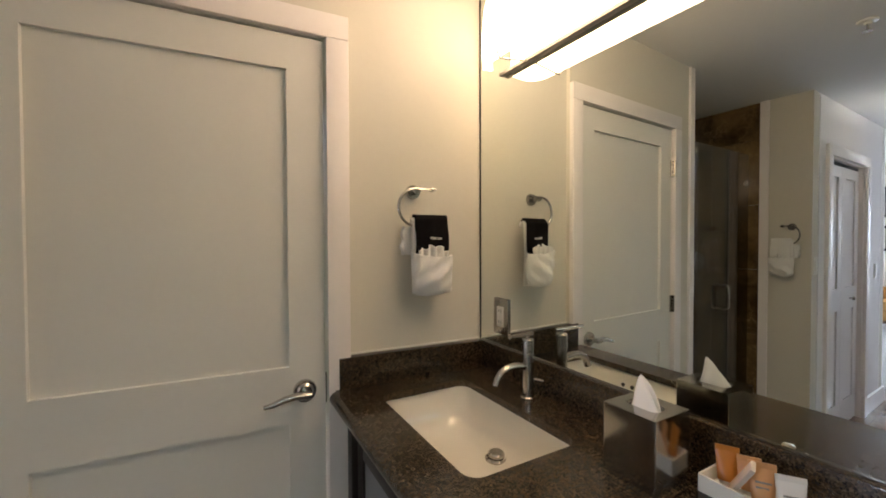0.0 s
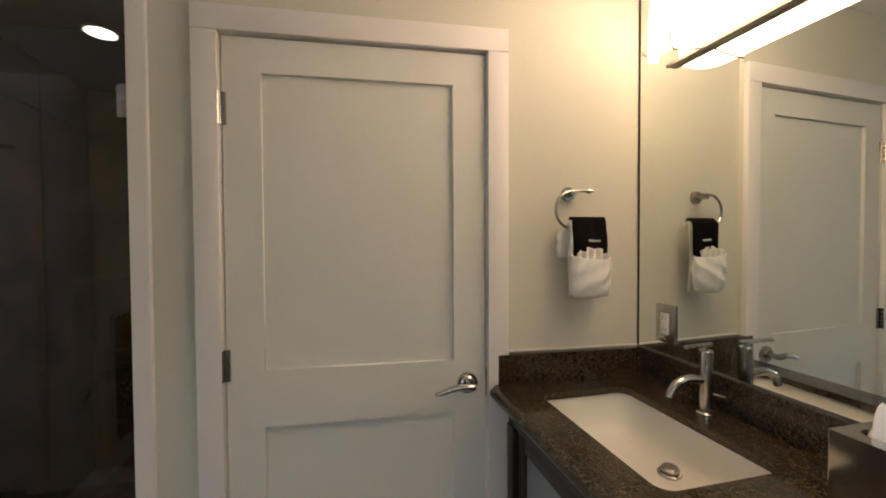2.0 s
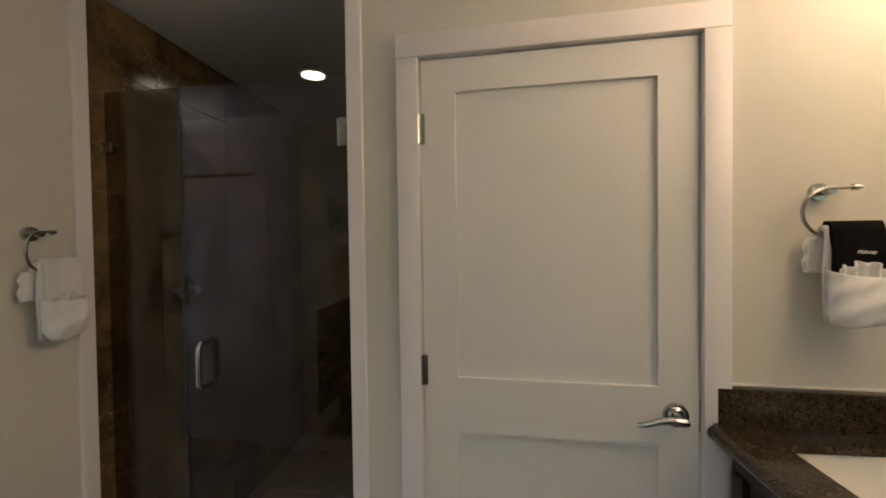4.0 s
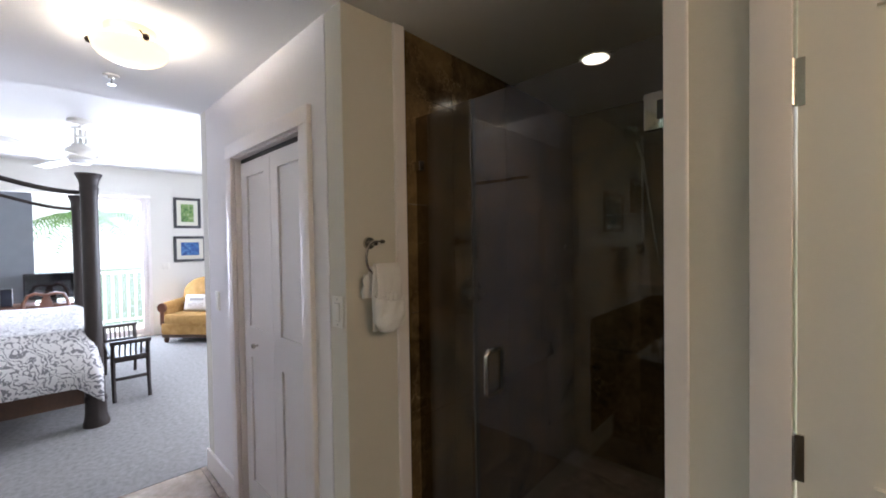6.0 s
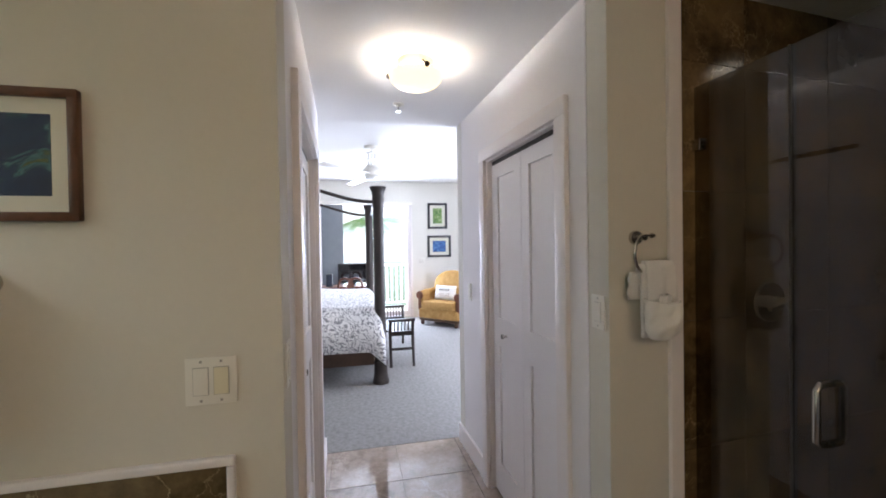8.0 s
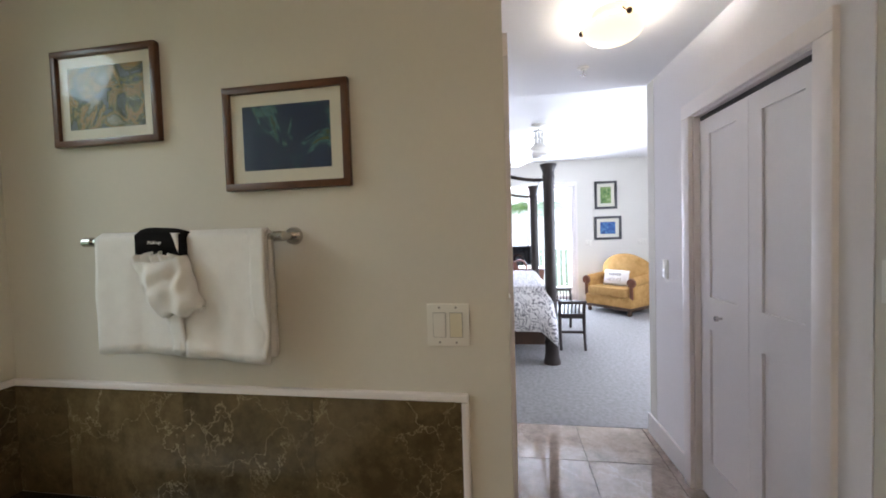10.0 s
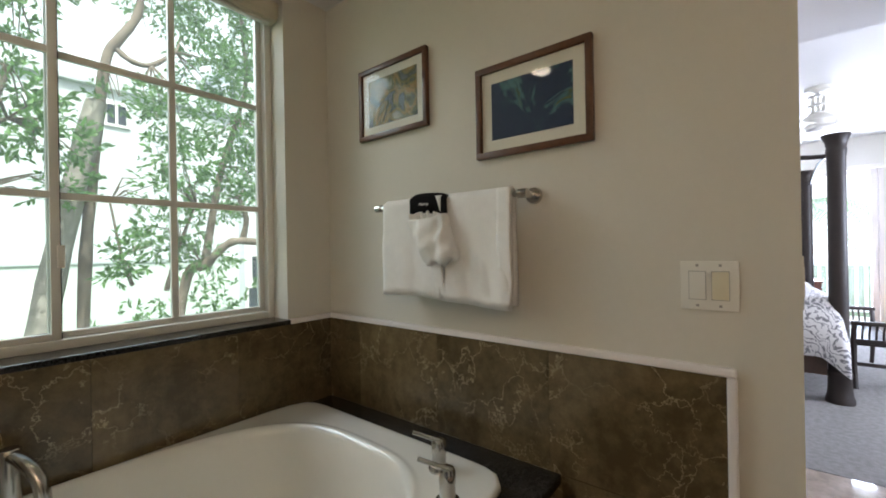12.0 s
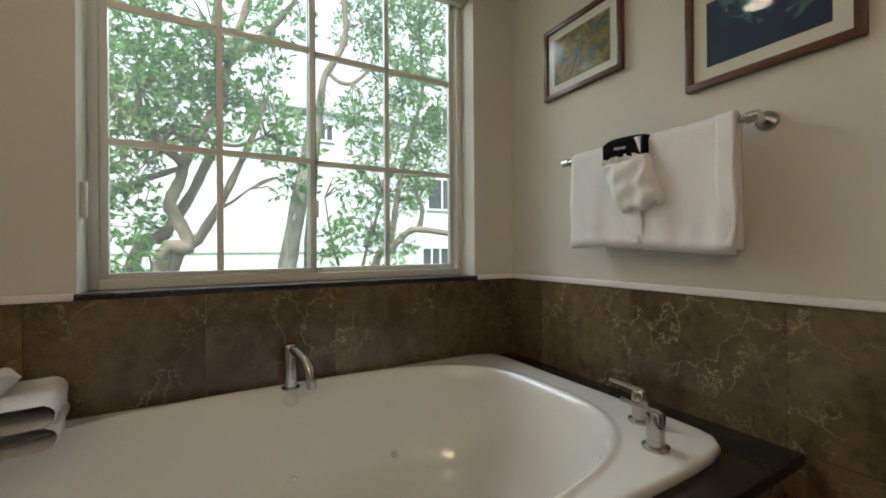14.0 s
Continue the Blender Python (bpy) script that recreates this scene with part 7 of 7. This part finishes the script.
CLUMPS_A = [(1.19, -5.7, 3.94, 0.66), (0.65, -4.9, 3.83, 0.54), (0.39, -5.3, 3.53, 0.31), (0.98, -4.7, 2.96, 0.48), (0.68, -5.2, 3.04, 0.48), (0.41, -5.7, 3.08, 0.43), (1.12, -4.9, 2.55, 0.37), (0.81, -5.3, 2.54, 0.31), (0.37, -4.7, 2.44, 0.24), (-0.09, -5.2, 3.23, 0.37), (-0.29, -5.7, 3.15, 0.36), (-0.11, -4.9, 3.97, 0.37), (-0.63, -5.3, 4.39, 0.35), (-0.47, -4.7, 2.63, 0.36), (-0.75, -5.2, 2.48, 0.33), (-0.44, -5.7, 3.88, 0.33), (1.14, -4.9, 2.08, 0.21), (1.11, -5.3, 1.49, 0.37), (1.14, -4.7, 1.09, 0.32), (1.07, -5.2, 1.78, 0.19), (-0.82, -5.7, 2.13, 0.28), (0.97, -4.9, 2.04, 0.21)]
CLUMPS_B = [(-3.07, -6.5, 5.36, 0.69), (-3.39, -5.7, 5.38, 0.57), (-2.66, -6.1, 4.24, 0.5), (-3.16, -5.5, 4.11, 0.55), (-2.95, -6.0, 3.32, 0.55), (-3.89, -6.5, 3.47, 0.53), (-1.98, -5.7, 3.25, 0.4), (-1.86, -6.1, 3.49, 0.22), (-2.0, -5.5, 2.6, 0.41), (-3.11, -6.0, 2.61, 0.38), (-2.81, -6.5, 2.18, 0.48), (-1.69, -5.7, 2.15, 0.21), (-2.0, -6.1, 1.59, 0.42), (-1.45, -5.5, 1.32, 0.23), (-2.49, -6.0, 1.19, 0.36), (-2.16, -6.5, 5.18, 0.48), (-2.85, -5.7, 2.23, 0.27), (-1.38, -6.1, 3.37, 0.16), (-1.36, -5.5, 1.1, 0.2), (-2.41, -6.0, 5.66, 0.6)]
LIMBS_A[0][2].insert(0, (0.95, -5.0, -3.3))
LIMBS_A[1][2].insert(0, (1.75, -5.3, -3.3))
LIMBS_A[2][2].insert(0, (1.25, -5.5, -3.3))
LIMBS_B[0][2].insert(0, (-1.0, -6.2, -3.3))
LIMBS_B[2][2].insert(0, (-1.7, -6.0, -3.3))
tree((1.4, -5.2, GZ), LIMBS_A, CLUMPS_A, 5, "grey-barked tree with crooked limbs and loose green crown", 520, 0.088)
tree((-1.5, -6.0, GZ), LIMBS_B, CLUMPS_B, 9, "leafy green tree with slender grey limbs", 640, 0.084)


def palm(at, h, r, n, length, seed, label, lean=(0, 0)):
    rng = random.Random(seed)
    t = thing("palm_tree", at, label, "palm tree", "garden palms")
    bm = bmesh.new()
    x, y, z = at
    k = 14
    tube(bm, [(x + lean[0] * (i / k) ** 1.5, y + lean[1] * (i / k) ** 1.5, z + h * i / k) for i in range(k + 1)], [r * (1.25 - 0.35 * i / k) * (1.06 if i % 2 else 0.97) for i in range(k + 1)], 14)
    part("trunk", bm, shader("pale_palm_bark", (0.34, 0.31, 0.27), 0.9, vary=0.3, scale=8, fine=50, bump=0.8, bump_scale=30), t, angle=60)
    top = Vector((x + lean[0], y + lean[1], z + h))
    for f in range(n):
        a = 2 * math.pi * f / n + rng.uniform(-.2, .2)
        rise = rng.uniform(0.1, 0.9)
        bm = bmesh.new()
        pts = [top + Vector((math.cos(a) * length * s, math.sin(a) * length * s, length * (rise * s - 0.95 * s * s))) for s in [i / 12 for i in range(13)]]
        tube(bm, pts, [0.022 * (1 - i / 14) for i in range(13)], 5)
        for i in range(1, 13):
            d = (pts[i] - pts[i - 1]).normalized()
            side = d.cross(Vector((0, 0, 1))).normalized()
            for s in (-1, 1):
                for q in (0.0, 0.5):
                    o = pts[i - 1].lerp(pts[i], q)
                    e = o + (side * s * 0.85 + d * 0.5 + Vector((0, 0, -0.35))).normalized() * length * 0.32 * math.sin(math.pi * (i + 1) / 15)
                    w = d * 0.028
                    bm.faces.new([bm.verts.new(p) for p in (o - w, o + w, e)])
        part("frond", bm, LEAF, t, smooth=False)
    return t


palm((-0.30, -6.1, GZ), 6.6, 0.13, 0, 1.0, 3, "bare pale palm trunk beside the trees", (-0.95, 0.0))
palm((1.95, -6.6, GZ), 3.2, 0.10, 14, 1.5, 4, "low palm with spiky green fronds in the garden")
palm((-15.5, 1.6, GZ), 5.6, 0.13, 11, 2.0, 6, "palm with arching green fronds beyond the balcony")
shr = thing("garden_shrub", (-1.9, -7.2, GZ), "bright green shrubs below the trees", "shrub")
bm = bmesh.new()
leaves(bm, [(-2.6, -7.0, 0.15, 0.7), (-3.4, -7.2, 0.1, 0.7), (-1.8, -7.3, -0.3, 0.8), (-2.2, -7.2, -1.6, 1.2), (-3.6, -7.2, -1.6, 1.2)], 160, 0.10, random.Random(4))
part("foliage", bm, LEAF, shr, smooth=False)["kind"] = "stuff"
